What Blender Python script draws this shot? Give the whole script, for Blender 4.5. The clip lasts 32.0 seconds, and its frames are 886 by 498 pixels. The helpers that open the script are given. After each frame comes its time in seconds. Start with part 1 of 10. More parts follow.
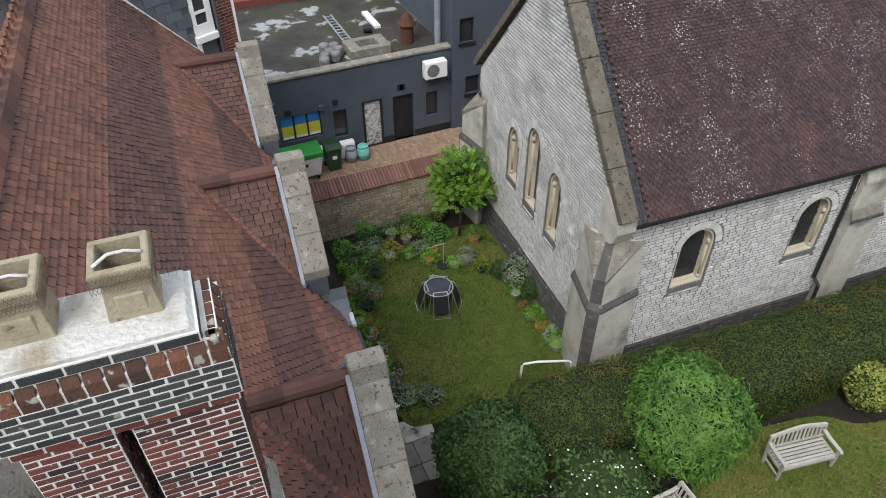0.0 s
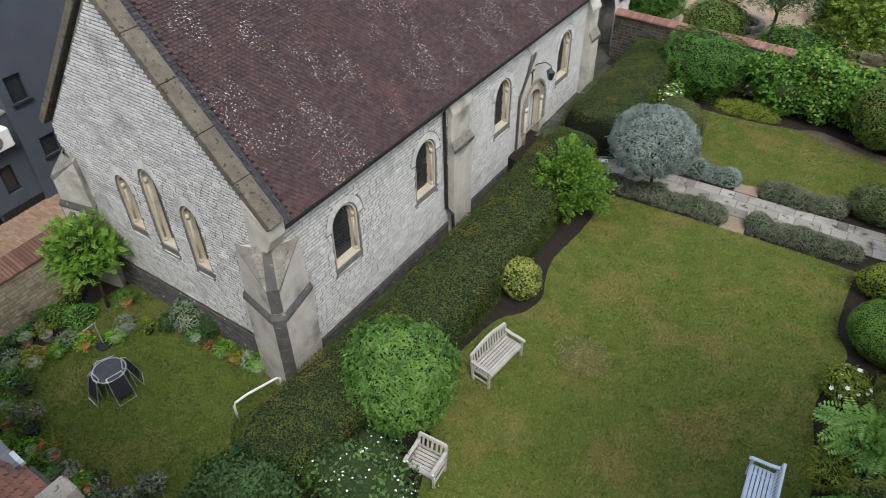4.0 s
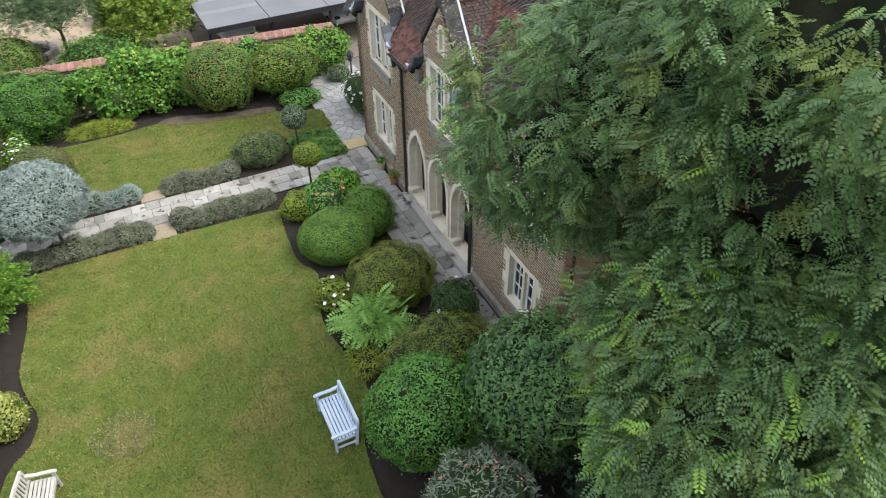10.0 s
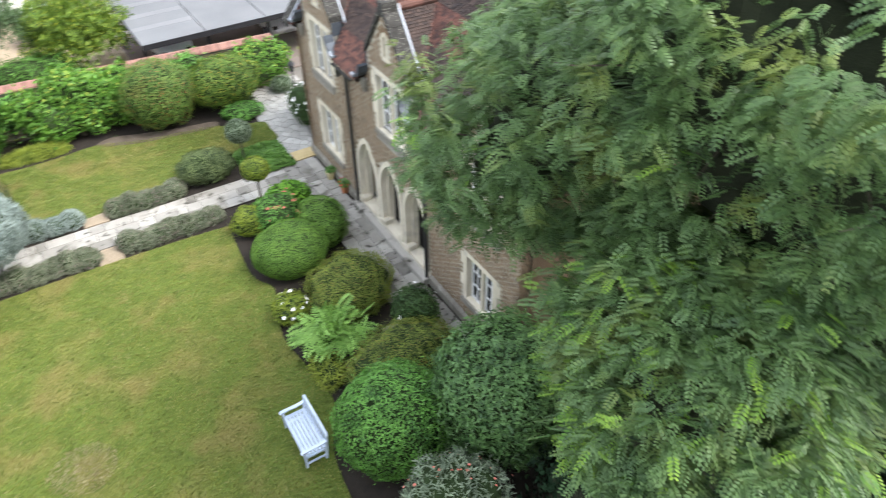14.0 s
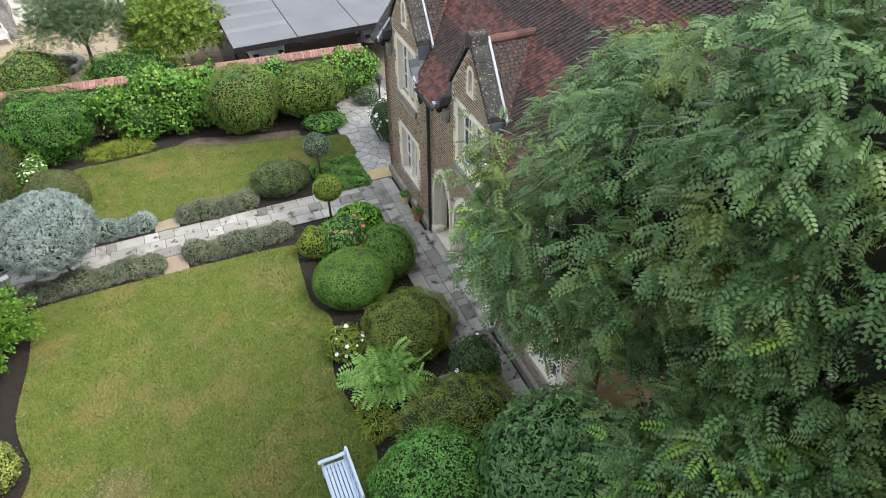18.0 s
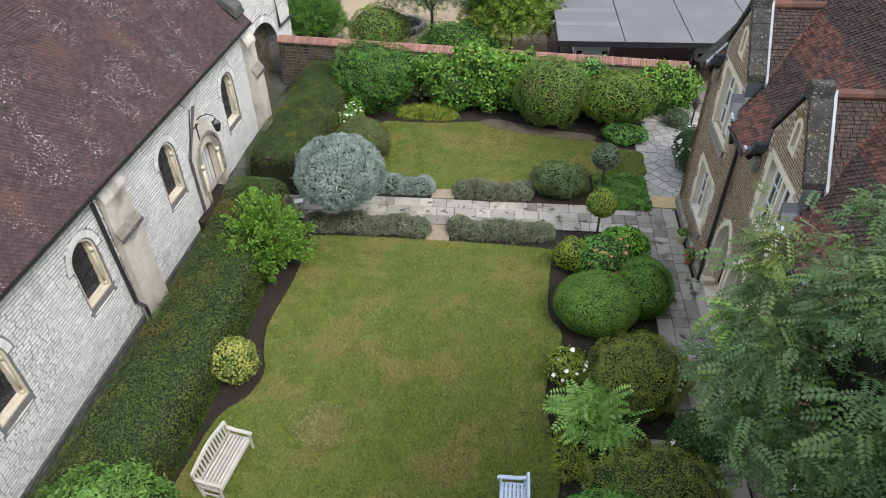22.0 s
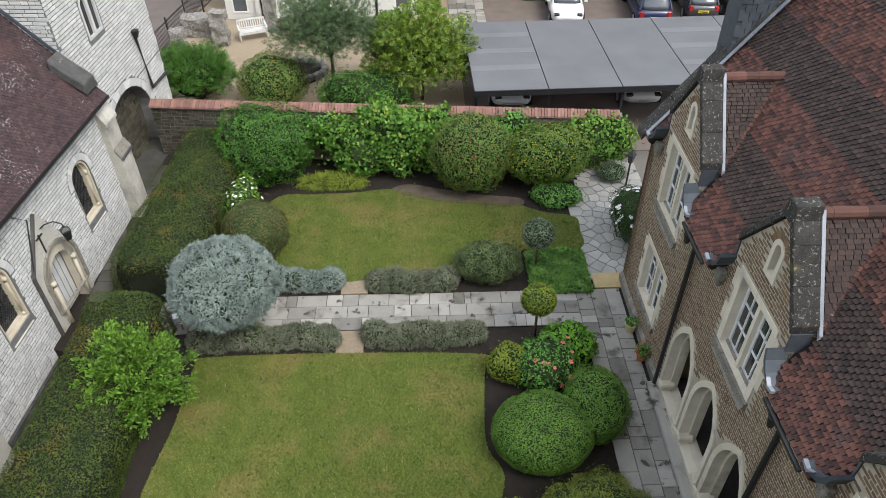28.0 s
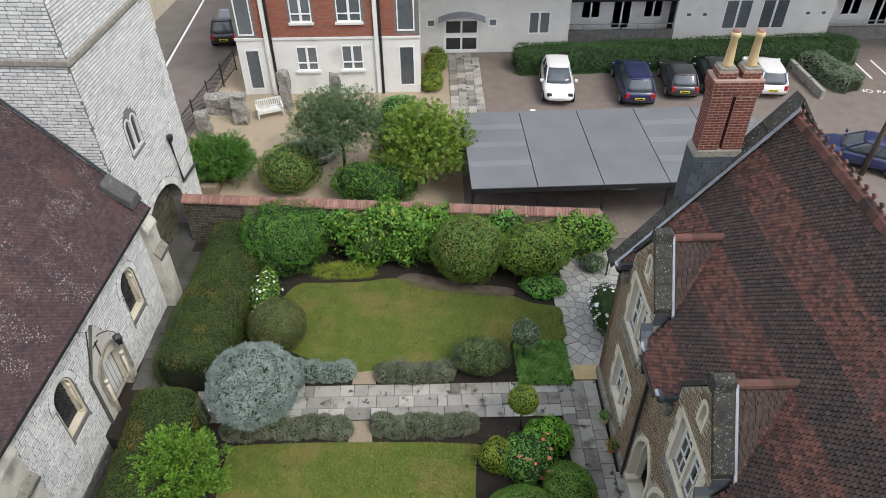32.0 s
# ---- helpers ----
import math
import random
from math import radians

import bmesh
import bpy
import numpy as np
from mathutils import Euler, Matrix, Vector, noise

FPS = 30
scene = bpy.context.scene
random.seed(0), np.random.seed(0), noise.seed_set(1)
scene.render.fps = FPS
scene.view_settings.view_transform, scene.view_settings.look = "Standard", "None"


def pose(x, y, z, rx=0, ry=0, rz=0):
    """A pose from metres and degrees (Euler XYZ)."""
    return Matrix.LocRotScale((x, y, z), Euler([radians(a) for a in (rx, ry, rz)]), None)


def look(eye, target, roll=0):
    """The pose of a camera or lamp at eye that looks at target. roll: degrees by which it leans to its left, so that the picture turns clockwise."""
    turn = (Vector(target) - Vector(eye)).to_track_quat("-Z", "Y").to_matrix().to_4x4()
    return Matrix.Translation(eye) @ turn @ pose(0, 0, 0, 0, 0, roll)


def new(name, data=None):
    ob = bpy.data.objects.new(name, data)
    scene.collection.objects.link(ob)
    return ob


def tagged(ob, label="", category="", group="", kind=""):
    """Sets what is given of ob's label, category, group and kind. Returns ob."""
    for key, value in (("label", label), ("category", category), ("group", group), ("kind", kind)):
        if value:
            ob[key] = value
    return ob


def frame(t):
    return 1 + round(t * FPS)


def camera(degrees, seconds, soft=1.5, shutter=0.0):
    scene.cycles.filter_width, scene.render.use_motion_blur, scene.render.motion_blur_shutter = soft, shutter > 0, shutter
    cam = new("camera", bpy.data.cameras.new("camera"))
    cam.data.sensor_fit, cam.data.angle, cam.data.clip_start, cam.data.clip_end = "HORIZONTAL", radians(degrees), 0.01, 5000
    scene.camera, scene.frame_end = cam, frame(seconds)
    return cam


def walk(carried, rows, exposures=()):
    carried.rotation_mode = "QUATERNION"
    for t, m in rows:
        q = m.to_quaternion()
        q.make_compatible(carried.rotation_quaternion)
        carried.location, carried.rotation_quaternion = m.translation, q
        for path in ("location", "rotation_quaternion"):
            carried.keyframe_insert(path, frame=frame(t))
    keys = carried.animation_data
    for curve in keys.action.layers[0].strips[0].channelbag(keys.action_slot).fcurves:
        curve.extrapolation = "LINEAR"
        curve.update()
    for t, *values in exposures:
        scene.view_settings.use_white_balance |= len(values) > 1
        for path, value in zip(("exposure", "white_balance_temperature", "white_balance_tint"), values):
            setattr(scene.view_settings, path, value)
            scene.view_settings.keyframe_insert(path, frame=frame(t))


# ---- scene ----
cam = camera(65.00, 32.0, soft=0.75, shutter=0.25)
# seconds, place in metres, heading, pitch, roll in degrees
ROWS = [
    (0.0, 0.280, 2.484, 14.284, 65.99, -40.60, -0.20),
    (0.5, 0.279, 2.512, 14.272, 62.63, -40.60, -0.14),
    (1.0, 0.270, 2.543, 14.270, 59.42, -40.64, -0.21),
    (1.5, 0.261, 2.570, 14.271, 56.28, -40.68, -0.30),
    (2.0, 0.259, 2.594, 14.273, 51.24, -40.66, -0.41),
    (2.5, 0.247, 2.622, 14.270, 45.84, -40.63, -0.54),
    (3.0, 0.235, 2.644, 14.270, 40.43, -40.63, -0.55),
    (3.5, 0.214, 2.667, 14.274, 35.33, -40.66, -0.57),
    (5.5, 0.127, 2.759, 14.340, 16.37, -40.81, -0.53),
    (6.0, 0.116, 2.775, 14.337, 11.80, -40.81, -0.50),
    (6.5, 0.116, 2.783, 14.336, 7.17, -40.79, -0.46),
    (7.0, 0.112, 2.783, 14.339, 2.56, -40.76, -0.44),
    (7.5, 0.103, 2.781, 14.344, -2.10, -40.68, -0.39),
    (8.0, 0.083, 2.762, 14.367, -6.76, -40.62, -0.43),
    (8.5, 0.012, 2.746, 14.401, -11.57, -40.59, -0.41),
    (9.0, -0.052, 2.734, 14.430, -16.39, -40.64, -0.42),
    (9.5, -0.102, 2.704, 14.456, -21.23, -40.64, -0.37),
    (10.0, -0.120, 2.694, 14.472, -26.04, -40.68, -0.38),
    (10.5, -0.108, 2.718, 14.470, -30.82, -40.67, -0.37),
    (11.0, -0.110, 2.737, 14.476, -35.71, -40.70, -0.39),
    (11.5, -0.133, 2.751, 14.482, -40.75, -40.72, -0.40),
    (12.0, -0.164, 2.758, 14.491, -45.95, -40.71, -0.43),
    (12.5, -0.200, 2.759, 14.508, -51.26, -40.69, -0.48),
    (13.0, -0.233, 2.762, 14.532, -55.62, -40.68, -0.56),
    (13.5, -0.255, 2.767, 14.560, -52.14, -40.67, -0.72),
    (14.0, -0.251, 2.770, 14.581, -31.34, -40.54, -0.67),
    (14.5, -0.225, 2.762, 14.586, -22.92, -40.45, -0.26),
    (16.5, 0.257, 3.102, 14.620, -22.62, -40.54, -0.40),
    (17.0, 0.503, 3.681, 14.639, -22.76, -40.49, -0.39),
    (17.5, 0.716, 4.141, 14.674, -22.93, -40.48, -0.30),
    (18.0, 0.858, 4.284, 14.661, -22.79, -40.54, -0.30),
    (18.5, 0.970, 4.299, 14.680, -22.74, -40.61, -0.36),
    (19.0, 1.133, 4.529, 14.673, -22.75, -40.63, -0.41),
    (19.5, 1.324, 4.899, 14.663, -22.83, -40.63, -0.46),
    (20.0, 1.461, 5.080, 14.700, -21.84, -40.65, -0.45),
    (20.5, 1.472, 5.058, 14.663, -18.38, -40.63, -0.69),
    (21.0, 1.440, 5.032, 14.657, -12.24, -40.65, -0.85),
    (21.5, 1.374, 5.108, 14.576, -2.96, -40.67, -0.94),
    (22.0, 1.400, 5.129, 14.516, 5.91, -40.63, -0.99),
    (22.5, 1.452, 5.135, 14.511, 7.01, -40.64, -1.06),
    (23.0, 1.482, 5.276, 14.486, 7.11, -40.66, -1.03),
    (23.5, 1.469, 5.405, 14.491, 4.00, -40.72, -0.91),
    (24.0, 1.524, 5.452, 14.471, -0.78, -40.80, -0.87),
    (24.5, 1.467, 5.494, 14.479, -0.93, -40.81, -0.72),
    (26.5, 1.459, 7.975, 14.485, -1.40, -40.74, -0.51),
    (27.0, 1.556, 9.086, 14.473, -1.40, -40.68, -0.50),
    (27.5, 1.666, 9.586, 14.452, -1.32, -40.64, -0.46),
    (28.0, 1.724, 9.740, 14.550, -1.31, -40.74, -0.49),
    (28.5, 1.753, 9.753, 14.760, -1.28, -40.69, -0.40),
    (29.0, 1.761, 9.757, 15.032, -1.27, -40.68, -0.34),
    (29.5, 1.760, 9.718, 15.390, -1.20, -40.67, -0.37),
    (30.0, 1.790, 9.684, 15.845, -1.10, -40.62, -0.38),
    (30.5, 1.799, 9.642, 16.402, -1.07, -40.59, -0.32),
    (31.0, 1.836, 9.603, 17.135, -1.00, -40.58, -0.39),
    (31.5, 1.863, 9.578, 18.023, -0.94, -40.64, -0.47),
    (32.0, 1.888, 9.567, 18.996, -0.95, -40.65, -0.43),
]
EXPOSURES = [(0.0, 0.36), (3.5, 0.42), (6.0, 0.59), (8.0, 0.82), (9.0, 1.02), (10.5, 1.3), (12.0, 1.6), (13.2, 1.8), (14.0, 1.72), (14.5, 1.45), (16.5, 1.25), (19.5, 1.2), (21.0, 1.0), (24.0, 0.75), (28.0, 0.68), (32.0, 0.54)]
walk(cam, [(t, pose(x, y, z, 90 + pitch, 0, yaw) @ pose(0, 0, 0, 0, 0, roll)) for t, x, y, z, yaw, pitch, roll in ROWS], EXPOSURES)

# ---- world and sun: an overcast afternoon ----
world = bpy.data.worlds.new("overcast_sky")
scene.world = world
world.use_nodes = True
wn, wl = world.node_tree.nodes, world.node_tree.links
sky = wn.new("ShaderNodeTexSky")
sky.sky_type = "NISHITA"
sky.sun_disc = False
sky.sun_elevation, sky.sun_rotation = radians(52), radians(133)
sky.air_density, sky.dust_density, sky.ozone_density = 1.0, 4.0, 1.0
grey = wn.new("ShaderNodeMixRGB")
grey.inputs[0].default_value = 0.72
grey.inputs[2].default_value = (6.1, 6.5, 7.3, 1)
wl.new(sky.outputs[0], grey.inputs[1])
wl.new(grey.outputs[0], wn["Background"].inputs[0])
wn["Background"].inputs[1].default_value = 0.15
sun = new("sun", bpy.data.lights.new("sun", "SUN"))
sun.data.energy, sun.data.angle, sun.data.color = 1.9, radians(25), (1.0, 0.985, 0.97)
sun.matrix_world = look((22.5, -21, 40), (0, 0, 0))

# ---- tools ----
from mathutils import geometry


class Shape:
    """Gathers vertices and faces of one mesh."""

    def __init__(self):
        self.v, self.f, self.m = [], [], Matrix.Identity(4)

    def add(self, verts, faces):
        n = len(self.v)
        self.v += [tuple(self.m @ Vector(p)) for p in verts]
        self.f += [tuple(i + n for i in f) for f in faces]
        return self

    def box(self, x0, y0, z0, x1, y1, z1):
        p = [(x, y, z) for z in (z0, z1) for y in (y0, y1) for x in (x0, x1)]
        return self.add(p, [(0, 2, 3, 1), (4, 5, 7, 6), (0, 1, 5, 4), (2, 6, 7, 3), (0, 4, 6, 2), (1, 3, 7, 5)])

    def prism(self, poly, a, b, axis="z"):
        """A polygon of (p, q) drawn out from a to b along an axis; p, q are the two other axes in the order x, y, z."""
        put = {"z": lambda p, q, r: (p, q, r), "y": lambda p, q, r: (p, r, q), "x": lambda p, q, r: (r, p, q)}[axis]
        n = len(poly)
        pts = [put(p, q, a) for p, q in poly] + [put(p, q, b) for p, q in poly]
        return self.add(pts, [tuple(range(n))[::-1], tuple(range(n, 2 * n))] + [(i, (i + 1) % n, n + (i + 1) % n, n + i) for i in range(n)])

    def tube(self, path, r, sides=8, taper=None):
        path = [Vector(p) for p in path]
        rings = []
        for i, p in enumerate(path):
            d = (path[min(i + 1, len(path) - 1)] - path[max(i - 1, 0)]).normalized()
            a = d.orthogonal().normalized()
            if abs(d.z) < 0.99:
                a = d.cross(Vector((0, 0, 1))).normalized()
            b = d.cross(a)
            rr = r if taper is None else r + (taper - r) * i / (len(path) - 1)
            rings.append([p + a * rr * math.cos(k * math.tau / sides) + b * rr * math.sin(k * math.tau / sides) for k in range(sides)])
        f = [(i * sides + k, i * sides + (k + 1) % sides, (i + 1) * sides + (k + 1) % sides, (i + 1) * sides + k) for i in range(len(path) - 1) for k in range(sides)]
        f += [tuple(range(sides))[::-1], tuple((len(path) - 1) * sides + k for k in range(sides))]
        return self.add([p for ring in rings for p in ring], f)

    def lathe(self, profile, sides=16, at=(0, 0, 0), square=False, caps=True):
        """Turns (r, z) points round the upright axis through at."""
        pts, n = [], len(profile)
        for r, z in profile:
            for k in range(sides):
                a = (k + (0.5 if square else 0)) * math.tau / sides
                pts.append((at[0] + r * math.cos(a), at[1] + r * math.sin(a), at[2] + z))
        f = [(i * sides + k, i * sides + (k + 1) % sides, (i + 1) * sides + (k + 1) % sides, (i + 1) * sides + k) for i in range(n - 1) for k in range(sides)]
        if caps:
            f += [tuple(range(sides))[::-1], tuple((n - 1) * sides + k for k in range(sides))]
        return self.add(pts, f)

    def sheet(self, outer, holes, thick, place):
        """A flat slab of the outline outer with holes (lists of (u, v)), put by the matrix place (u, v, outward), thick inward."""
        loops = [outer] + list(holes)
        flat = [Vector((u, v, 0)) for loop in loops for u, v in loop]
        tris = geometry.tessellate_polygon([[Vector((u, v, 0)) for u, v in loop] for loop in loops])
        n = len(flat)
        pts = [place @ p for p in flat] + [place @ (p + Vector((0, 0, -thick))) for p in flat]
        faces = []
        for a, b, c in tris:
            up = (flat[b] - flat[a]).cross(flat[c] - flat[a]).z
            a, b, c = (a, b, c) if up > 0 else (a, c, b)
            faces += [(a, b, c), (a + n, c + n, b + n)]
        start = 0
        for loop in loops:
            k = len(loop)
            faces += [(start + i, start + (i + 1) % k, n + start + (i + 1) % k, n + start + i) for i in range(k)]
            start += k
        return self.add([tuple(p) for p in pts], faces)

    def data(self, name, material, smooth=False, bevel=0.0):
        me = bpy.data.meshes.new(name)
        me.from_pydata(self.v, [], self.f)
        bm = bmesh.new()
        bm.from_mesh(me)
        bmesh.ops.recalc_face_normals(bm, faces=bm.faces)
        if bevel:
            bmesh.ops.remove_doubles(bm, verts=bm.verts, dist=1e-5)
            bmesh.ops.bevel(bm, geom=[e for e in bm.edges if e.is_manifold and e.calc_face_angle(0) > 0.5], offset=bevel, segments=1, affect="EDGES")
        bm.to_mesh(me)
        bm.free()
        me.materials.append(material)
        if smooth:
            me.polygons.foreach_set("use_smooth", [True] * len(me.polygons))
        return me


def part(name, shape, material, parent, label="", smooth=False, bevel=0.0, place=None):
    """One mesh under a thing or a part."""
    me = shape.data(name, material, smooth, bevel) if isinstance(shape, Shape) else shape
    ob = new(name, me)
    ob.parent = parent
    if place is not None:
        ob.matrix_basis = place
    return tagged(ob, label)


def thing(name, place, label, category, group="", kind=""):
    ob = new(name)
    ob.matrix_basis = place
    ob.empty_display_size = 0.2
    return tagged(ob, label, category, group, kind)


def solo(name, shape, material, label, category, kind="", place=None, smooth=False, bevel=0.0, group=""):
    """A thing of one mesh."""
    ob = new(name, shape.data(name, material, smooth, bevel) if isinstance(shape, Shape) else shape)
    if place is not None:
        ob.matrix_basis = place
    return tagged(ob, label, category, group, kind)


def fast_mesh(name, verts, faces, material, smooth=False):
    """A mesh from numpy arrays; all faces have the same number of corners."""
    verts, faces = np.asarray(verts, dtype=np.float32), np.asarray(faces, dtype=np.int32)
    me = bpy.data.meshes.new(name)
    n, k = faces.shape
    me.vertices.add(len(verts))
    me.vertices.foreach_set("co", verts.ravel())
    me.loops.add(n * k)
    me.loops.foreach_set("vertex_index", faces.ravel())
    me.polygons.add(n)
    me.polygons.foreach_set("loop_start", np.arange(0, n * k, k, dtype=np.int32))
    me.polygons.foreach_set("loop_total", np.full(n, k, dtype=np.int32))
    me.polygons.foreach_set("use_smooth", np.full(n, smooth, dtype=bool))
    me.update(calc_edges=True)
    me.materials.append(material)
    return me


def material(name, dark, light, rough=0.8, vary=0.25, scale=6.0, fine=60.0, bump=0.3, metal=0.0, spots=None, spot_scale=4.0, spot_at=0.62, hue=0.0, lengths=(1, 1, 1), spec=0.3, stain=None, stain_scale=0.7, stain_at=0.55, cluster=None):
    """A surface: two colours mixed by noise at two scales, each piece its own shade, spots of a third colour, wide stains, fine relief."""
    m = bpy.data.materials.new(name)
    m.use_nodes = True
    n, l = m.node_tree.nodes, m.node_tree.links
    b = n["Principled BSDF"]
    b.inputs["Roughness"].default_value, b.inputs["Metallic"].default_value = rough, metal
    b.inputs["Specular IOR Level"].default_value = spec
    co = n.new("ShaderNodeTexCoord")
    mp = n.new("ShaderNodeMapping")
    mp.inputs["Scale"].default_value = lengths
    geo, obi = n.new("ShaderNodeNewGeometry"), n.new("ShaderNodeObjectInfo")
    l.new(geo.outputs["Position"], mp.inputs[0])
    big, small = n.new("ShaderNodeTexNoise"), n.new("ShaderNodeTexNoise")
    for t, s, d in ((big, scale, 4), (small, fine, 3)):
        t.inputs["Scale"].default_value, t.inputs["Detail"].default_value = s, d
        l.new(mp.outputs[0], t.inputs["Vector"])
    def maths(op, a, c):
        x = n.new("ShaderNodeMath")
        x.operation = op
        for i, v in enumerate((a, c)):
            if isinstance(v, (int, float)):
                x.inputs[i].default_value = v
            else:
                l.new(v, x.inputs[i])
        return x.outputs[0]
    def mix(fac, a, c, kind="MIX"):
        x = n.new("ShaderNodeMixRGB")
        x.blend_type = kind
        for i, v in enumerate((fac, a, c)):
            if isinstance(v, (int, float)):
                x.inputs[i].default_value = v
            elif isinstance(v, tuple):
                x.inputs[i].default_value = (*v, 1)
            else:
                l.new(v, x.inputs[i])
        return x.outputs[0]
    piece = maths("FRACT", maths("ADD", geo.outputs["Random Per Island"], obi.outputs["Random"]), 0)
    ramp = n.new("ShaderNodeMapRange")
    ramp.inputs[1].default_value, ramp.inputs[2].default_value = 0.3, 0.7
    l.new(maths("ADD", maths("MULTIPLY", big.outputs[0], 0.6), maths("MULTIPLY", small.outputs[0], 0.4)), ramp.inputs[0])
    fac = maths("ADD", maths("MULTIPLY", ramp.outputs[0], 1 - vary), maths("MULTIPLY", piece, vary))
    col = mix(fac, dark, light)
    if stain:
        st = n.new("ShaderNodeTexNoise")
        st.inputs["Scale"].default_value, st.inputs["Detail"].default_value = stain_scale, 5
        l.new(geo.outputs["Position"], st.inputs["Vector"])
        r2 = n.new("ShaderNodeMapRange")
        r2.inputs[1].default_value, r2.inputs[2].default_value = stain_at, stain_at + 0.16
        l.new(st.outputs[0], r2.inputs[0])
        col = mix(maths("MULTIPLY", r2.outputs[0], 0.8), col, stain)
    if spots:
        sp = n.new("ShaderNodeTexNoise")
        sp.inputs["Scale"].default_value, sp.inputs["Detail"].default_value = spot_scale, 6
        l.new(geo.outputs["Position"], sp.inputs["Vector"])
        r3 = n.new("ShaderNodeMapRange")
        r3.inputs[1].default_value, r3.inputs[2].default_value = spot_at, spot_at + 0.05
        l.new(sp.outputs[0], r3.inputs[0])
        amount = r3.outputs[0]
        if cluster:
            cm = n.new("ShaderNodeMapping")
            cm.inputs["Scale"].default_value = (1, 1, 0.3)
            l.new(geo.outputs["Position"], cm.inputs[0])
            cn = n.new("ShaderNodeTexNoise")
            cn.inputs["Scale"].default_value, cn.inputs["Detail"].default_value = cluster, 4
            l.new(cm.outputs[0], cn.inputs["Vector"])
            r4 = n.new("ShaderNodeMapRange")
            r4.inputs[1].default_value, r4.inputs[2].default_value = 0.5, 0.62
            l.new(cn.outputs[0], r4.inputs[0])
            amount = maths("MULTIPLY", amount, maths("ADD", maths("MULTIPLY", r4.outputs[0], 0.9), 0.06))
        col = mix(amount, col, spots)
    if hue:
        h = n.new("ShaderNodeHueSaturation")
        l.new(maths("ADD", maths("MULTIPLY", maths("FRACT", maths("MULTIPLY", piece, 7.31), 0), 2 * hue), 0.5 - hue), h.inputs["Hue"])
        l.new(maths("ADD", maths("MULTIPLY", maths("FRACT", maths("MULTIPLY", piece, 3.77), 0), 0.5), 0.75), h.inputs["Value"])
        l.new(col, h.inputs["Color"])
        col = h.outputs[0]
    l.new(col, b.inputs["Base Color"])
    if bump:
        bp = n.new("ShaderNodeBump")
        bp.inputs["Strength"].default_value, bp.inputs["Distance"].default_value = bump, 0.02
        l.new(small.outputs[0], bp.inputs["Height"])
        l.new(bp.outputs[0], b.inputs["Normal"])
    return m


def foliage(name, dark, light, rough=0.55, tips=None, patch=None, spread=0.6, thin=0.24, gloss=0.35):
    """Leaves: every leaf its own shade, patches over the crown, a little light passing through."""
    m = bpy.data.materials.new(name)
    m.use_nodes = True
    n, l = m.node_tree.nodes, m.node_tree.links
    b = n["Principled BSDF"]
    b.inputs["Roughness"].default_value = rough
    b.inputs["Specular IOR Level"].default_value = gloss
    geo = n.new("ShaderNodeNewGeometry")
    noi = n.new("ShaderNodeTexNoise")
    noi.inputs["Scale"].default_value, noi.inputs["Detail"].default_value = 2.2, 3
    l.new(geo.outputs["Position"], noi.inputs["Vector"])
    add = n.new("ShaderNodeMath")
    add.operation = "MULTIPLY_ADD"
    add.inputs[1].default_value = spread
    l.new(geo.outputs["Random Per Island"], add.inputs[0])
    half = n.new("ShaderNodeMath")
    half.operation = "MULTIPLY_ADD"
    half.inputs[1].default_value, half.inputs[2].default_value = 1.6, -0.3 - spread / 2
    l.new(noi.outputs[0], half.inputs[0])
    l.new(half.outputs[0], add.inputs[2])
    mix = n.new("ShaderNodeMixRGB")
    mix.use_clamp = True
    mix.inputs[1].default_value, mix.inputs[2].default_value = (*dark, 1), (*light, 1)
    l.new(add.outputs[0], mix.inputs[0])
    col = mix.outputs[0]
    if tips:
        r = n.new("ShaderNodeMapRange")
        r.inputs[1].default_value, r.inputs[2].default_value = 0.9, 0.93
        fr = n.new("ShaderNodeMath")
        fr.operation = "FRACT"
        mu = n.new("ShaderNodeMath")
        mu.operation = "MULTIPLY"
        mu.inputs[1].default_value = 5.37
        l.new(geo.outputs["Random Per Island"], mu.inputs[0])
        l.new(mu.outputs[0], fr.inputs[0])
        l.new(fr.outputs[0], r.inputs[0])
        t = n.new("ShaderNodeMixRGB")
        t.inputs[2].default_value = (*tips, 1)
        l.new(r.outputs[0], t.inputs[0])
        l.new(col, t.inputs[1])
        col = t.outputs[0]
    if patch:
        pn = n.new("ShaderNodeTexNoise")
        pn.inputs["Scale"].default_value, pn.inputs["Detail"].default_value = 1.1, 5
        l.new(geo.outputs["Position"], pn.inputs["Vector"])
        r = n.new("ShaderNodeMapRange")
        r.inputs[1].default_value, r.inputs[2].default_value, r.inputs[4].default_value = 0.54, 0.68, 0.75
        l.new(pn.outputs[0], r.inputs[0])
        t = n.new("ShaderNodeMixRGB")
        t.inputs[2].default_value = (*patch, 1)
        l.new(r.outputs[0], t.inputs[0])
        l.new(col, t.inputs[1])
        col = t.outputs[0]
    l.new(col, b.inputs["Base Color"])
    tr = n.new("ShaderNodeBsdfTranslucent")
    l.new(col, tr.inputs["Color"])
    sh = n.new("ShaderNodeMixShader")
    sh.inputs[0].default_value = thin
    l.new(b.outputs[0], sh.inputs[1])
    l.new(tr.outputs[0], sh.inputs[2])
    l.new(sh.outputs[0], n["Material Output"].inputs["Surface"])
    return m


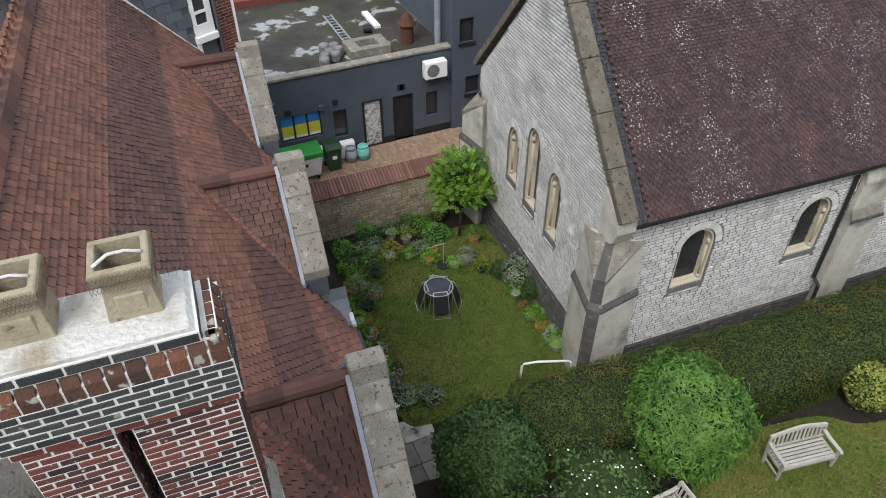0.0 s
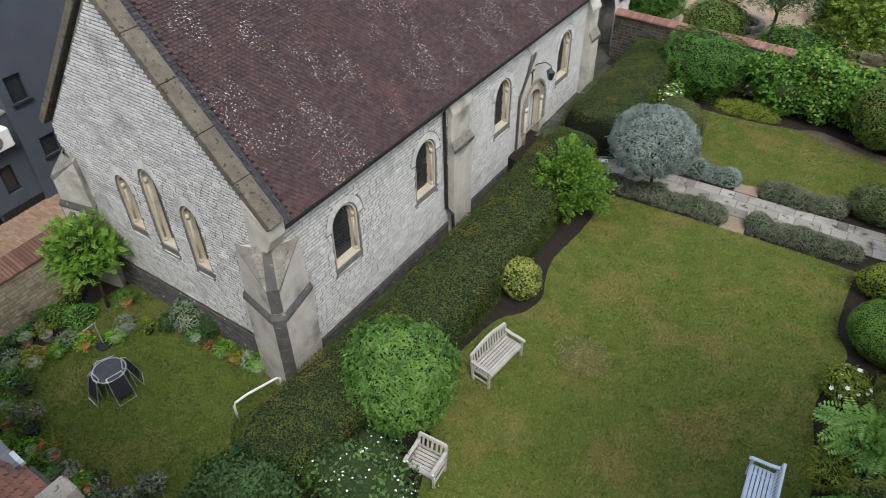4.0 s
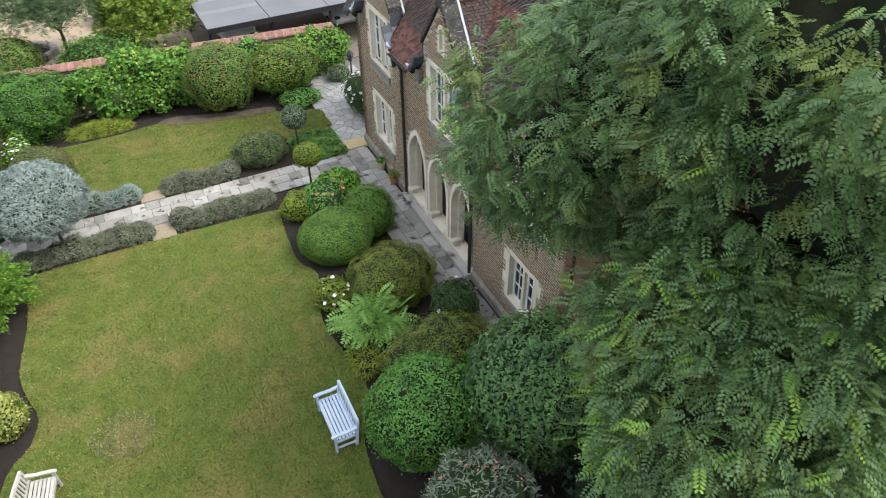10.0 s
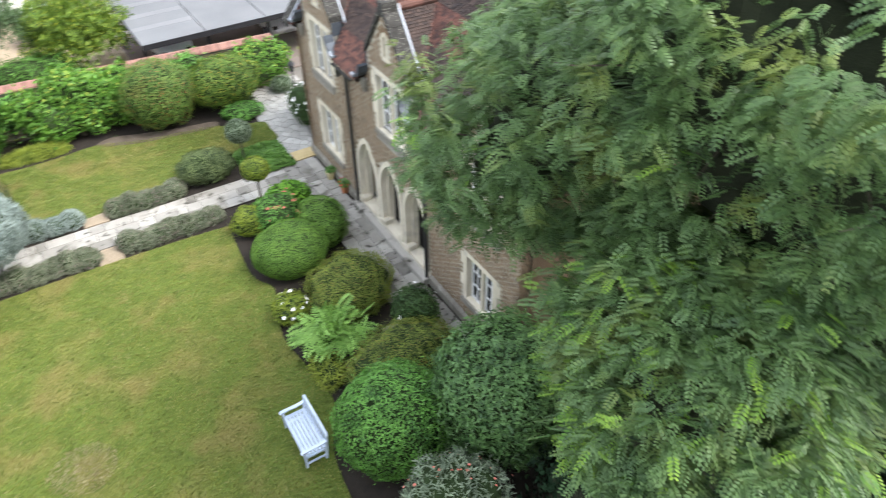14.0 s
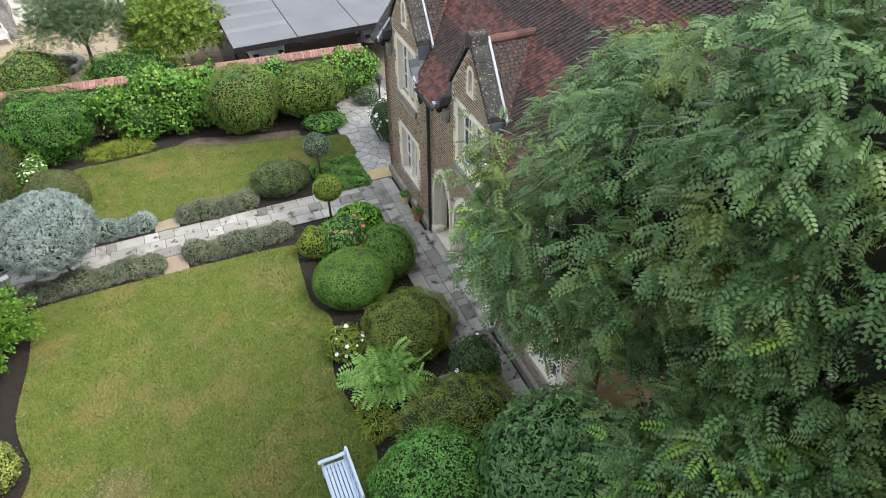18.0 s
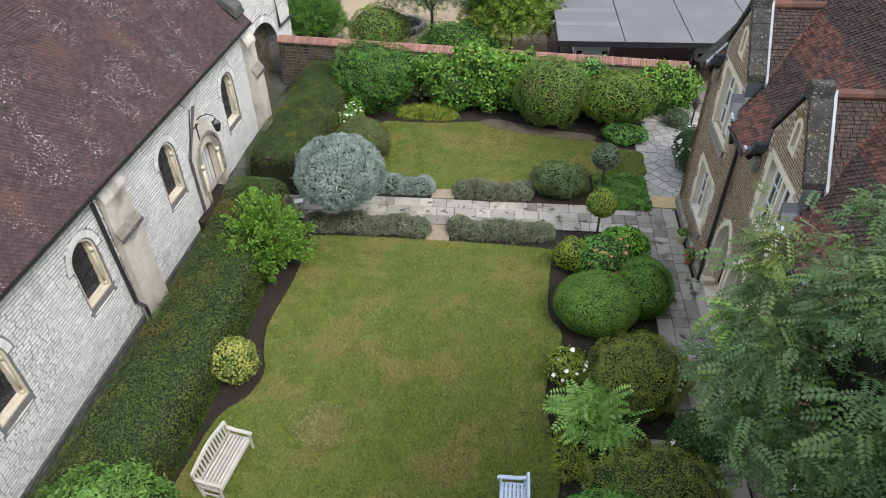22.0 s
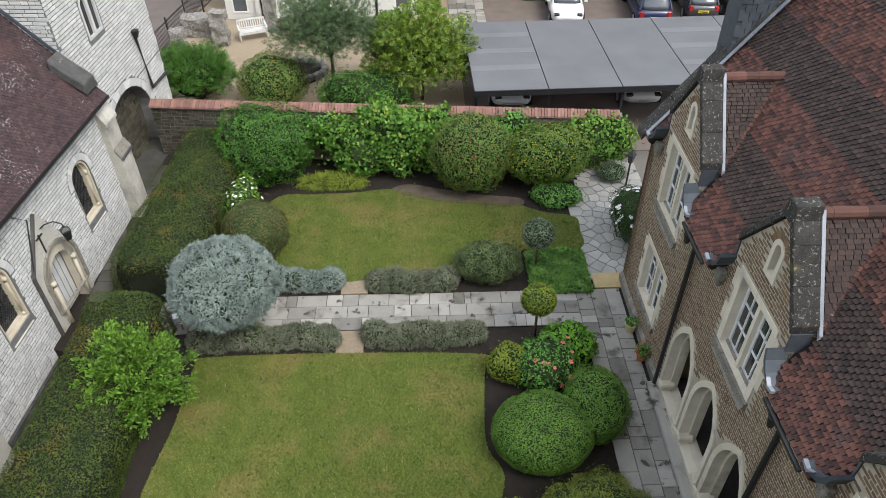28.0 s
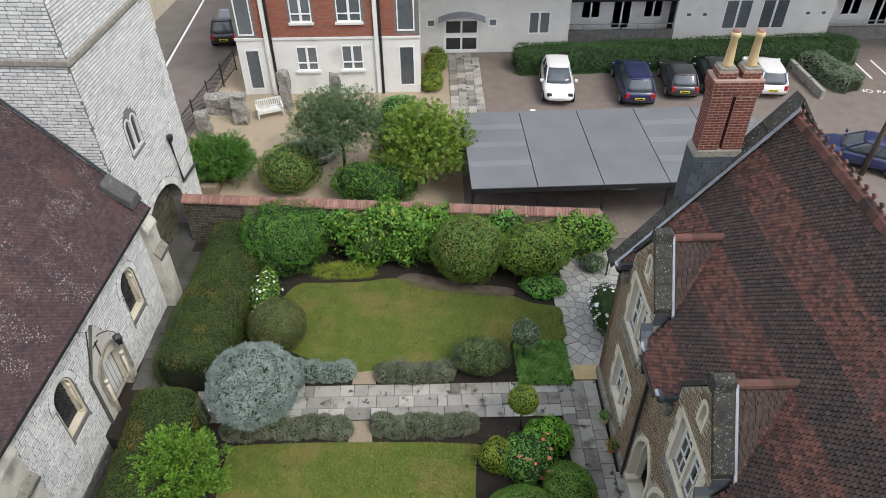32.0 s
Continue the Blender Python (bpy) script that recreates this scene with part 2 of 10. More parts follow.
def arch(c, w, v0, spring, top, n=7):
    """The outline of an arched opening: centre, width, foot, springing and crown; a crown higher than half the width gives a point."""
    h, r = w / 2, top - spring
    pts = [(c - h, v0), (c + h, v0)]
    if r <= h * 1.02:
        return pts + [(c + h * math.cos(a), spring + r * math.sin(a)) for a in [math.pi * i / (2 * n) for i in range(2 * n + 1)]]
    big = (h * h + r * r) / (2 * h)
    a1 = math.asin(r / big)
    right = [(c + h - big + big * math.cos(a1 * i / n), spring + big * math.sin(a1 * i / n)) for i in range(n + 1)]
    return pts + right + [(2 * c - u, v) for u, v in right[::-1][1:]]


def ring(outer, inner):
    return [outer, inner]


def inside(poly, u, v):
    """Which of the points (u, v) lie in the polygon."""
    res = np.zeros(u.shape, dtype=bool)
    for (x0, y0), (x1, y1) in zip(poly, poly[1:] + poly[:1]):
        if y0 != y1:
            cross = ((y0 > v) != (y1 > v)) & (u < (x1 - x0) * (v - y0) / (y1 - y0) + x0)
            res ^= cross
    return res


def pieces(name, mat, parent, outline, holes, size, place, near=None, count=0, gap=0.01, proud=0.02, rough=0.006, lean=0.0, cut=None, seed=1, vary_width=0.0, label="", every=None, bond=0.5):
    """Bricks, stones or tiles of a size (width, height) over a flat outline with holes; place takes (u, v, outward) into the parent.
    The count pieces nearest to the point near are objects of their own, the rest one mesh. lean lifts a tile's lower edge; cut rounds it."""
    rng = np.random.default_rng(seed)
    us, vs = [p[0] for p in outline], [p[1] for p in outline]
    w, h = size
    cu, cv, cw = [], [], []
    for j in range(int((max(vs) - min(vs)) / h)):
        if every is not None and not every(j):
            continue
        x = min(us) - w + (bond * w if j % 2 else 0) + (rng.random() * w if vary_width else 0)
        while x < max(us) + w:
            ww = w * (1 + vary_width * (rng.random() - 0.5) * 2)
            cu.append(x + ww / 2), cv.append(min(vs) + (j + 0.5) * h), cw.append(ww)
            x += ww
    cu, cv, cw = np.array(cu), np.array(cv), np.array(cw)
    keep = np.ones(len(cu), dtype=bool)
    for du in (-0.42, 0.42):
        keep &= inside(outline, cu + du * cw, cv)
        for hole in holes:
            keep &= ~inside(hole, cu + du * cw, cv)
    if vary_width:
        # pieces at an edge or an opening are cut to fit
        t = np.linspace(-0.5, 0.5, 13)
        for i in np.flatnonzero(~keep):
            u, v = cu[i] + t * cw[i], np.full(13, cv[i])
            ok = inside(outline, u, v)
            for hole in holes:
                ok &= ~inside(hole, u, v)
            good = np.flatnonzero(ok)
            if len(good) > 3 and good[-1] - good[0] == len(good) - 1:
                cu[i], cw[i] = (u[good[0]] + u[good[-1]]) / 2, u[good[-1]] - u[good[0]]
                keep[i] = True
    cu, cv, cw = cu[keep], cv[keep], cw[keep]
    k = len(cu)
    hh, hw = (h - gap) / 2, (cw - gap) / 2
    top = np.maximum(proud + rng.normal(0, rough, k), 0.7 * proud)
    tilt = np.clip(rng.normal(0, rough, k), -0.4 * proud, 0.4 * proud)
    lower = top + lean
    z0 = np.full(k, -0.02)
    over = 0.35 * h if lean else 0.0
    ch = min(0.004, gap * 0.4)
    if cut:
        pr = [(-1, 1, 0), (1, 1, 0), (1, -0.55, 1), (0.6, -0.92, 1), (0, -1.03, 1), (-0.6, -0.92, 1), (-1, -0.55, 1)]
    else:
        pr = [(-1, 1, 0), (1, 1, 0), (1, -1, 1), (-1, -1, 1)]
    m = len(pr)
    P = np.zeros((k, 2 * m, 3))
    for i, (a, b, low) in enumerate(pr):
        uu, vv = cu + a * hw, cv + b * hh + (over if (lean and b > 0) else 0)
        P[:, i] = np.stack([uu - np.sign(a) * ch, vv - np.sign(b) * ch, np.where(low, lower, top) + tilt * a], 1)
        P[:, m + i] = np.stack([uu, vv, z0 + (lower * 0.2 if low else 0)], 1)
    R = np.array(place.to_3x3()), np.array(place.translation)
    order = np.argsort((cu - near[0]) ** 2 + (cv - near[1]) ** 2) if near else np.arange(k)
    chosen = order[:count]
    rest = np.setdiff1d(np.arange(k), chosen)
    quads = [(i, m + i, m + (i + 1) % m, (i + 1) % m) for i in range(m)]
    tri = [(0, i, i + 1, i + 1) for i in range(1, m - 1)]
    top_faces = [(0, 3, 2, 1)] if m == 4 else [(1, 0, 6, 2), (2, 6, 5, 3), (3, 5, 4, 4)]
    if m == 4:
        F1 = np.array([(0, 1, 2, 3)[::-1]] + quads)
        base = F1[None] + (np.arange(len(rest)) * 2 * m)[:, None, None]
        faces = base.reshape(-1, 4)
    else:
        tris = [(0, i + 1, i) for i in range(1, m - 1)] + [t for q in quads for t in ((q[0], q[1], q[2]), (q[0], q[2], q[3]))]
        faces = (np.array(tris)[None] + (np.arange(len(rest)) * 2 * m)[:, None, None]).reshape(-1, 3)
    V = P[rest].reshape(-1, 3) @ R[0].T + R[1]
    me = fast_mesh(name, V, faces, mat)
    ob = new(name + "_field" if count else name, me)
    ob.parent = parent
    tagged(ob, label, kind="stuff")
    shared, wide = [], []
    for i in chosen:
        c = np.array([cu[i], cv[i], 0])
        if len(shared) < 6:
            q = P[i] - c
            f = [tuple(range(m))[::-1]] + quads
            pm = bpy.data.meshes.new(name)
            pm.from_pydata([tuple(R[0] @ x) for x in q], [], f)
            pm.materials.append(mat)
            shared.append(pm)
            wide.append(hw[i])
        o = new(name, shared[int(i) % len(shared)])
        o.parent = parent
        o.matrix_basis = Matrix.Translation(R[0] @ c + R[1]) @ Matrix.Scale(float(hw[i] / wide[int(i) % len(shared)]), 4, Vector(R[0][:, 0]))
    return ob


def plane(u, v, o):
    """The matrix that takes (u, v, outward) to the axes u, v and their normal, at o."""
    u, v = Vector(u).normalized(), Vector(v).normalized()
    w = u.cross(v)
    m = Matrix((u, v, w)).transposed().to_4x4()
    m.translation = o
    return m

# ---- materials ----
GRASS = material("grass", (0.063, 0.099, 0.015), (0.124, 0.162, 0.028), 0.95, 0.0, 11.0, 60, 1.0, stain=(0.184, 0.157, 0.049), stain_scale=0.55, stain_at=0.48)
# Soil lowered in tone to carry the deep shade over the beds.
SOIL = material("soil", (0.013, 0.011, 0.009), (0.035, 0.027, 0.020), 0.95, 0.3, 5, 50, 0.8)
GRAVEL = material("gravel", (0.158, 0.122, 0.079), (0.346, 0.281, 0.202), 0.9, 0.4, 20, 90, 0.8)
STONE = material("pale_limestone", (0.41, 0.415, 0.40), (0.75, 0.745, 0.71), 0.85, 0.45, 3, 40, 0.6, stain=(0.3, 0.3, 0.29), stain_scale=0.9, stain_at=0.6)
MORTAR = material("grey_mortar", (0.11, 0.108, 0.102), (0.2, 0.197, 0.188), 0.95, 0.0, 5, 60, 0.4)
RENDER = material("weathered_render", (0.34, 0.325, 0.275), (0.6, 0.575, 0.505), 0.9, 0.0, 2, 30, 0.4, stain=(0.15, 0.145, 0.13), stain_scale=1.1, stain_at=0.56)
DARKSTONE = material("blackened_stone", (0.045, 0.045, 0.043), (0.14, 0.136, 0.128), 0.95, 0.3, 4, 40, 0.6, spots=(0.24, 0.23, 0.2), spot_scale=5, spot_at=0.65)
CREAM = material("cream_dressed_stone", (0.42, 0.365, 0.27), (0.61, 0.555, 0.435), 0.85, 0.3, 3, 40, 0.3, stain=(0.279, 0.251, 0.205), stain_scale=1.5, stain_at=0.6)
COPING = material("lichened_coping_stone", (0.145, 0.132, 0.106), (0.306, 0.289, 0.246), 0.95, 0.2, 4, 40, 0.6, spots=(0.1, 0.095, 0.08), spot_scale=17, spot_at=0.6, stain=(0.383, 0.374, 0.340), stain_scale=4.0, stain_at=0.6)
TILE_RED = material("red_clay_tile", (0.105, 0.054, 0.041), (0.25, 0.116, 0.08), 0.85, 0.55, 1.6, 50, 0.4, spots=(0.494, 0.461, 0.413), spot_scale=12, spot_at=0.69, cluster=0.9, stain=(0.071, 0.049, 0.044), stain_scale=0.6, stain_at=0.55)
TILE_DARK = material("brown_clay_tile", (0.064, 0.041, 0.036), (0.155, 0.082, 0.064), 0.85, 0.5, 1.6, 50, 0.4, spots=(0.323, 0.305, 0.278), spot_scale=3.5, spot_at=0.75)
TILE_CHAPEL = material("plum_clay_tile", (0.029, 0.0205, 0.023), (0.084, 0.05, 0.048), 0.85, 0.6, 1.2, 50, 0.4, spots=(0.52, 0.5, 0.49), spot_scale=21.0, spot_at=0.598, cluster=1.1, stain=(0.085, 0.045, 0.039), stain_scale=0.7, stain_at=0.58)
BRICK = material("buff_brown_brick", (0.098, 0.064, 0.04), (0.27, 0.185, 0.108), 0.9, 0.6, 4, 60, 0.4)
BRICK_MORTAR = material("cream_mortar", (0.33, 0.295, 0.225), (0.48, 0.435, 0.345), 0.95, 0, 6, 60, 0.3)
LEAD = material("lead_flashing", (0.17, 0.19, 0.22), (0.42, 0.45, 0.49), 0.55, 0.4, 3, 40, 0.2, metal=0.2)
LEAD_DARK = material("dark_lead_sheet", (0.04, 0.047, 0.057), (0.12, 0.136, 0.155), 0.6, 0.4, 3, 40, 0.2, metal=0.2)
BLACK_METAL = material("black_painted_iron", (0.012, 0.012, 0.012), (0.03, 0.03, 0.03), 0.5, 0.1, 8, 60, 0.1, spec=0.5)
WHITE = material("white_paint", (0.68, 0.68, 0.66), (0.82, 0.82, 0.8), 0.5, 0.1, 3, 40, 0.1)
GLASS = material("dark_window_glass", (0.012, 0.014, 0.016), (0.035, 0.038, 0.042), 0.12, 0.3, 2, 20, 0.0, spec=0.7)
FLAG = material("grey_flagstone", (0.125, 0.117, 0.1), (0.42, 0.402, 0.36), 0.85, 0.75, 2.5, 40, 0.6, stain=(0.1, 0.092, 0.072), stain_scale=1.7, stain_at=0.54, spots=(0.07, 0.066, 0.054), spot_scale=3.4, spot_at=0.62)
RUBBLE = material("brown_rubble_stone", (0.128, 0.098, 0.064), (0.340, 0.281, 0.196), 0.95, 0.6, 4, 40, 0.6)
YARD_STONE = material("beige_rubble_stone", (0.2, 0.165, 0.112), (0.44, 0.38, 0.27), 0.95, 0.6, 4, 40, 0.6, stain=(0.14, 0.115, 0.08), stain_scale=1.6, stain_at=0.56)
YARD_COPE = material("dark_red_coping_brick", (0.085, 0.045, 0.036), (0.22, 0.115, 0.085), 0.9, 0.6, 4, 50, 0.4)
MOSSY = material("dark_mossy_rubble", (0.035, 0.033, 0.024), (0.12, 0.105, 0.075), 0.95, 0.6, 4, 40, 0.6, stain=(0.04, 0.05, 0.02), stain_scale=1.4, stain_at=0.55)
COPE_BRICK = material("red_coping_brick", (0.15, 0.08, 0.062), (0.33, 0.18, 0.145), 0.9, 0.6, 4, 50, 0.4, stain=(0.111, 0.085, 0.072), stain_scale=1.2, stain_at=0.56)
# Solid cores: the shade between leaves is put into these two dark colours.
SHADE_CORE = material("inner_shade_core", (0.010, 0.013, 0.006), (0.024, 0.030, 0.013), 0.95, 0, 4, 40, 0.5)
SHADE_CORE_GREEN = material("green_shade_core", (0.012, 0.025, 0.007), (0.038, 0.066, 0.017), 0.95, 0.3, 22, 80, 0.8)
BARK = material("grey_brown_bark", (0.05, 0.04, 0.03), (0.13, 0.105, 0.08), 0.95, 0.1, 5, 40, 0.8, lengths=(1, 1, 0.3))
COPING_DARK = material("black_lichened_coping", (0.018, 0.017, 0.015), (0.07, 0.067, 0.06), 0.95, 0.2, 6, 40, 0.7, spots=(0.2, 0.195, 0.17), spot_scale=20, spot_at=0.6, stain=(0.143, 0.133, 0.052), stain_scale=2.0, stain_at=0.64)
RIDGE = material("dull_ridge_tile", (0.05, 0.03, 0.025), (0.15, 0.072, 0.055), 0.85, 0.6, 2.5, 50, 0.4)
# Darker copies of TILE_RED and TILE_DARK, for the right house's roof.
TILE_RED2 = material("darker_red_tile", (0.036, 0.025, 0.023), (0.165, 0.073, 0.054), 0.85, 0.8, 1.8, 50, 0.4, spots=(0.330, 0.319, 0.297), spot_scale=6.0, spot_at=0.72, stain=(0.066, 0.062, 0.061), stain_scale=1.3, stain_at=0.6)
TILE_DARK2 = material("darker_brown_tile", (0.027, 0.023, 0.022), (0.083, 0.056, 0.046), 0.85, 0.6, 1.8, 50, 0.4, spots=(0.399, 0.385, 0.360), spot_scale=3.0, spot_at=0.76, stain=(0.106, 0.045, 0.037), stain_scale=0.9, stain_at=0.66)
HOUSE_STONE = material("pale_dressed_stone", (0.52, 0.47, 0.355), (0.76, 0.705, 0.575), 0.85, 0.3, 3, 40, 0.3, stain=(0.3, 0.28, 0.23), stain_scale=1.5, stain_at=0.6)
LOGGIA_TILE_SHADE = material("loggia_tile_and_shade", (0.02, 0.019, 0.018), (0.07, 0.06, 0.055), 0.5, 0.3, 14, 60, 0.2)
SLATE_TILE = material("blue_black_slate", (0.022, 0.022, 0.026), (0.062, 0.06, 0.066), 0.75, 0.6, 3, 50, 0.3)
# Green-stained flags, darkened so the shade by the chapel is in the colour.
SHADE_FLAG = material("shade_dark_flagstone", (0.03, 0.03, 0.026), (0.12, 0.115, 0.1), 0.85, 0.5, 2.5, 40, 0.4, stain=(0.04, 0.05, 0.02), stain_scale=1.6, stain_at=0.52)
BROWN_COPING = material("brown_lichened_coping", (0.08, 0.07, 0.052), (0.19, 0.17, 0.13), 0.95, 0.2, 4, 40, 0.7, spots=(0.05, 0.047, 0.036), spot_scale=9, spot_at=0.6, stain=(0.3, 0.29, 0.25), stain_scale=2.4, stain_at=0.62)

# ---- ground, lawns, paths ----
def smooth_loop(pts, n=6):
    out, k = [], len(pts)
    for i in range(k):
        p0, p1, p2, p3 = (Vector(pts[(i + j) % k]) for j in (-1, 0, 1, 2))
        for s in range(n):
            t = s / n
            out.append(tuple(0.5 * ((2 * p1) + (p2 - p0) * t + (2 * p0 - 5 * p1 + 4 * p2 - p3) * t * t + (3 * p1 - p0 - 3 * p2 + p3) * t ** 3)))
    return out


ASPHALT = material("grey_brown_asphalt", (0.105, 0.096, 0.083), (0.18, 0.166, 0.146), 0.95, 0.0, 0.6, 60, 0.4)
COURT = -1.0   # the courtyard beside the chapel lies a metre below the garden


def court(x, y):
    """A place of the courtyard's plan, scaled about the camera's spot to fit its view."""
    return 0.25 + 1.07 * (x - 0.25), 2.6 + 1.07 * (y - 2.6)


SUNK = [(-18.5, 3.2), (-8.05, 3.2), (-7.6, 6.6), (-8.5, 8.4), (-8.0, 12.5), (-7.8, 18.0), (-7.4, 23.0), (-8.6, 24.5), (-9.3, 24.5), (-10.2, 13.0), (-18.5, 13.2)]
solo("ground", Shape().sheet([(-400, -400), (400, -400), (400, 400), (-400, 400)], [SUNK], 0.3, Matrix.Translation((0, 0, -0.08))), ASPHALT, "grey-brown town ground round the garden", "ground", "structure")
solo("garden_soil", Shape().sheet([(-8.05, 3.0), (8.2, 3), (8.2, 32.4), (-9.0, 32.6), (-9.0, 22.9), (-7.4, 22.3), (-7.8, 18.0), (-8.0, 12.5), (-8.5, 8.4), (-7.6, 6.6)], [], 1.2, Matrix.Translation((0, 0, -0.03))), SOIL, "dark bare soil of the garden beds", "soil", "structure")
LAWN = smooth_loop([(-5.75, 12.4), (-5.6, 14), (-5.35, 15.1), (-4.85, 15.7), (-4.62, 16.5), (-4.85, 17.3), (-5.0, 18.3), (-4.75, 20.2), (-4.7, 22.0), (-4.5, 22.3), (-1, 22.35), (2.9, 22.2), (3.1, 21.9), (3.05, 21.3), (2.95, 19.4), (3.3, 18.55), (3.1, 17.6), (2.8, 16.4), (3.0, 14.8), (3.05, 13.6), (2.4, 12.2), (2.2, 10), (2.0, 7.5), (1.5, 4.2), (-1, 3.6), (-3.9, 4.2), (-4.1, 8), (-4.9, 10.6)])
solo("lawn", Shape().sheet(LAWN, [], 0.08, Matrix.Translation((0, 0, 0.03))), GRASS, "mown green lawn with worn yellowish patches", "lawn", "structure")
LAWN2 = smooth_loop([(-3.6, 29.6), (-4.1, 28.2), (-3.6, 26.4), (-1.2, 25.3), (-0.2, 25.25), (3, 25.7), (4.4, 26.0), (4.75, 26.5), (6.5, 26.5), (6.65, 27.4), (6.6, 28.1), (5.6, 28.4), (4.4, 28.95), (2.1, 29.3), (0.5, 29.9), (-1, 29.75), (-2.3, 29.7)])
solo("small_lawn", Shape().sheet(LAWN2, [], 0.08, Matrix.Translation((0, 0, 0.03))), GRASS, "small oval lawn behind the flagged path", "lawn", "structure")
LAWN3 = smooth_loop([court(x, y) for x, y in ((-15.5, 6.3), (-12.5, 5.75), (-9.6, 5.7), (-9.05, 6.4), (-8.95, 8.2), (-9.0, 10.3), (-9.9, 11.35), (-12, 11.6), (-14.8, 11.5), (-15.7, 10.5), (-15.6, 8.6))])
solo("courtyard_soil", Shape().sheet([(-19, 2.8), (-7.2, 2.8), (-7.2, 25.0), (-9.8, 25.0), (-10.6, 13.4), (-19, 13.4)], [], 0.2, Matrix.Translation((0, 0, COURT - 0.036))), SOIL, "dark soil round the back lawn", "soil", "structure")
solo("back_lawn", Shape().sheet(LAWN3, [], 0.08, Matrix.Translation((0, 0, COURT + 0.03))), GRASS, "small lawn beside the chapel gable", "lawn", "structure")

EARTH = material("bare_brown_earth", (0.06, 0.046, 0.034), (0.13, 0.105, 0.08), 0.95, 0.0, 3, 50, 0.9)
BARE = smooth_loop([(0.4, 29.85), (1.6, 29.25), (3.2, 28.95), (4.7, 28.75), (4.9, 29.2), (3.4, 29.5), (2.0, 29.9), (1.0, 30.2)])
solo("bare_earth", Shape().sheet(BARE, [], 0.05, Matrix.Translation((0, 0, 0.037))), EARTH, "bare brown earth at the edge of the small lawn", "soil", "structure")


def slabs(name, x0, y0, x1, y1, rows, seed, mat, label, z=0.02, joint=0.014, wmin=0.5, wmax=0.95):
    """A flagged path: rows of slabs of uneven length on a bed, every slab an object."""
    rng = random.Random(seed)
    bed = solo(name, Shape().box(x0, y0, z - 0.08, x1, y1, z - 0.028), SOIL, label, "path", "structure")
    along = (x1 - x0) > (y1 - y0)
    a0, a1, b0, b1 = (x0, x1, y0, y1) if along else (y0, y1, x0, x1)
    step = (b1 - b0) / rows
    for r in range(rows):
        a = a0
        while a < a1 - 0.1:
            w = min(rng.uniform(wmin, wmax), a1 - a)
            if a1 - a - w < 0.3:
                w = a1 - a
            lo, hi = b0 + r * step, b0 + (r + 1) * step
            zz = z + rng.uniform(-0.006, 0.006)
            p = (a + joint / 2, lo + joint / 2, a + w - joint / 2, hi - joint / 2)
            q = p if along else (p[1], p[0], p[3], p[2])
            if rng.random() < 0.3:
                cutx = q[0] + (q[2] - q[0]) * rng.choice((0.4, 0.5, 0.62))
                cuty = q[1] + (q[3] - q[1]) * rng.choice((0.45, 0.55))
                two = ((q[0], q[1], cutx - joint / 2, q[3]), (cutx + joint / 2, q[1], q[2], q[3])) if (q[2] - q[0]) > (q[3] - q[1]) else ((q[0], q[1], q[2], cuty - joint / 2), (q[0], cuty + joint / 2, q[2], q[3]))
            else:
                two = (q,)
            for w_ in two:
                part("slab", Shape().box(w_[0], w_[1], z - 0.045, w_[2], w_[3], zz + rng.uniform(-0.004, 0.004)), mat, bed, bevel=0.008)
            a += w
    return bed


slabs("cross_path", -6.2, 23.2, 6.0, 24.62, 3, 3, FLAG, "flagged grey stone path between lavender hedges")
slabs("house_path", 6.0, 15.3, 7.32, 24.62, 3, 4, FLAG, "flagged grey stone path along the brick house")
slabs("chapel_path", -8.5, 24.6, -6.6, 31.8, 3, 6, SHADE_FLAG, "narrow dark flagged path at the foot of the chapel")
slabs("lower_path", 5.3, 11.5, 7.35, 15.3, 2, 5, FLAG, "stone flags and bare concrete by the house wall", wmin=1.0, wmax=1.6)
slabs("step_path", -10.1, 3.5, -8.06, 6.6, 3, 8, FLAG, "short grey flagged path beside the back lawn", z=COURT + 0.02)
for i, (x0, y0, x1, y1) in enumerate(((-1.0, 24.66, -0.2, 25.25), (-0.95, 22.33, -0.2, 23.16))):
    solo("gravel_gap", Shape().box(x0, y0, -0.05, x1, y1, 0.025), GRAVEL, "square of tan gravel between timber edges", "gravel", "structure")
solo("yellow_slab", Shape().box(6.62, 24.66, -0.05, 7.5, 25.3, 0.03), material("ochre_paving", (0.35, 0.27, 0.13), (0.48, 0.38, 0.2), 0.9, 0, 3, 40, 0.3), "ochre concrete slab at the path corner", "paving", "structure")

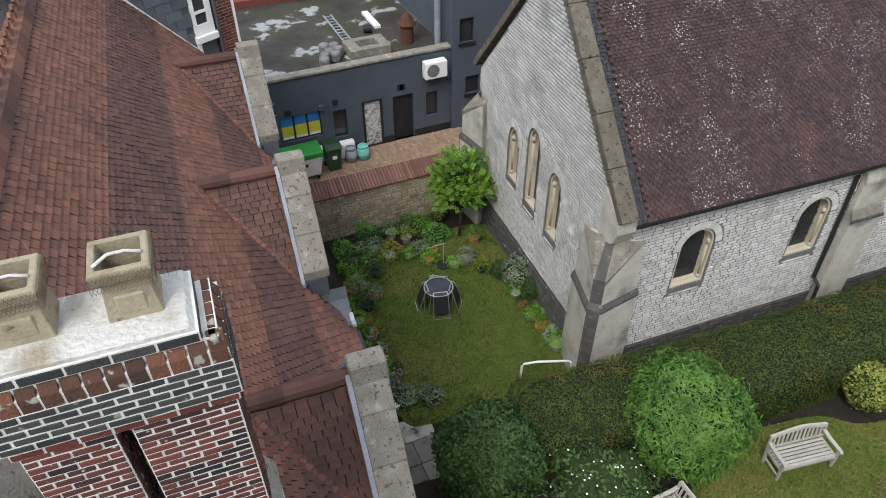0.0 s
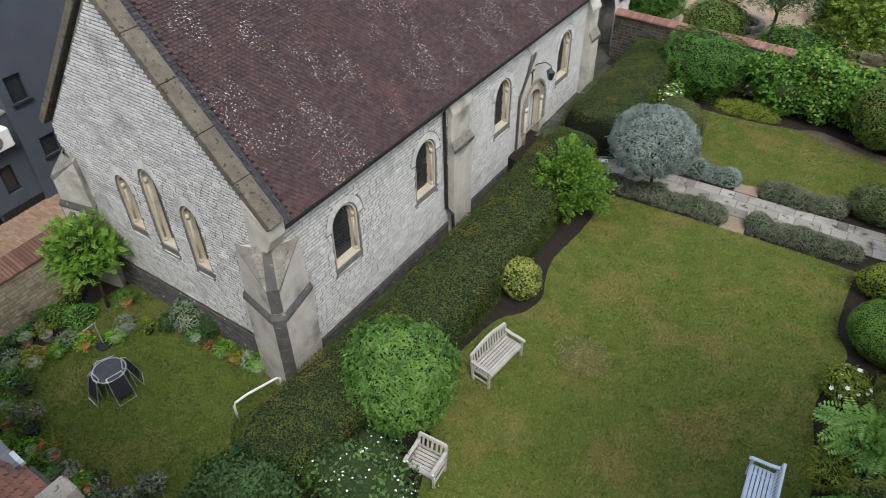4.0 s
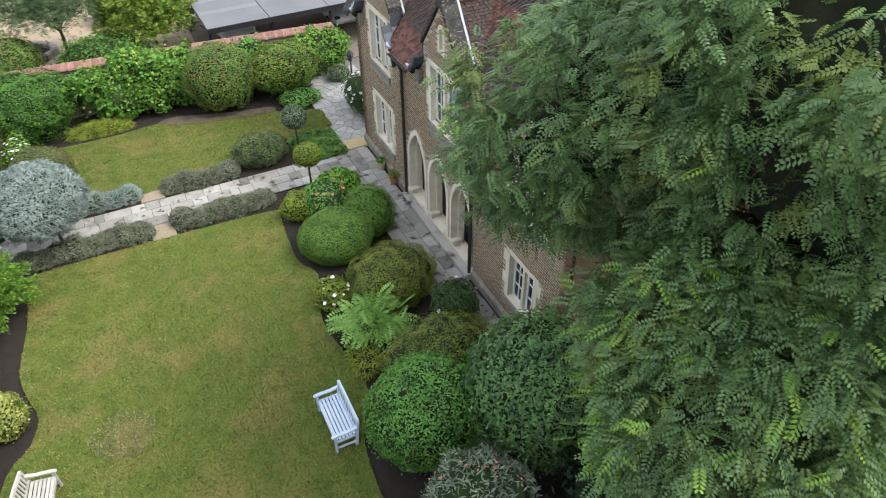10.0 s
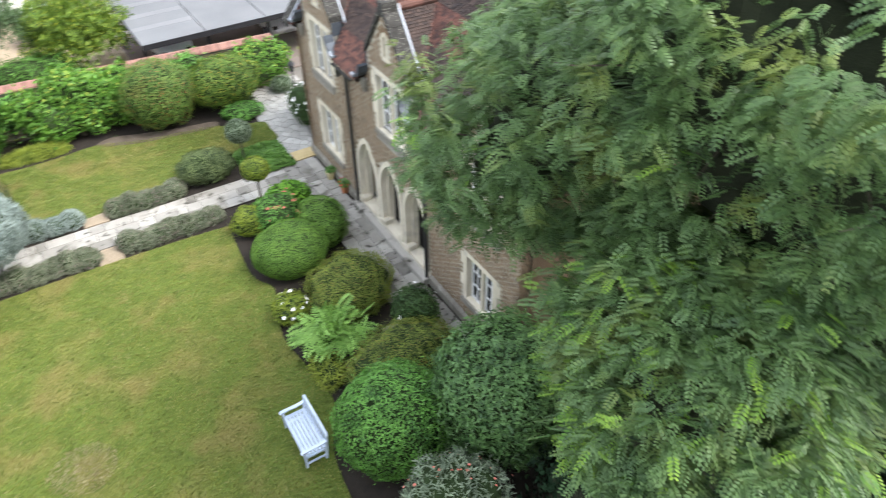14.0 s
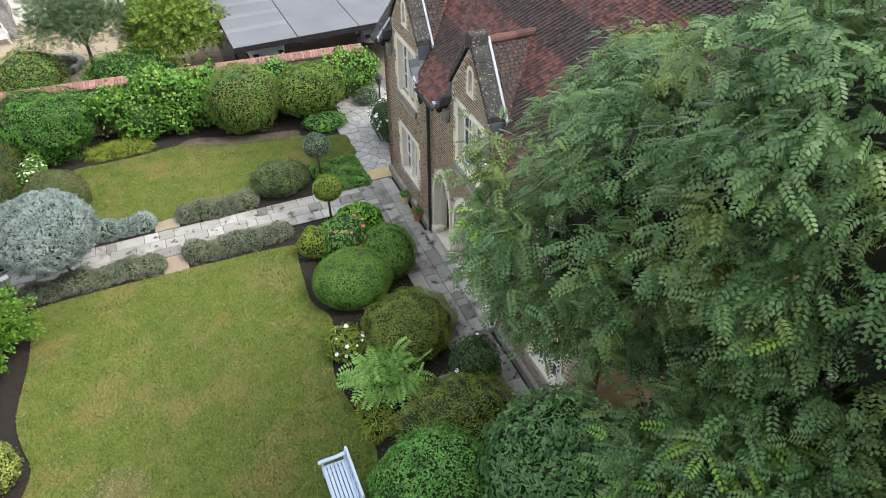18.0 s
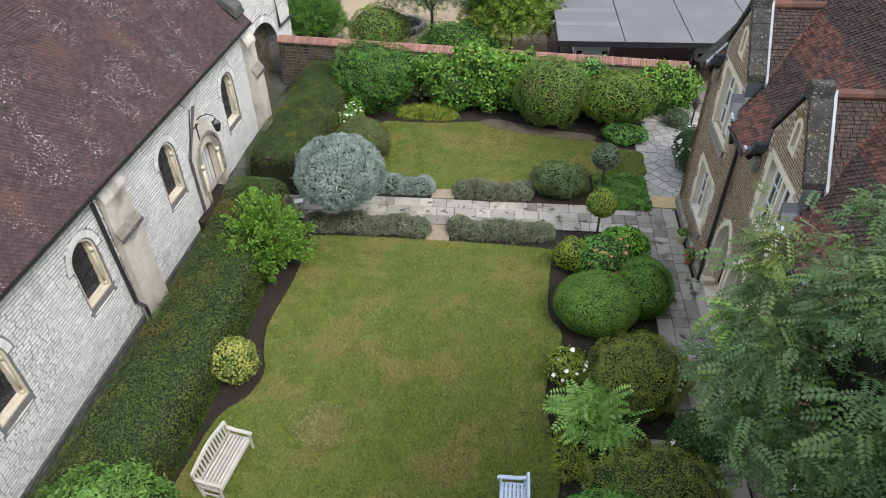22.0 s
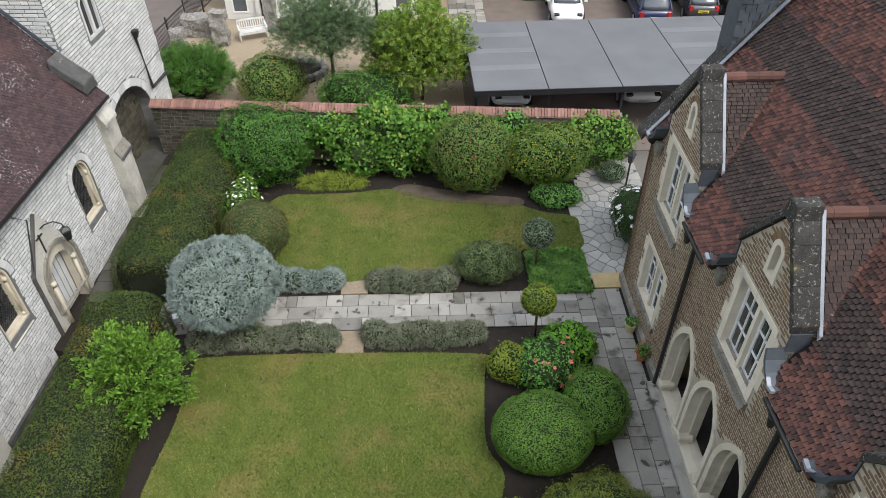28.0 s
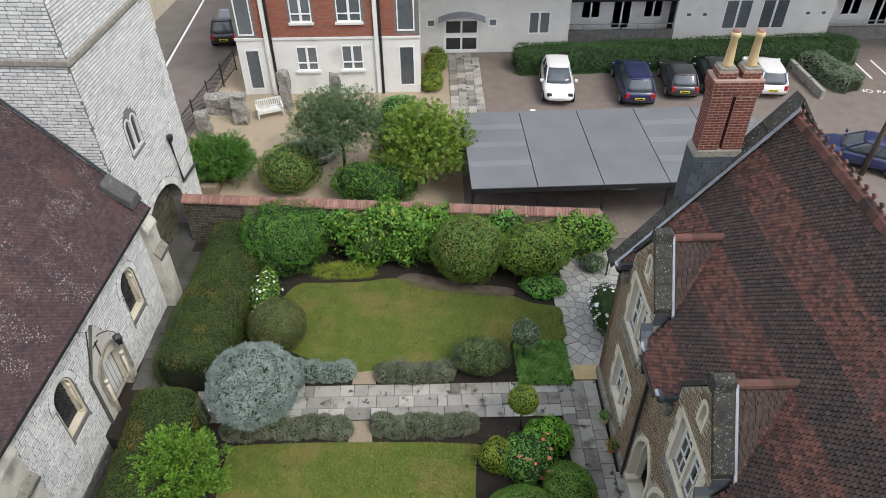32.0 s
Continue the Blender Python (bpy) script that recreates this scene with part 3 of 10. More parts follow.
# ---- the chapel: local x points to the garden, y along the wall ----
def window_parts(host, place, c, w, v0, spring, top, depth=0.27, glass=GLASS, stone=CREAM, lattice=True, name="window"):
    """An arched window deep in a wall: ring of voussoirs, two moulded orders with shafts, leaded glass, sloping sill."""
    outer = arch(c, w, v0, spring, top)
    mid, inner = arch(c, w - 0.1, v0 + 0.02, spring, top - 0.05), arch(c, w - 0.2, v0 + 0.04, spring, top - 0.1)
    win = part(name, Shape().sheet(arch(c, w + 0.05, v0 - 0.02, spring, top + 0.03), [mid], 0.16, place @ Matrix.Translation((0, 0, -0.03))), stone, host)
    part("inner_moulding", Shape().sheet(outer, [inner], 0.14, place @ Matrix.Translation((0, 0, -0.15))), stone, win)
    part("pane", Shape().sheet(mid, [], 0.02, place @ Matrix.Translation((0, 0, -depth))), glass, win)
    if lattice:
        s = Shape()
        s.m = place
        g = w - 0.2
        for k in range(-20, 40):
            for sg in (1, -1):
                pts = [(c - g / 2 + g * t / 12, v0 + k * 0.13 + sg * g * 1.3 * t / 12) for t in range(13)]
                run = [(u, v, -depth + 0.012) for u, v in pts if v0 + 0.03 < v < spring + max(0, (top - spring - 0.1) * (1 - (2 * abs(u - c) / g) ** 2))]
                if len(run) > 1:
                    s.tube([run[0], run[-1]], 0.007, 4)
        for k in range(1, 5):
            v = v0 + k * (top - v0) / 5
            if v < spring:
                s.box(c - g / 2, v - 0.012, -depth + 0.01, c + g / 2, v + 0.012, -depth + 0.04)
        tagged(part("leading", s, BLACK_METAL, win), kind="stuff")
    for sg in (-1, 1):
        x = c + sg * (w / 2 - 0.06)
        col = Shape()
        col.m = place
        col.tube([(x, v0 + 0.05, -0.13), (x, spring, -0.13)], 0.032, 8)
        col.tube([(x, spring - 0.13, -0.12), (x, spring + 0.02, -0.12)], 0.05, 8, 0.06)
        col.tube([(x, v0 + 0.03, -0.12), (x, v0 + 0.14, -0.12)], 0.05, 8)
        part("shaft", col, stone, win, smooth=True)
    sill = Shape()
    sill.m = place
    sill.add([(c - w / 2 + 0.03, v0 - 0.24, 0.03), (c + w / 2 - 0.03, v0 - 0.24, 0.03), (c + w / 2 - 0.03, v0 + 0.05, -depth + 0.03), (c - w / 2 + 0.03, v0 + 0.05, -depth + 0.03), (c - w / 2 + 0.03, v0 - 0.3, -depth), (c + w / 2 - 0.03, v0 - 0.3, -depth)], [(0, 1, 2, 3), (1, 5, 2), (0, 3, 4), (0, 4, 5, 1)])
    part("sill", sill, RENDER, win, "grey weathered sloping sill")
    n, r0, r1 = 13, w / 2 + 0.03, w / 2 + 0.22
    ky = (top - spring) / (w / 2)
    for i in range(n):
        a0, a1 = math.pi * (i + 0.03) / n, math.pi * (i + 0.97) / n
        q = [(c + r * math.cos(a), spring + r * math.sin(a) * ky) for r, a in ((r0, a0), (r1, a0), (r1, a1), (r0, a1))]
        v = Shape()
        v.m = place
        v.prism(q, -0.03, 0.022)
        part("voussoir", v, STONE, win)
    return win


chapel = thing("chapel", pose(-9.577, 11.2, 0, 0, 0, -3.89), "white stone chapel with a steep plum-brown tiled roof", "chapel")
CW, CL, CE, CS, CF = 8.0, 18.1, 4.5, 1.1, -1.1
CR = CE + CS * CW / 2
side = plane((0, 1, 0), (0, 0, 1), (0, 0, 0))
WINDOWS = [2.68, 6.42, 11.05, 15.75]
DC = 13.28   # middle of the doorway
holes = [arch(c, 1.04, 1.45, 2.8, 3.36) for c in WINDOWS]
door_hole = arch(DC, 1.06, -0.35, 1.5, 2.02)
out = [(0, CF), (CL, CF), (CL, CE), (0, CE)]
part("wall", Shape().sheet(out, holes + [door_hole], 0.6, side), MORTAR, chapel, "long white stone wall with a blackened foot")
for c in WINDOWS:
    window_parts(chapel, side, c, 1.02, 1.47, 2.8, 3.35)
front = plane((1, 0, 0), (0, 0, 1), (0, 0, 0))
LANCETS = [(-5.38, 0.56, 2.02, 3.36), (-4.12, 0.6, 1.9, 4.02), (-2.76, 0.54, 1.78, 3.42)]
gable_out = [(-CW, CF), (0, CF), (0, CE), (-CW / 2, CR + 0.1), (-CW, CE)]
gable_holes = [arch(c, w + 0.1, v0 - 0.02, sp, sp + 0.43) for c, w, v0, sp in LANCETS]
part("gable_wall", Shape().sheet(gable_out, gable_holes, 0.59, front @ Matrix.Translation((0, 0, 0.004))), MORTAR, chapel)
for c, w, v0, sp in LANCETS:
    window_parts(chapel, front, c, w + 0.08, v0, sp, sp + 0.42, lattice=False)
part("rear_wall", Shape().box(-CW, 0.6, CF, -CW + 0.6, CL, CE), MORTAR, chapel)
blind = [arch(c, 1.1, 1.15, 2.8, 3.4) for c in WINDOWS] + [arch(DC, 1.6, -0.6, 1.5, 2.35)]
blind += [arch(c, 1.5, 2.7, 2.8, 3.35 + 0.25) for c in WINDOWS]
blind += [[(7.6, CF), (8.75, CF), (8.75, 3.3), (8.2, 4.1), (7.6, 4.25)], [(17.5, CF), (CL, CF), (CL, 4.2), (17.5, 4.2)], [(DC - 1.08, -0.7), (DC + 0.98, -0.7), (DC + 0.85, 1.85), (DC - 0.05, 3.5), (DC - 1.08, 2.1)]]
# roof: slabs under tiles
slope_up = Vector((-1, 0, CS)).normalized()
SL = math.hypot(CW / 2 + 0.3, CS * (CW / 2 + 0.3))
east = plane((0, 1, 0), slope_up, Vector((0.3, 0, CE - 0.3 * CS + 0.12)))
# Near-black: shadow lines between the tiles are put into the bed's colour.
TILE_BED = material("shadowed_tile_bed", (0.012, 0.008, 0.007), (0.024, 0.016, 0.013), 0.95, 0, 3, 40, 0.2)
roof = part("roof", Shape().sheet([(0.42, 0), (CL, 0), (CL, SL), (0.42, SL)], [], 0.14, east), TILE_BED, chapel, "steep roof of plum-brown clay tiles with white lichen")
west = plane((0, -1, 0), Vector((1, 0, CS)).normalized(), Vector((-CW - 0.3, CL, CE - 0.3 * CS + 0.12)))
part("far_roof", Shape().sheet([(0, 0), (CL - 0.42, 0), (CL - 0.42, SL), (0, SL)], [], 0.14, west), TILE_CHAPEL, roof)
part("gutter", Shape().box(0.2, 0.42, CE - 0.28, 0.32, CL, CE - 0.2), BLACK_METAL, chapel)
rt = Shape()
for i in range(59):
    rt.m = Matrix.Translation((-CW / 2, 0.5 + i * 0.3, CR + 0.1))
    rt.prism([(-0.16, -0.1), (-0.1, 0.06), (0, 0.1), (0.1, 0.06), (0.16, -0.1)], 0, 0.29, "y")
part("ridge_tiles", rt, TILE_RED, roof)
# gable coping
for sg in (1, -1):
    cp = Shape()
    a, b = (0.28, CE - 0.05), (-CW / 2, CR + 0.24)
    if sg < 0:
        a, b = (-CW - 0.28, CE - 0.05), b
    d = Vector((b[0] - a[0], b[1] - a[1])).normalized()
    n_ = Vector((-d.y, d.x)) * (1 if sg < 0 else -1)
    length = math.hypot(b[0] - a[0], b[1] - a[1])
    k = 5
    for i in range(k):
        p, q = Vector(a) + d * (length * i / k + 0.006), Vector(a) + d * (length * (i + 1) / k - 0.006)
        s = Shape().prism([tuple(p), tuple(q), tuple(q + n_ * 0.2), tuple(p + n_ * 0.2)], -0.1, 0.36, "y")
        part("coping_stone", s, BROWN_COPING, chapel, bevel=0.015)
part("kneeler", Shape().prism([(-0.45, CE - 0.9), (0.12, CE - 0.75), (0.3, CE - 0.35), (0.3, CE + 0.02), (-0.45, CE + 0.55)], -0.09, 0.43, "y"), RENDER, chapel, "pale stone kneeler", bevel=0.02)


def buttress(host, place, width, steps, name="buttress"):
    """Stepped buttress; steps: (depth, height where this depth ends, height where the slope above it ends)."""
    prof, z = [(0, CF)], CF
    for i, (d, z1, z2) in enumerate(steps):
        prof += [(d, z), (d, z1)]
        z = z2
    prof += [(0.0, steps[-1][2])]
    b = part(name, Shape().prism(prof, -width / 2, width / 2, "x"), RENDER, host, "pale rendered buttress with dark sloping offsets", place=place, bevel=0.012)
    for i, (d, z1, z2) in enumerate(steps):
        d2 = steps[i + 1][0] if i + 1 < len(steps) else 0.0
        s = Shape().prism([(d + 0.05, z1 - 0.1), (d + 0.05, z1), (d2 + 0.015, z2 + 0.03), (d2 + 0.015, z2 - 0.1)], -width / 2 - 0.02, width / 2 + 0.02, "x")
        part("weathering", s, COPING if i == 0 else RENDER, b)
        if i == 0:
            part("drip_edge", Shape().prism([(d + 0.035, z1 - 0.08), (d + 0.062, z1 - 0.08), (d + 0.062, z1 + 0.012), (d + 0.035, z1 + 0.03)], -width / 2 - 0.028, width / 2 + 0.028, "x"), DARKSTONE, b)
    part("dark_face", Shape().prism([(steps[0][0] + 0.004, CF), (steps[0][0] + 0.012, CF), (steps[0][0] + 0.012, steps[0][1] - 0.1), (steps[0][0] + 0.004, steps[0][1] - 0.1)], -0.17, 0.17, "x"), RENDER, b)
    return b


buttress(chapel, pose(0, 8.15, 0, 0, 0, -90), 1.08, [(0.24, 2.45, 2.7), (0.15, 3.7, 4.2)])
buttress(chapel, pose(0, 17.85, 0, 0, 0, -90), 0.75, [(0.36, 2.4, 2.7), (0.22, 3.6, 4.1)])


def splayed_buttress(host, place):
    """A diagonal corner buttress with splayed rendered cheeks, a narrow dark nose and dark sloping offsets."""
    b = part("corner_buttress", Shape().prism([(-0.16, 0.62), (0.16, 0.62), (0.86, -0.42), (-0.86, -0.42)], CF - 0.1, 2.0), RENDER, host, "pale rendered corner buttress with a dark nose", place=place, bevel=0.012)
    low_, high_ = [(-0.8, -0.46), (-0.15, 0.54), (0.15, 0.54), (0.8, -0.46)], [(-0.74, -0.4, 3.66), (-0.14, 0.53, 2.98), (0.14, 0.53, 2.98), (0.74, -0.4, 3.66)]
    V = [(x, y, 2.0) for x, y in low_] + high_
    part("upper_stage", Shape().add(V, [(0, 1, 5, 4), (1, 2, 6, 5), (2, 3, 7, 6), (3, 0, 4, 7), (4, 5, 6, 7)]), RENDER, b)
    for sg in (-1, 1):
        part("head_slope", Shape().add([(sg * 0.16, 0.56, 2.96), (0, 0.56, 2.94), (0, -0.1, 3.86), (sg * 0.36, -0.1, 3.8), (sg * 0.76, -0.42, 3.7), (sg * 0.16, 0.5, 2.8), (0, 0.5, 2.8), (sg * 0.72, -0.42, 3.5)], [(0, 1, 2, 3), (0, 3, 4), (0, 5, 6, 1), (0, 4, 7, 5)]), COPING, b)
    part("dark_ridge", Shape().add([(-0.13, 0.57, 2.97), (0.13, 0.57, 2.97), (0.1, -0.1, 3.9), (-0.1, -0.1, 3.9), (-0.13, 0.57, 2.9), (0.13, 0.57, 2.9)], [(0, 1, 2, 3), (0, 4, 5, 1)]), DARKSTONE, b)
    # dark offset between the stages, returned along both cheeks
    off = Shape()
    lo, hi = [(-0.88, -0.44), (-0.185, 0.645), (0.185, 0.645), (0.88, -0.44)], [(-0.82, -0.46), (-0.16, 0.56), (0.16, 0.56), (0.82, -0.46)]
    V = [(x, y, 1.93) for x, y in lo] + [(x, y, 2.02) for x, y in lo] + [(x, y, 2.17) for x, y in hi]
    F = [(k, k + 1, 4 + k + 1, 4 + k) for k in range(3)] + [(4 + k, 5 + k, 9 + k, 8 + k) for k in range(3)] + [(3, 2, 1, 0)]
    part("weathering", off.add(V, F), DARKSTONE, b)
    part("dark_nose", Shape().prism([(-0.165, 0.61), (-0.15, 0.636), (0.15, 0.636), (0.165, 0.61)], CF - 0.1, 1.93), DARKSTONE, b, bevel=0.006)
    part("dark_nose", Shape().prism([(-0.15, 0.53), (-0.14, 0.556), (0.14, 0.556), (0.15, 0.53)], 2.17, 2.95), DARKSTONE, b, bevel=0.006)
    for k in range(6):
        z = CF + 0.35 + k * 0.42
        part("joint", Shape().prism([(-0.155, 0.63), (-0.14, 0.6385), (0.14, 0.6385), (0.155, 0.63)], z, z + 0.012), MORTAR, b)
    return b


splayed_buttress(chapel, pose(0, 0, 0, 0, 0, -135))
splayed_buttress(chapel, pose(-CW, 0, 0, 0, 0, 135))

# ---- the tower over the archway, in the chapel's axes ----
tower = thing("tower", pose(-9.55, 11.6, 0, 0, 0, -3.89), "white stone church tower with an archway at its foot", "tower")
TX0, TX1, TY0, TY1, TZ = -6.9, -0.7, 17.72, 23.9, 13.5
t_side = plane((0, 1, 0), (0, 0, 1), (TX1, 0, 0))
t_front = plane((1, 0, 0), (0, 0, 1), (0, TY0, 0))
passage = arch(20.3, 3.6, 0, 1.5, 2.95)
twin = [arch(c, 0.4, 5.27, 6.25, 6.53) for c in (19.72, 20.2)]
t_out = [(TY0, 0), (TY1, 0), (TY1, TZ), (TY0, TZ)]
part("wall", Shape().sheet(t_out, [passage] + twin, 0.8, t_side), MORTAR, tower)
part("south_wall", Shape().sheet([(TX0, 0), (TX1 - 0.8, 0), (TX1 - 0.8, TZ), (TX0, TZ)], [], 0.8, t_front), MORTAR, tower)
part("north_wall", Shape().box(TX0, TY1 - 0.8, 0, TX1 - 0.8, TY1, TZ), RUBBLE, tower)
part("west_wall", Shape().box(TX0, TY0 + 0.8, 0, TX0 + 0.8, TY1 - 0.8, TZ), RUBBLE, tower)
part("passage_ceiling", Shape().box(TX0 + 0.8, TY0 + 0.8, 3.0, TX1 - 0.8, TY1 - 0.8, 3.3), RUBBLE, tower)
part("passage_wall", Shape().box(TX0 + 0.8, 21.2, 0, TX1 - 0.8, 21.6, 3.0), RUBBLE, tower)
part("string_course", Shape().box(TX0 - 0.1, TY0 - 0.1, 9.55, TX1 + 0.1, TY1 + 0.1, 9.8), COPING, tower, bevel=0.05)
for c in (19.72, 20.2):
    o, i_ = arch(c, 0.5, 5.22, 6.25, 6.58), arch(c, 0.34, 5.3, 6.25, 6.5)
    w_ = part("window", Shape().sheet(o, [i_], 0.1, t_side @ Matrix.Translation((0, 0, 0.025))), STONE, tower)
    part("louvre_panel", Shape().sheet(i_, [], 0.03, t_side @ Matrix.Translation((0, 0, -0.05))), GLASS, w_)
for i in range(13):
    a0, a1 = math.pi * (i + 0.04) / 13, math.pi * (i + 0.96) / 13
    q = [(20.3 + r * math.cos(a), 1.5 + r * math.sin(a) * 0.81) for r, a in ((1.81, a0), (2.14, a0), (2.14, a1), (1.81, a1))]
    part("voussoir", Shape().sheet(q, [], 0.1, t_side @ Matrix.Translation((0, 0, 0.03))), STONE, tower)
part("downpipe", Shape().tube([(TX1 + 0.09, 22.2, 4.2), (TX1 + 0.09, 22.4, 2.1), (TX1 + 0.09, 23.9, 2.0)], 0.06, 8), BLACK_METAL, tower)
part("hopper", Shape().lathe([(0.06, -0.12), (0.14, 0.1), (0.14, 0.16)], 8, (TX1 + 0.14, 22.2, 4.25)), BLACK_METAL, tower)

# ---- garden walls ----
def garden_wall(name, a, b, h, label, cope=True, thick=0.4):
    a, b = Vector((*a, 0)), Vector((*b, 0))
    d = (b - a).normalized()
    w = thing(name, plane(d, Vector((0, 0, 1)).cross(d), a), label, "wall", kind="structure")
    ln = (b - a).length
    part("core", Shape().box(0, -thick / 2, -1.15, ln, thick / 2, h), MORTAR, w)
    return w, ln


north_wall, NL = garden_wall("wall_north", (-8.35, 32.75), (8.6, 31.25), 2.05, "old stone garden wall with a red brick coping")
brick_me = None
n = int(NL / 0.115)
for i in range(n):
    if brick_me is None:
        s = Shape().prism([(-0.3, 0.0), (-0.28, 0.06), (-0.06, 0.19), (0.06, 0.19), (0.28, 0.06), (0.3, 0.0)], 0.006, 0.108, "x")
        brick_me = s.data("coping_brick", COPE_BRICK)
    part("coping_brick", brick_me, COPE_BRICK, north_wall, place=Matrix.Translation((i * 0.115, 0, 2.05 + 0.006 * math.sin(i * 2.3))))
rng = random.Random(7)

# ---- the two brick almshouse ranges: local x runs along the front from the chimney end, y into the house ----
HE, HS, HO = 5.25, 1.276, 0.3
HRD = 3.55
HRZ = HE + HS * (HRD + HO)
GA, GH, GW = 7.72, 1.3, 1.15   # gable apex, its slope, half its width at the shoulders


def casement(host, c, w, v0, v1, lights, place):
    """A mullioned stone window with white casements."""
    o = [(c - w / 2 - 0.16, v0 - 0.05), (c + w / 2 + 0.16, v0 - 0.05), (c + w / 2 + 0.16, v1 + 0.14), (c - w / 2 - 0.16, v1 + 0.14)]
    i_ = [(c - w / 2, v0), (c + w / 2, v0), (c + w / 2, v1), (c - w / 2, v1)]
    win = part("window", Shape().sheet(o, [i_], 0.4, place @ Matrix.Translation((0, 0, 0.02))), HOUSE_STONE, host, "cream stone surround with white casements")
    for k in range(4):
        for sg in (-1, 1):
            if k % 2:
                s = Shape()
                s.m = place
                s.box(c + sg * (w / 2 + 0.22) - 0.08, v0 + (v1 - v0) * k / 4, -0.02, c + sg * (w / 2 + 0.22) + 0.08, v0 + (v1 - v0) * (k + 1) / 4, 0.018)
                part("quoin", s, HOUSE_STONE, win)
    s = Shape()
    s.m = place
    head = Shape()
    head.m = place
    head.box(c - w / 2 + 0.003, v1 - 0.1, -0.3, c + w / 2 - 0.003, v1 - 0.003, -0.12)
    part("head_moulding", head, HOUSE_STONE, win)
    s.prism([(c - w / 2 - 0.2, v0 - 0.2), (c + w / 2 + 0.2, v0 - 0.2), (c + w / 2 + 0.2, v0 - 0.03), (c - w / 2 - 0.2, v0 - 0.03)], -0.15, 0.08)
    part("sill", s, COPING, win, "grey weathered sill")
    step = w / lights
    for k in range(1, lights):
        s = Shape()
        s.m = place
        s.box(c - w / 2 + k * step - 0.05, v0, -0.26, c - w / 2 + k * step + 0.05, v1 - 0.002, -0.06)
        part("mullion", s, HOUSE_STONE, win)
    for k in range(lights):
        a, b = c - w / 2 + k * step + (0.05 if k else 0.0), c - w / 2 + (k + 1) * step - (0.05 if k < lights - 1 else 0)
        s = Shape()
        f_out = [(a + 0.003, v0 + 0.003), (b - 0.003, v0 + 0.003), (b - 0.003, v1 - 0.003), (a + 0.003, v1 - 0.003)]
        cols, rows = 2, 3
        hs = []
        for x in range(cols):
            for y in range(rows):
                pa, pb = a + 0.06 + (b - a - 0.12) * x / cols + 0.015, a + 0.06 + (b - a - 0.12) * (x + 1) / cols - 0.015
                qa, qb = v0 + 0.06 + (v1 - v0 - 0.12) * y / rows + 0.015, v0 + 0.06 + (v1 - v0 - 0.12) * (y + 1) / rows - 0.015
                hs.append([(pa, qa), (pb, qa), (pb, qb), (pa, qb)])
        s.sheet(f_out, hs, 0.05, place @ Matrix.Translation((0, 0, -0.15)))
        cs = part("casement", s, WHITE, win, "white painted casement")
        part("pane", Shape().sheet(f_out, [], 0.01, place @ Matrix.Translation((0, 0, -0.18))), GLASS, cs)
    return win


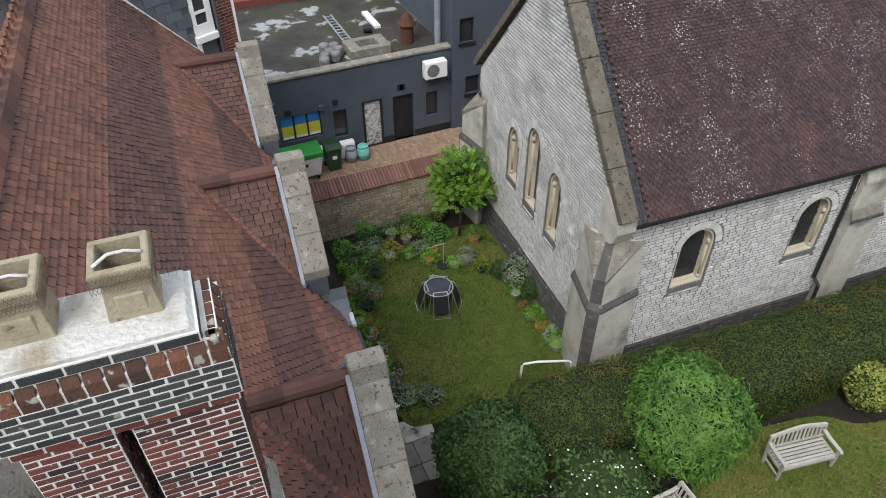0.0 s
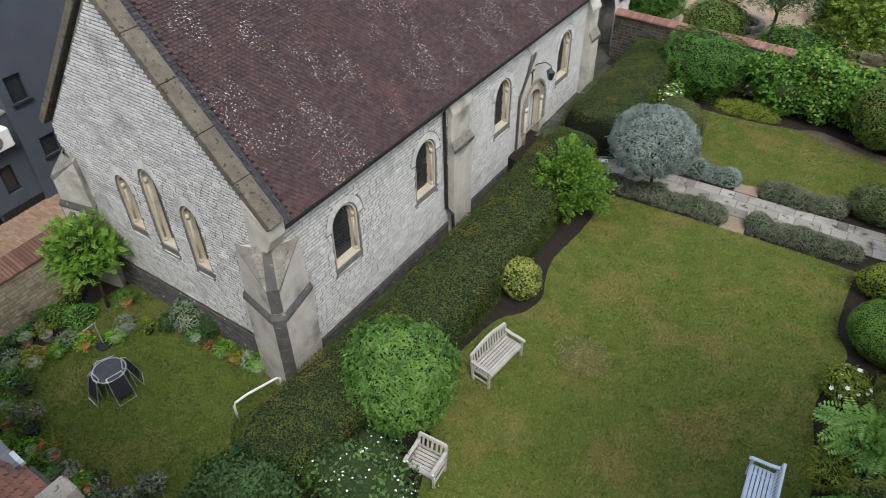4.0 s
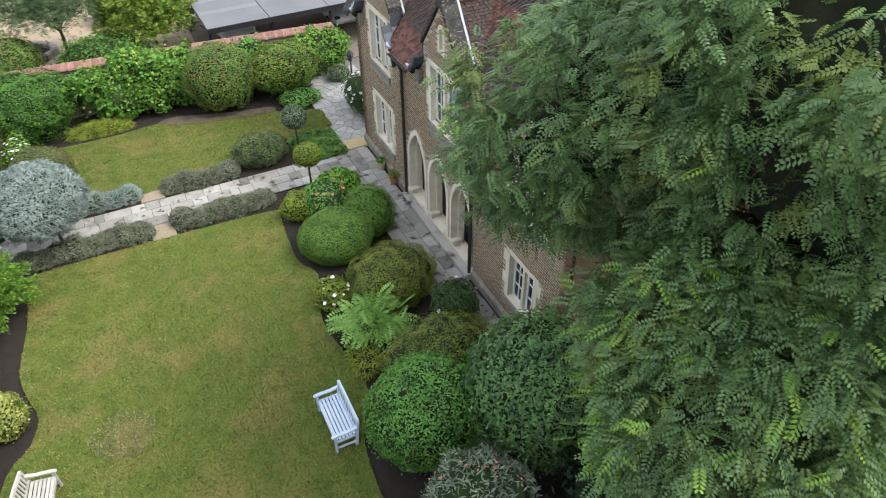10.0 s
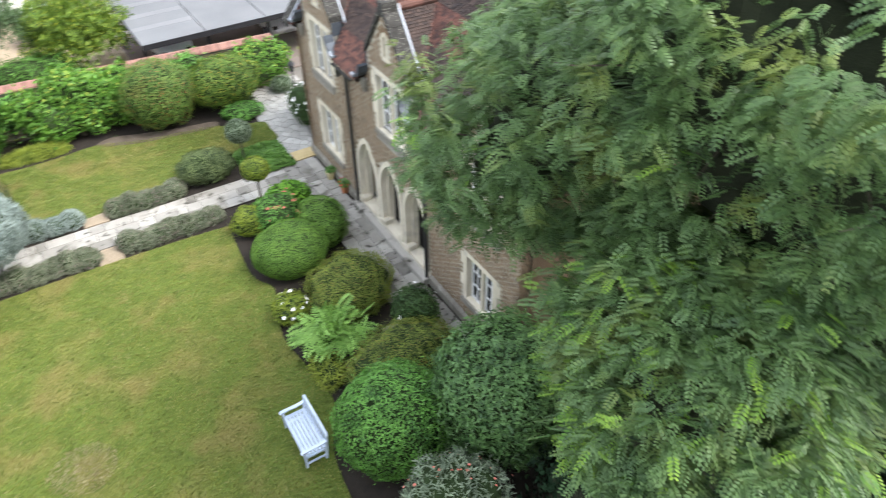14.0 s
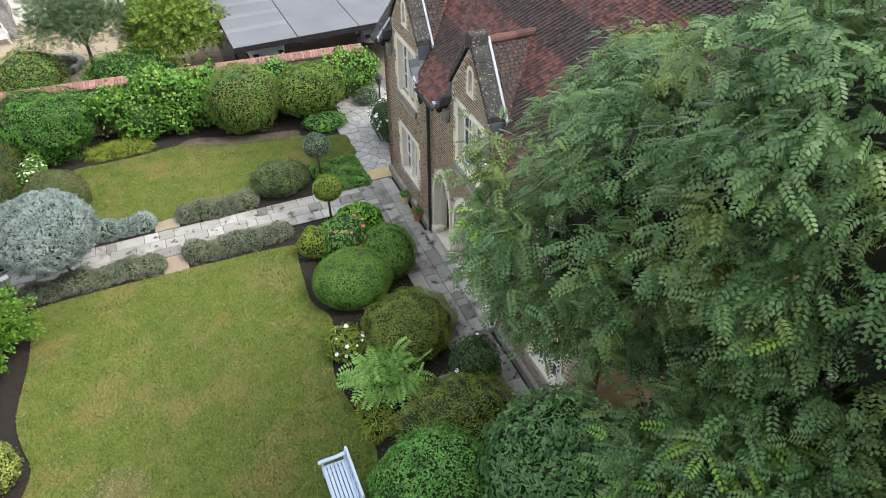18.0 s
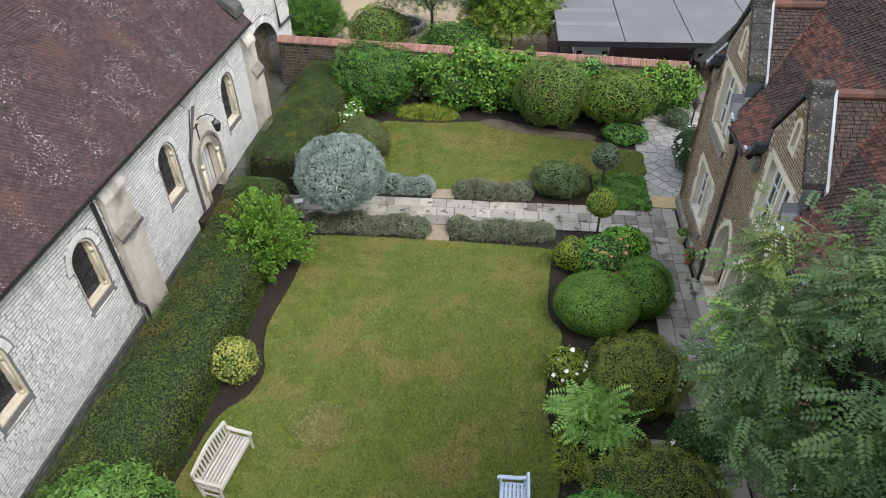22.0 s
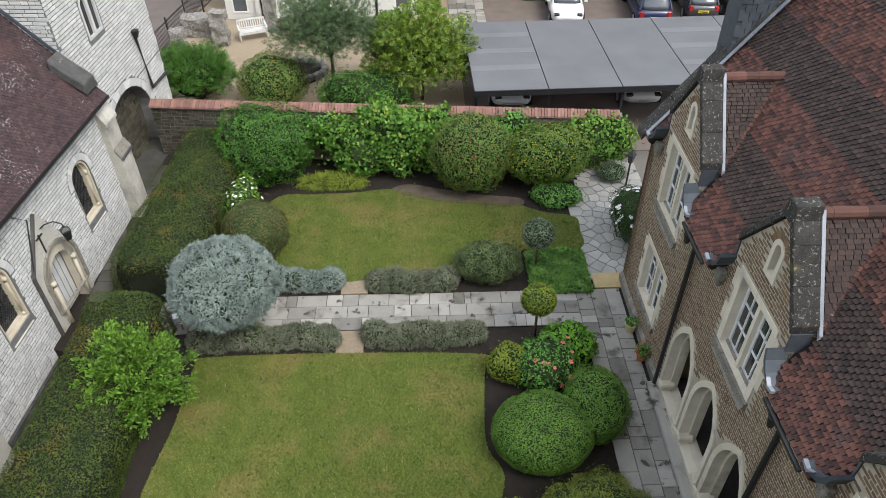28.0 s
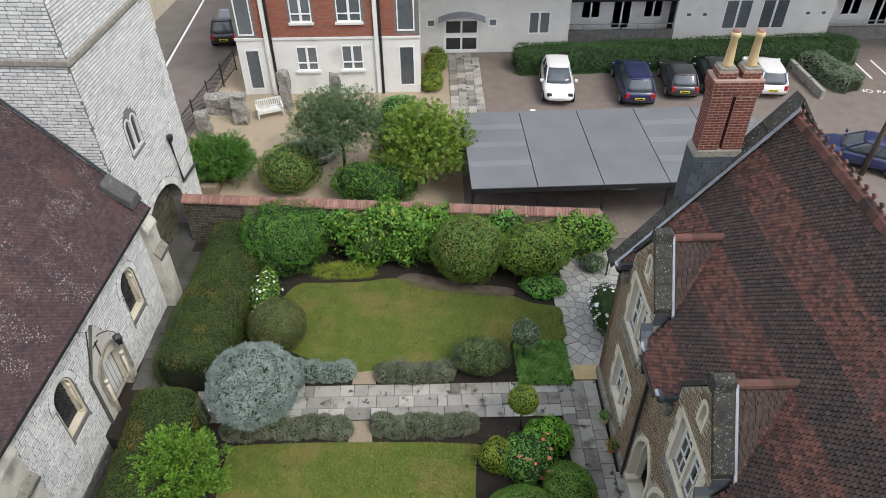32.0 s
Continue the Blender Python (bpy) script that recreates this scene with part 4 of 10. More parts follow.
def house(name, place, length, gables, lower, loggia, label, chimney, seed, red, brown, cope, tile_size, tiles=True, bricks=True, near=(0, 0), span=None, foot=0.0):
    """A range with gabled dormers flush with its front: straight coping above, upright shoulders, swept leaded kneelers below."""
    H = thing(name, place, label, "house")
    shoulder = GA - GH * GW
    sweep = [(GW, shoulder), (GW + 0.02, shoulder - 0.34), (GW + 0.09, shoulder - 0.56), (GW + 0.22, shoulder - 0.72), (GW + 0.42, HE + 0.16)]
    outline = [(0, foot), (length, foot), (length, HE)]
    for g in sorted(gables, reverse=True):
        outline += [(g + GW + 0.5, HE)] + [(g + u, v) for u, v in sweep[::-1]] + [(g, GA)] + [(g - u, v) for u, v in sweep] + [(g - GW - 0.5, HE)]
    outline += [(0, HE)]
    W0, W1 = 4.0, 5.75
    hs = []
    for g in gables:
        hs.append([(g - 0.74, W0 - 0.1), (g + 0.74, W0 - 0.1), (g + 0.74, W1 + 0.06), (g - 0.74, W1 + 0.06)])
        hs.append(arch(g, 0.28, 6.42, 6.95, 7.1))
    for c, w, v0, v1 in lower:
        hs.append([(c - w / 2 - 0.06, v0 - 0.03), (c + w / 2 + 0.06, v0 - 0.03), (c + w / 2 + 0.06, v1 + 0.06), (c - w / 2 - 0.06, v1 + 0.06)])
    for c in loggia:
        hs.append(arch(c, 1.28, 0.24, 1.75, 2.95))
    outward = plane((1, 0, 0), (0, 0, 1), (0, 0, 0))
    part("wall", Shape().sheet(outline, hs, 0.4, outward), BRICK_MORTAR, H, "buff brown brick front with cream joints")
    big = [[(g - 0.86, W0 - 0.25), (g + 0.86, W0 - 0.25), (g + 0.86, W1 + 0.16), (g - 0.86, W1 + 0.16)] for g in gables] + [arch(g, 0.4, 6.35, 6.95, 7.16) for g in gables]
    big += [[(c - w / 2 - 0.18, v0 - 0.22), (c + w / 2 + 0.18, v0 - 0.22), (c + w / 2 + 0.18, v1 + 0.16), (c - w / 2 - 0.18, v1 + 0.16)] for c, w, v0, v1 in lower]
    big += [arch(c, 1.5, 0, 1.8, 3.06) for c in loggia]
    if bricks:
        pieces("brick", BRICK, H, [(u, max(v, 0.32)) for u, v in outline], big, (0.225, 0.077), outward, near=near, count=220, gap=0.02, proud=0.005, rough=0.002, seed=seed)
    for g in gables:
        win = casement(H, g, 1.36, W0, W1, 2, outward)
        drip = Shape()
        drip.m = outward
        drip.add([(g - 0.8, W0 - 0.3, 0.09), (g + 0.8, W0 - 0.3, 0.09), (g + 0.8, W0 + 0.06, -0.14), (g - 0.8, W0 + 0.06, -0.14), (g - 0.8, W0 - 0.3, -0.14), (g + 0.8, W0 - 0.3, -0.14)], [(0, 1, 2, 3), (1, 5, 2), (0, 3, 4), (0, 4, 5, 1), (3, 2, 5, 4)])
        part("sloping_sill", drip, COPING, win, "grey weathered sloping sill")
        o, i_ = arch(g, 0.4, 6.35, 6.95, 7.16), arch(g, 0.2, 6.45, 6.95, 7.07)
        ow = part("slit_window", Shape().sheet(o, [i_], 0.15, outward @ Matrix.Translation((0, 0, 0.02))), HOUSE_STONE, H)
        part("pane", Shape().sheet(i_, [], 0.01, outward @ Matrix.Translation((0, 0, -0.12))), GLASS, ow)
        if bricks:
            for k in range(13):
                a0, a1 = math.pi * (k + 0.06) / 13, math.pi * (k + 0.94) / 13
                q = [(g + r * math.cos(a), 6.95 + r * math.sin(a)) for r, a in ((0.215, a0), (0.34, a0), (0.34, a1), (0.215, a1))]
                v = Shape()
                v.m = outward
                part("arch_brick", v.prism(q, -0.03, 0.008), BRICK, ow)
    for c, w, v0, v1 in lower:
        casement(H, c, w, v0, v1, 2, outward)
    for c in loggia:
        o, i_ = arch(c, 1.46, 0.21, 1.75, 3.06), arch(c, 1.2, 0.3, 1.75, 2.88)
        aw = part("arch", Shape().sheet(o, [i_], 0.45, outward @ Matrix.Translation((0, 0, 0.03))), HOUSE_STONE, H, "cream moulded stone arch")
        part("inner_moulding", Shape().sheet(arch(c, 1.194, 0.303, 1.75, 2.877), [arch(c, 1.06, 0.31, 1.75, 2.8)], 0.2, outward @ Matrix.Translation((0, 0, -0.2))), HOUSE_STONE, aw)
        for sg in (-1, 1):
            part("jamb_base", Shape().box(min(c + sg * 0.42, c + sg * 0.72), -0.06, 0.3, max(c + sg * 0.42, c + sg * 0.72), 0.3, 0.5), HOUSE_STONE, aw, bevel=0.03)
    if loggia:
        a, b = min(loggia) - 0.85, max(loggia) + 0.85
        part("loggia_floor", Shape().box(a, 0.43, 0.1, b, 3.1, 0.26), LOGGIA_TILE_SHADE, H, "dark patterned tile floor")
        # Back wall takes the floor's dark colour to paint in the loggia's shade.
        part("loggia_back", Shape().box(a, 3.0, 0.26, b, 3.1, 3.0), LOGGIA_TILE_SHADE, H)
        for e_ in (a - 0.1, b):
            part("loggia_side", Shape().box(e_, 0.41, 0.1, e_ + 0.1, 3.1, 3.0), BRICK, H)
        part("loggia_ceiling", Shape().box(a, 0.41, 2.97, b, 3.1, 3.07), BRICK_MORTAR, H)
        part("loggia_step", Shape().box(a, -0.28, -0.1, b, 0.0, 0.2), FLAG, H, "pale worn stone kerb", bevel=0.03)
        for c0, c1 in zip([a] + [c + 0.6 for c in loggia], [c - 0.6 for c in loggia] + [b]):
            part("pier_base", Shape().box(c0, -0.07, 0.2, c1, -0.002, 0.42), HOUSE_STONE, H, bevel=0.025)
    for c0, c1 in ((0, (min(loggia) - 0.85)), (max(loggia) + 0.85, length)) if loggia else ((0, length),):
        part("plinth", Shape().prism([(-0.09, foot - 0.1), (-0.09, 0.24), (-0.003, 0.34), (-0.003, foot - 0.1)], c0, c1, "x"), COPING, H, "weathered chamfered stone plinth")
    # main roof
    run = HRD + HO
    sl = math.hypot(run, HS * run)
    up = Vector((0, 1, HS)).normalized()
    rp = plane((1, 0, 0), up, Vector((0, -HO, HE)))
    k = sl / run
    meet = (GA - HE) / HS            # how far back a dormer's ridge meets the roof, from the eaves
    side_at = (GA - HE - HS * (HO + 0.38)) / GH
    notch = [(0.3, 0)]
    for g in sorted(gables):
        notch += [(max(g - GW - 0.34, 0.31), 0), (max(g - GW - 0.14, 0.31), HO * 0.8 * k), (max(g - side_at, 0.31), (HO + 0.3) * k), (g, meet * k), (g + side_at, (HO + 0.3) * k), (g + GW + 0.14, HO * 0.8 * k), (g + GW + 0.34, 0)]
    notch += [(length, 0), (length, sl), (0.3, sl)]
    cuts = [[(g - GW - 0.36, -0.1), (g + GW + 0.36, -0.1), (g + GW + 0.14, HO * 0.8 * k), (g + side_at, (HO + 0.3) * k), (g, meet * k), (g - side_at, (HO + 0.3) * k), (g - GW - 0.14, HO * 0.8 * k)] for g in gables]
    r_out = [(0.3, 0), (length, 0), (length, sl), (0.3, sl)]
    roof_ = part("roof", Shape().sheet(notch, [], 0.12, rp), TILE_BED, H, "steep clay tile roof in red and dark brown bands")
    bp = plane((-1, 0, 0), Vector((0, -1, HS)).normalized(), Vector((length, 2 * HRD + HO, HE)))
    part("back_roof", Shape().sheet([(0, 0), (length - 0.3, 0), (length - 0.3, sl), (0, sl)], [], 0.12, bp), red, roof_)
    plain = lambda j: (j // 12) % 2 == 0
    club = lambda j: (j // 12) % 2 == 1
    if tiles:
        t_out = r_out if span is None else [(span[0], 0), (span[1], 0), (span[1], sl), (span[0], sl)]
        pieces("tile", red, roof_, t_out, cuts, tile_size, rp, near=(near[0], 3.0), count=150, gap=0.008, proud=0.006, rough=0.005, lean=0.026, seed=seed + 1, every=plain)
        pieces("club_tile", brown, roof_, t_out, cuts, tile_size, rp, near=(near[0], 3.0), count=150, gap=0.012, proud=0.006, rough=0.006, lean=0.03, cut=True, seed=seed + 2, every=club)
    rs = Shape()
    for i in range(int(length / 0.32)):
        rs.m = Matrix.Translation((0.32 * i, HRD, HRZ))
        rs.prism([(-0.15, -0.12), (-0.09, 0.05), (0, 0.09), (0.09, 0.05), (0.15, -0.12)], 0, 0.31, "x")
        rs.prism([(0.06, 0.06), (0.26, 0.06), (0.24, 0.13), (0.19, 0.11), (0.19, 0.17), (0.24, 0.22), (0.16, 0.27), (0.08, 0.22), (0.13, 0.17), (0.13, 0.11), (0.08, 0.13)], -0.022, 0.022, "y")
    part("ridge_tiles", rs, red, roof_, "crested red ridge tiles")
    ends = [0.3] + [e for g in sorted(gables) for e in (g - GW - 0.5, g + GW + 0.5)] + [length]
    for a, b in zip(ends[::2], ends[1::2]):
        if b - a > 0.2:
            part("gutter", Shape().box(a, -HO - 0.08, HE - 0.07, b, -HO - 0.01, HE - 0.02), BLACK_METAL, H)
    # end gable, with coping
    eg = plane((0, -1, 0), (0, 0, 1), (0, 0, 0))
    e_out = [(0, foot), (0, HE), (-HRD, HRZ + 0.05), (-2 * HRD, HE), (-2 * HRD, foot)]
    part("end_wall", Shape().sheet(e_out, [], 0.38, eg), BRICK, H)
    part("far_end_wall", Shape().sheet(e_out, [], 0.38, eg @ Matrix.Translation((0, 0, -length + 0.38))), BRICK, H)
    part("back_wall", Shape().box(0.38, 2 * HRD - 0.4, foot, length - 0.4, 2 * HRD, HE), BRICK, H)
    for sg in (0, 1):
        for i in range(6):
            t0, t1 = i / 6 + 0.002, (i + 1) / 6 - 0.002
            y0, y1 = -HO - 0.1, HRD
            pa, pb = [(y0 + (y1 - y0) * t, HE - 0.15 + (HRZ + 0.32 - HE + 0.15) * t) for t in (t0, t1)]
            if sg:
                pa, pb = [(2 * HRD - y, z) for y, z in (pa, pb)]
            part("coping_stone", Shape().prism([(pa[0], pa[1]), (pb[0], pb[1]), (pb[0], pb[1] + 0.16), (pa[0], pa[1] + 0.16)], -0.12, 0.34, "x"), cope, H, bevel=0.015)
    part("verge_flashing", Shape().prism([(-HO, HE + 0.1), (HRD - 0.05, HRZ + 0.2), (HRD - 0.05, HRZ + 0.24), (-HO, HE + 0.14)], 0.33, 0.44, "x"), LEAD, H, "grey lead flashing along the verge")
    # dormer gables
    for g in gables:
        D = part("dormer_roof", Shape().add([(g, 0.2, GA), (g, meet - HO, GA), (g - side_at, 0.3, GA - side_at * GH), (g + side_at, 0.3, GA - side_at * GH), (g, 0.2, GA - 0.08), (g, meet - HO, GA - 0.08)], [(0, 1, 2), (0, 3, 1), (4, 2, 5), (4, 5, 3)]), TILE_BED, H)
        for sg in (-1, 1):
            dn = Vector((sg, 0, -GH)).normalized()
            pl = plane((0, -1, 0), -dn, Vector((g, 0, GA))) if sg < 0 else plane((0, 1, 0), -dn, Vector((g, 0, GA)))
            kk = math.hypot(1, GH)
            tri = [(0.36 * sg, 0.0), ((meet - HO + 0.04) * sg, 0.0), (0.36 * sg, -side_at * kk)]
            tri = tri if sg > 0 else tri[::-1]
            pieces("dormer_tile", brown, D, tri, [], tile_size, pl, gap=0.007, proud=0.012, rough=0.004, lean=0.022, seed=seed + 5, vary_width=0.02)
            # swept valley tiles where dormer and roof meet
            top_, foot_ = Vector((g, meet - HO, GA + 0.03)), Vector((g + sg * side_at, 0.38, GA - side_at * GH + 0.03))
            run_ = foot_ - top_
            n_v = int(run_.length / 0.1)
            for q in range(n_v):
                c_ = top_ + run_ * ((q + 0.5) / n_v)
                vt = Shape()
                for e0, e1 in ((-0.13, -0.045), (-0.045, 0.045), (0.045, 0.13)):
                    def rim(e, low):
                        across = Vector((sg * e * 0.75, e, 0.0))
                        return c_ + across + run_.normalized() * (0.07 if low else -0.07) + Vector((0, 0, 0.35 * e * e / 0.13 + (0.035 if low else 0.015)))
                    vt.add([tuple(rim(e0, 0)), tuple(rim(e1, 0)), tuple(rim(e1, 1)), tuple(rim(e0, 1)), tuple(rim(e1, 1) - Vector((0, 0, 0.03))), tuple(rim(e0, 1) - Vector((0, 0, 0.03)))], [(0, 1, 2, 3), (3, 2, 4, 5)])
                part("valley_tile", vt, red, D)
        rs = Shape()
        for i in range(5):
            rs.m = Matrix.Translation((g, 0.3 + 0.28 * i, GA + 0.02))
            rs.tube([(0, 0, 0), (0, 0.29, 0)], 0.115 if i % 2 else 0.108, 10)
        part("dormer_ridge", rs, RIDGE, D, "half-round dull red-brown ridge tiles")
        for sg in (-1, 1):
            for i in range(3):
                t0, t1 = i / 3 + 0.003, (i + 1) / 3 - 0.003
                p = [(g + sg * (GW + 0.03) * (1 - t), shoulder - 0.02 + (GA + 0.06 - shoulder) * t) for t in (t0, t1)]
                s = Shape().prism([p[0], p[1], (p[1][0], p[1][1] + 0.19), (p[0][0] + sg * 0.02, p[0][1] + 0.19)], -0.08, 0.36, "y")
                part("coping_stone", s, cope, H, bevel=0.012)
            part("flashing", Shape().prism([(g + sg * (GW + 0.12), shoulder - 0.1), (g + sg * 0.1, GA + 0.06), (g + sg * 0.1, GA + 0.16), (g + sg * (GW + 0.12), shoulder + 0.02)], 0.36, 0.42, "y"), LEAD, H, "white-grey lead flashing")
            part("shoulder_sheet", Shape().box(min(g + sg * (GW + 0.005), g + sg * (GW + 0.045)), -0.03, shoulder - 0.45, max(g + sg * (GW + 0.005), g + sg * (GW + 0.045)), 0.37, shoulder - 0.02), LEAD_DARK, H, "dark lead sheet on the gable shoulder")
            cap_ = [(g + sg * u, v) for u, v in sweep[1:]] + [(g + sg * (GW + 0.54), HE + 0.19)]
            cap_ += [(g + sg * (GW + 0.54), HE + 0.12)] + [(g + sg * (u - 0.05), v - 0.05) for u, v in sweep[1:]][::-1]
            kn = part("kneeler", Shape().prism(cap_, -HO - 0.02, 0.3, "y"), LEAD_DARK, H, "dark lead-clad swept kneeler")
            tip_ = [(g + sg * (GW + u), HE + v) for u, v in ((0.3, 0.25), (0.42, 0.164), (0.56, 0.2), (0.56, 0.14), (0.4, 0.1))]
            part("kneeler_tip", Shape().prism(tip_, -HO - 0.04, -HO + 0.03, "y"), LEAD, kn, "light grey lead tip")
            part("corbel", Shape().prism([(g + sg * (GW + 0.12), HE - 0.32), (g + sg * (GW + 0.42), HE - 0.02), (g + sg * (GW + 0.5), HE + 0.1), (g + sg * (GW + 0.06), HE + 0.1)], -0.16, -0.004, "y"), COPING, H, "weathered stone corbel", bevel=0.02)
        part("apex_stone", Shape().prism([(g - 0.2, GA - 0.1), (g + 0.2, GA - 0.1), (g + 0.13, GA + 0.27), (g - 0.13, GA + 0.27)], -0.09, 0.37, "y"), cope, H, "lichened apex stone", bevel=0.02)
    for x in [g + (GW + 0.5) + 0.35 for g in gables[:-1]]:
        part("downpipe", Shape().tube([(x, -HO, HE - 0.1), (x, -0.1, HE - 0.45), (x, -0.1, 0.1)], 0.055, 8), BLACK_METAL, H)
        part("hopper", Shape().lathe([(0.055, -0.14), (0.09, 0.04), (0.1, 0.1)], 8, (x, -HO - 0.02, HE - 0.18)), BLACK_METAL, H)
    return H


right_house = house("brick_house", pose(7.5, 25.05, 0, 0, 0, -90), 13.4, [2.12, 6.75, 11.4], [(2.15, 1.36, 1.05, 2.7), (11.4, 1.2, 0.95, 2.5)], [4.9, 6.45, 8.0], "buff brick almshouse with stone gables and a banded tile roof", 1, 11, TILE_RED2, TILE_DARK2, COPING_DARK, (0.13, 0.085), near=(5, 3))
left_house = house("brick_house", pose(-3.02, 3.85, 0, 0, 0, 176.4), 14.4, [2.0, 6.65, 11.3], [], [], "brick almshouse with stone-coped gables seen over its tiled roof", 2, 31, TILE_RED, TILE_DARK, COPING, (0.155, 0.1), near=(3, 3), bricks=False, foot=-1.1)

# ---- chapel and tower stones ----

# ---- small parts of chapel and tower ----
part("downpipe", Shape().tube([(0.26, 7.15, CE - 0.3), (0.09, 7.3, CE - 0.6), (0.09, 7.4, 0.3), (0.3, 7.45, 0.1), (0.34, 7.45, CF + 0.1)], 0.06, 8), BLACK_METAL, chapel, "black iron downpipe")
part("cable", Shape().tube([(0.2, 12.2, CE - 0.2), (0.05, 12.5, 3.9), (0.05, 12.9, 3.5), (0.07, 12.2, 2.15), (0.07, 12.2, -0.3)], 0.02, 6), BLACK_METAL, chapel)
DOOR = material("grey_painted_door", (0.5, 0.51, 0.5), (0.62, 0.63, 0.61), 0.6, 0, 3, 40, 0.15)
dp = part("door", Shape().sheet(arch(DC, 1.04, -0.35, 1.5, 2.0), [], 0.06, side @ Matrix.Translation((0, 0, -0.22))), DOOR, chapel, "closed grey-white plank door")
for k in range(1, 5):
    s_ = Shape()
    s_.m = side
    s_.box(DC - 0.52 + k * 0.208 - 0.008, -0.3, -0.225, DC - 0.52 + k * 0.208 + 0.008, 1.7, -0.212)
    part("plank_joint", s_, MORTAR, dp)
ds = part("door_surround", Shape().sheet(arch(DC, 1.5, -0.4, 1.5, 2.28), [arch(DC, 1.04, -0.4, 1.5, 2.0)], 0.25, side @ Matrix.Translation((0, 0, 0.07))), CREAM, chapel)
part("hood_mould", Shape().sheet(arch(DC, 1.76, 0.5, 1.5, 2.42), [arch(DC, 1.58, 0.48, 1.5, 2.32)], 0.12, side @ Matrix.Translation((0, 0, 0.14))), COPING, ds, "weathered hood mould")
for sg in (-1, 1):
    s_ = Shape()
    s_.m = side
    s_.tube([(DC + sg * 0.6, -0.3, 0.08), (DC + sg * 0.6, 1.5, 0.08)], 0.06, 8)
    s_.tube([(DC + sg * 0.6, -0.4, 0.08), (DC + sg * 0.6, -0.22, 0.08)], 0.1, 8)
    s_.tube([(DC + sg * 0.6, 1.38, 0.08), (DC + sg * 0.6, 1.52, 0.08)], 0.09, 8)
    part("shaft", s_, CREAM, ds, smooth=True)
gabled = [(DC - 1.08, -0.7), (DC - 0.52, -0.7), (DC - 0.52, 1.5), (DC - 0.36, 2.15), (DC, 2.4), (DC + 0.36, 2.15), (DC + 0.52, 1.5), (DC + 0.52, -0.7), (DC + 0.96, -0.7), (DC + 0.84, 1.85), (DC - 0.05, 3.45), (DC - 1.06, 2.1)]
pg = part("porch_gable", Shape().sheet(gabled, [], 0.05, side @ Matrix.Translation((0, 0, 0.07))), RENDER, chapel, "flat rendered gable round the doorway")
for a_, b_ in (((DC - 1.1, -0.7), (DC - 1.08, 2.1)), ((DC - 1.08, 2.1), (DC - 0.07, 3.48))):
    d_ = Vector((b_[0] - a_[0], b_[1] - a_[1])).normalized()
    n_ = Vector((-d_.y, d_.x)) * 0.07
    s_ = Shape()
    s_.m = side
    s_.prism([a_, b_, (b_[0] + n_.x, b_[1] + n_.y), (a_[0] + n_.x, a_[1] + n_.y)], -0.02, 0.09)
    part("weathered_edge", s_, DARKSTONE, pg)
part("door_step", Shape().box(-0.2, DC - 0.66, -0.6, 0.5, DC + 0.68, -0.36), FLAG, chapel, bevel=0.015)
lan = part("wall_lantern", Shape().tube([(0.0, 13.15, 2.95), (0.2, 13.2, 3.12), (0.45, 13.25, 3.2), (0.62, 13.3, 3.1), (0.64, 13.3, 3.0)], 0.018, 6), BLACK_METAL, chapel, "black wrought iron bracket lantern")
part("lantern_cage", Shape().lathe([(0.07, -0.42), (0.15, -0.12), (0.16, -0.1), (0.06, 0.0), (0.02, 0.06)], 4, (0.64, 13.3, 2.98)), GLASS, lan)
part("cage_rim", Shape().lathe([(0.165, -0.14), (0.175, -0.11), (0.165, -0.09)], 4, (0.64, 13.3, 2.98)), BLACK_METAL, lan)
for k in range(4):
    a_ = k * math.tau / 4
    part("cage_bar", Shape().tube([(0.64 + 0.075 * math.cos(a_), 13.3 + 0.075 * math.sin(a_), 2.56), (0.64 + 0.155 * math.cos(a_), 13.3 + 0.155 * math.sin(a_), 2.87)], 0.012, 4), BLACK_METAL, lan)
part("iron_cross", Shape().box(0.075, 12.96, 2.35, 0.1, 13.0, 2.95).box(0.075, 12.82, 2.86, 0.1, 13.14, 2.9), BLACK_METAL, chapel)
pieces("stone", STONE, chapel, [(0, -0.4), (CL, -0.4), (CL, CE - 0.12), (0, CE - 0.12)], blind, (0.27, 0.105), side, near=(3.0, 2.2), count=200, gap=0.02, proud=0.01, rough=0.004, seed=101, vary_width=0.35)
for y0_, y1_ in ((0.0, DC - 1.1), (DC + 0.98, CL)):
    part("plinth_bed", Shape().sheet([(y0_, CF), (y1_, CF), (y1_, -0.42), (y0_, -0.42)], [], 0.1, side @ Matrix.Translation((0, 0, 0.012))), DARKSTONE, chapel)
part("plinth_bed", Shape().sheet([(-CW, CF), (-0.02, CF), (-0.02, 0.09), (-CW, 0.09)], [], 0.1, front @ Matrix.Translation((0, 0, 0.016))), DARKSTONE, chapel)
pieces("plinth_stone", DARKSTONE, chapel, [(0, CF), (CL, CF), (CL, -0.42), (0, -0.42)], blind, (0.28, 0.11), side, near=(3.0, 0.0), count=60, gap=0.014, proud=0.04, rough=0.006, seed=102, vary_width=0.35)
lanc = [arch(c, w + 0.16, v0 - 0.3, sp, sp + 0.5) for c, w, v0, sp in LANCETS] + [arch(c, w + 0.54, sp - 0.02, sp, sp + 0.68) for c, w, v0, sp in LANCETS]
pieces("stone", STONE, chapel, [(-CW, 0.1), (-0.02, 0.1), (-0.02, CE), (-CW / 2, CR), (-CW, CE)], lanc, (0.25, 0.098), front, near=(-2.0, 2.5), count=200, gap=0.026, proud=0.014, rough=0.005, seed=103, vary_width=0.35)
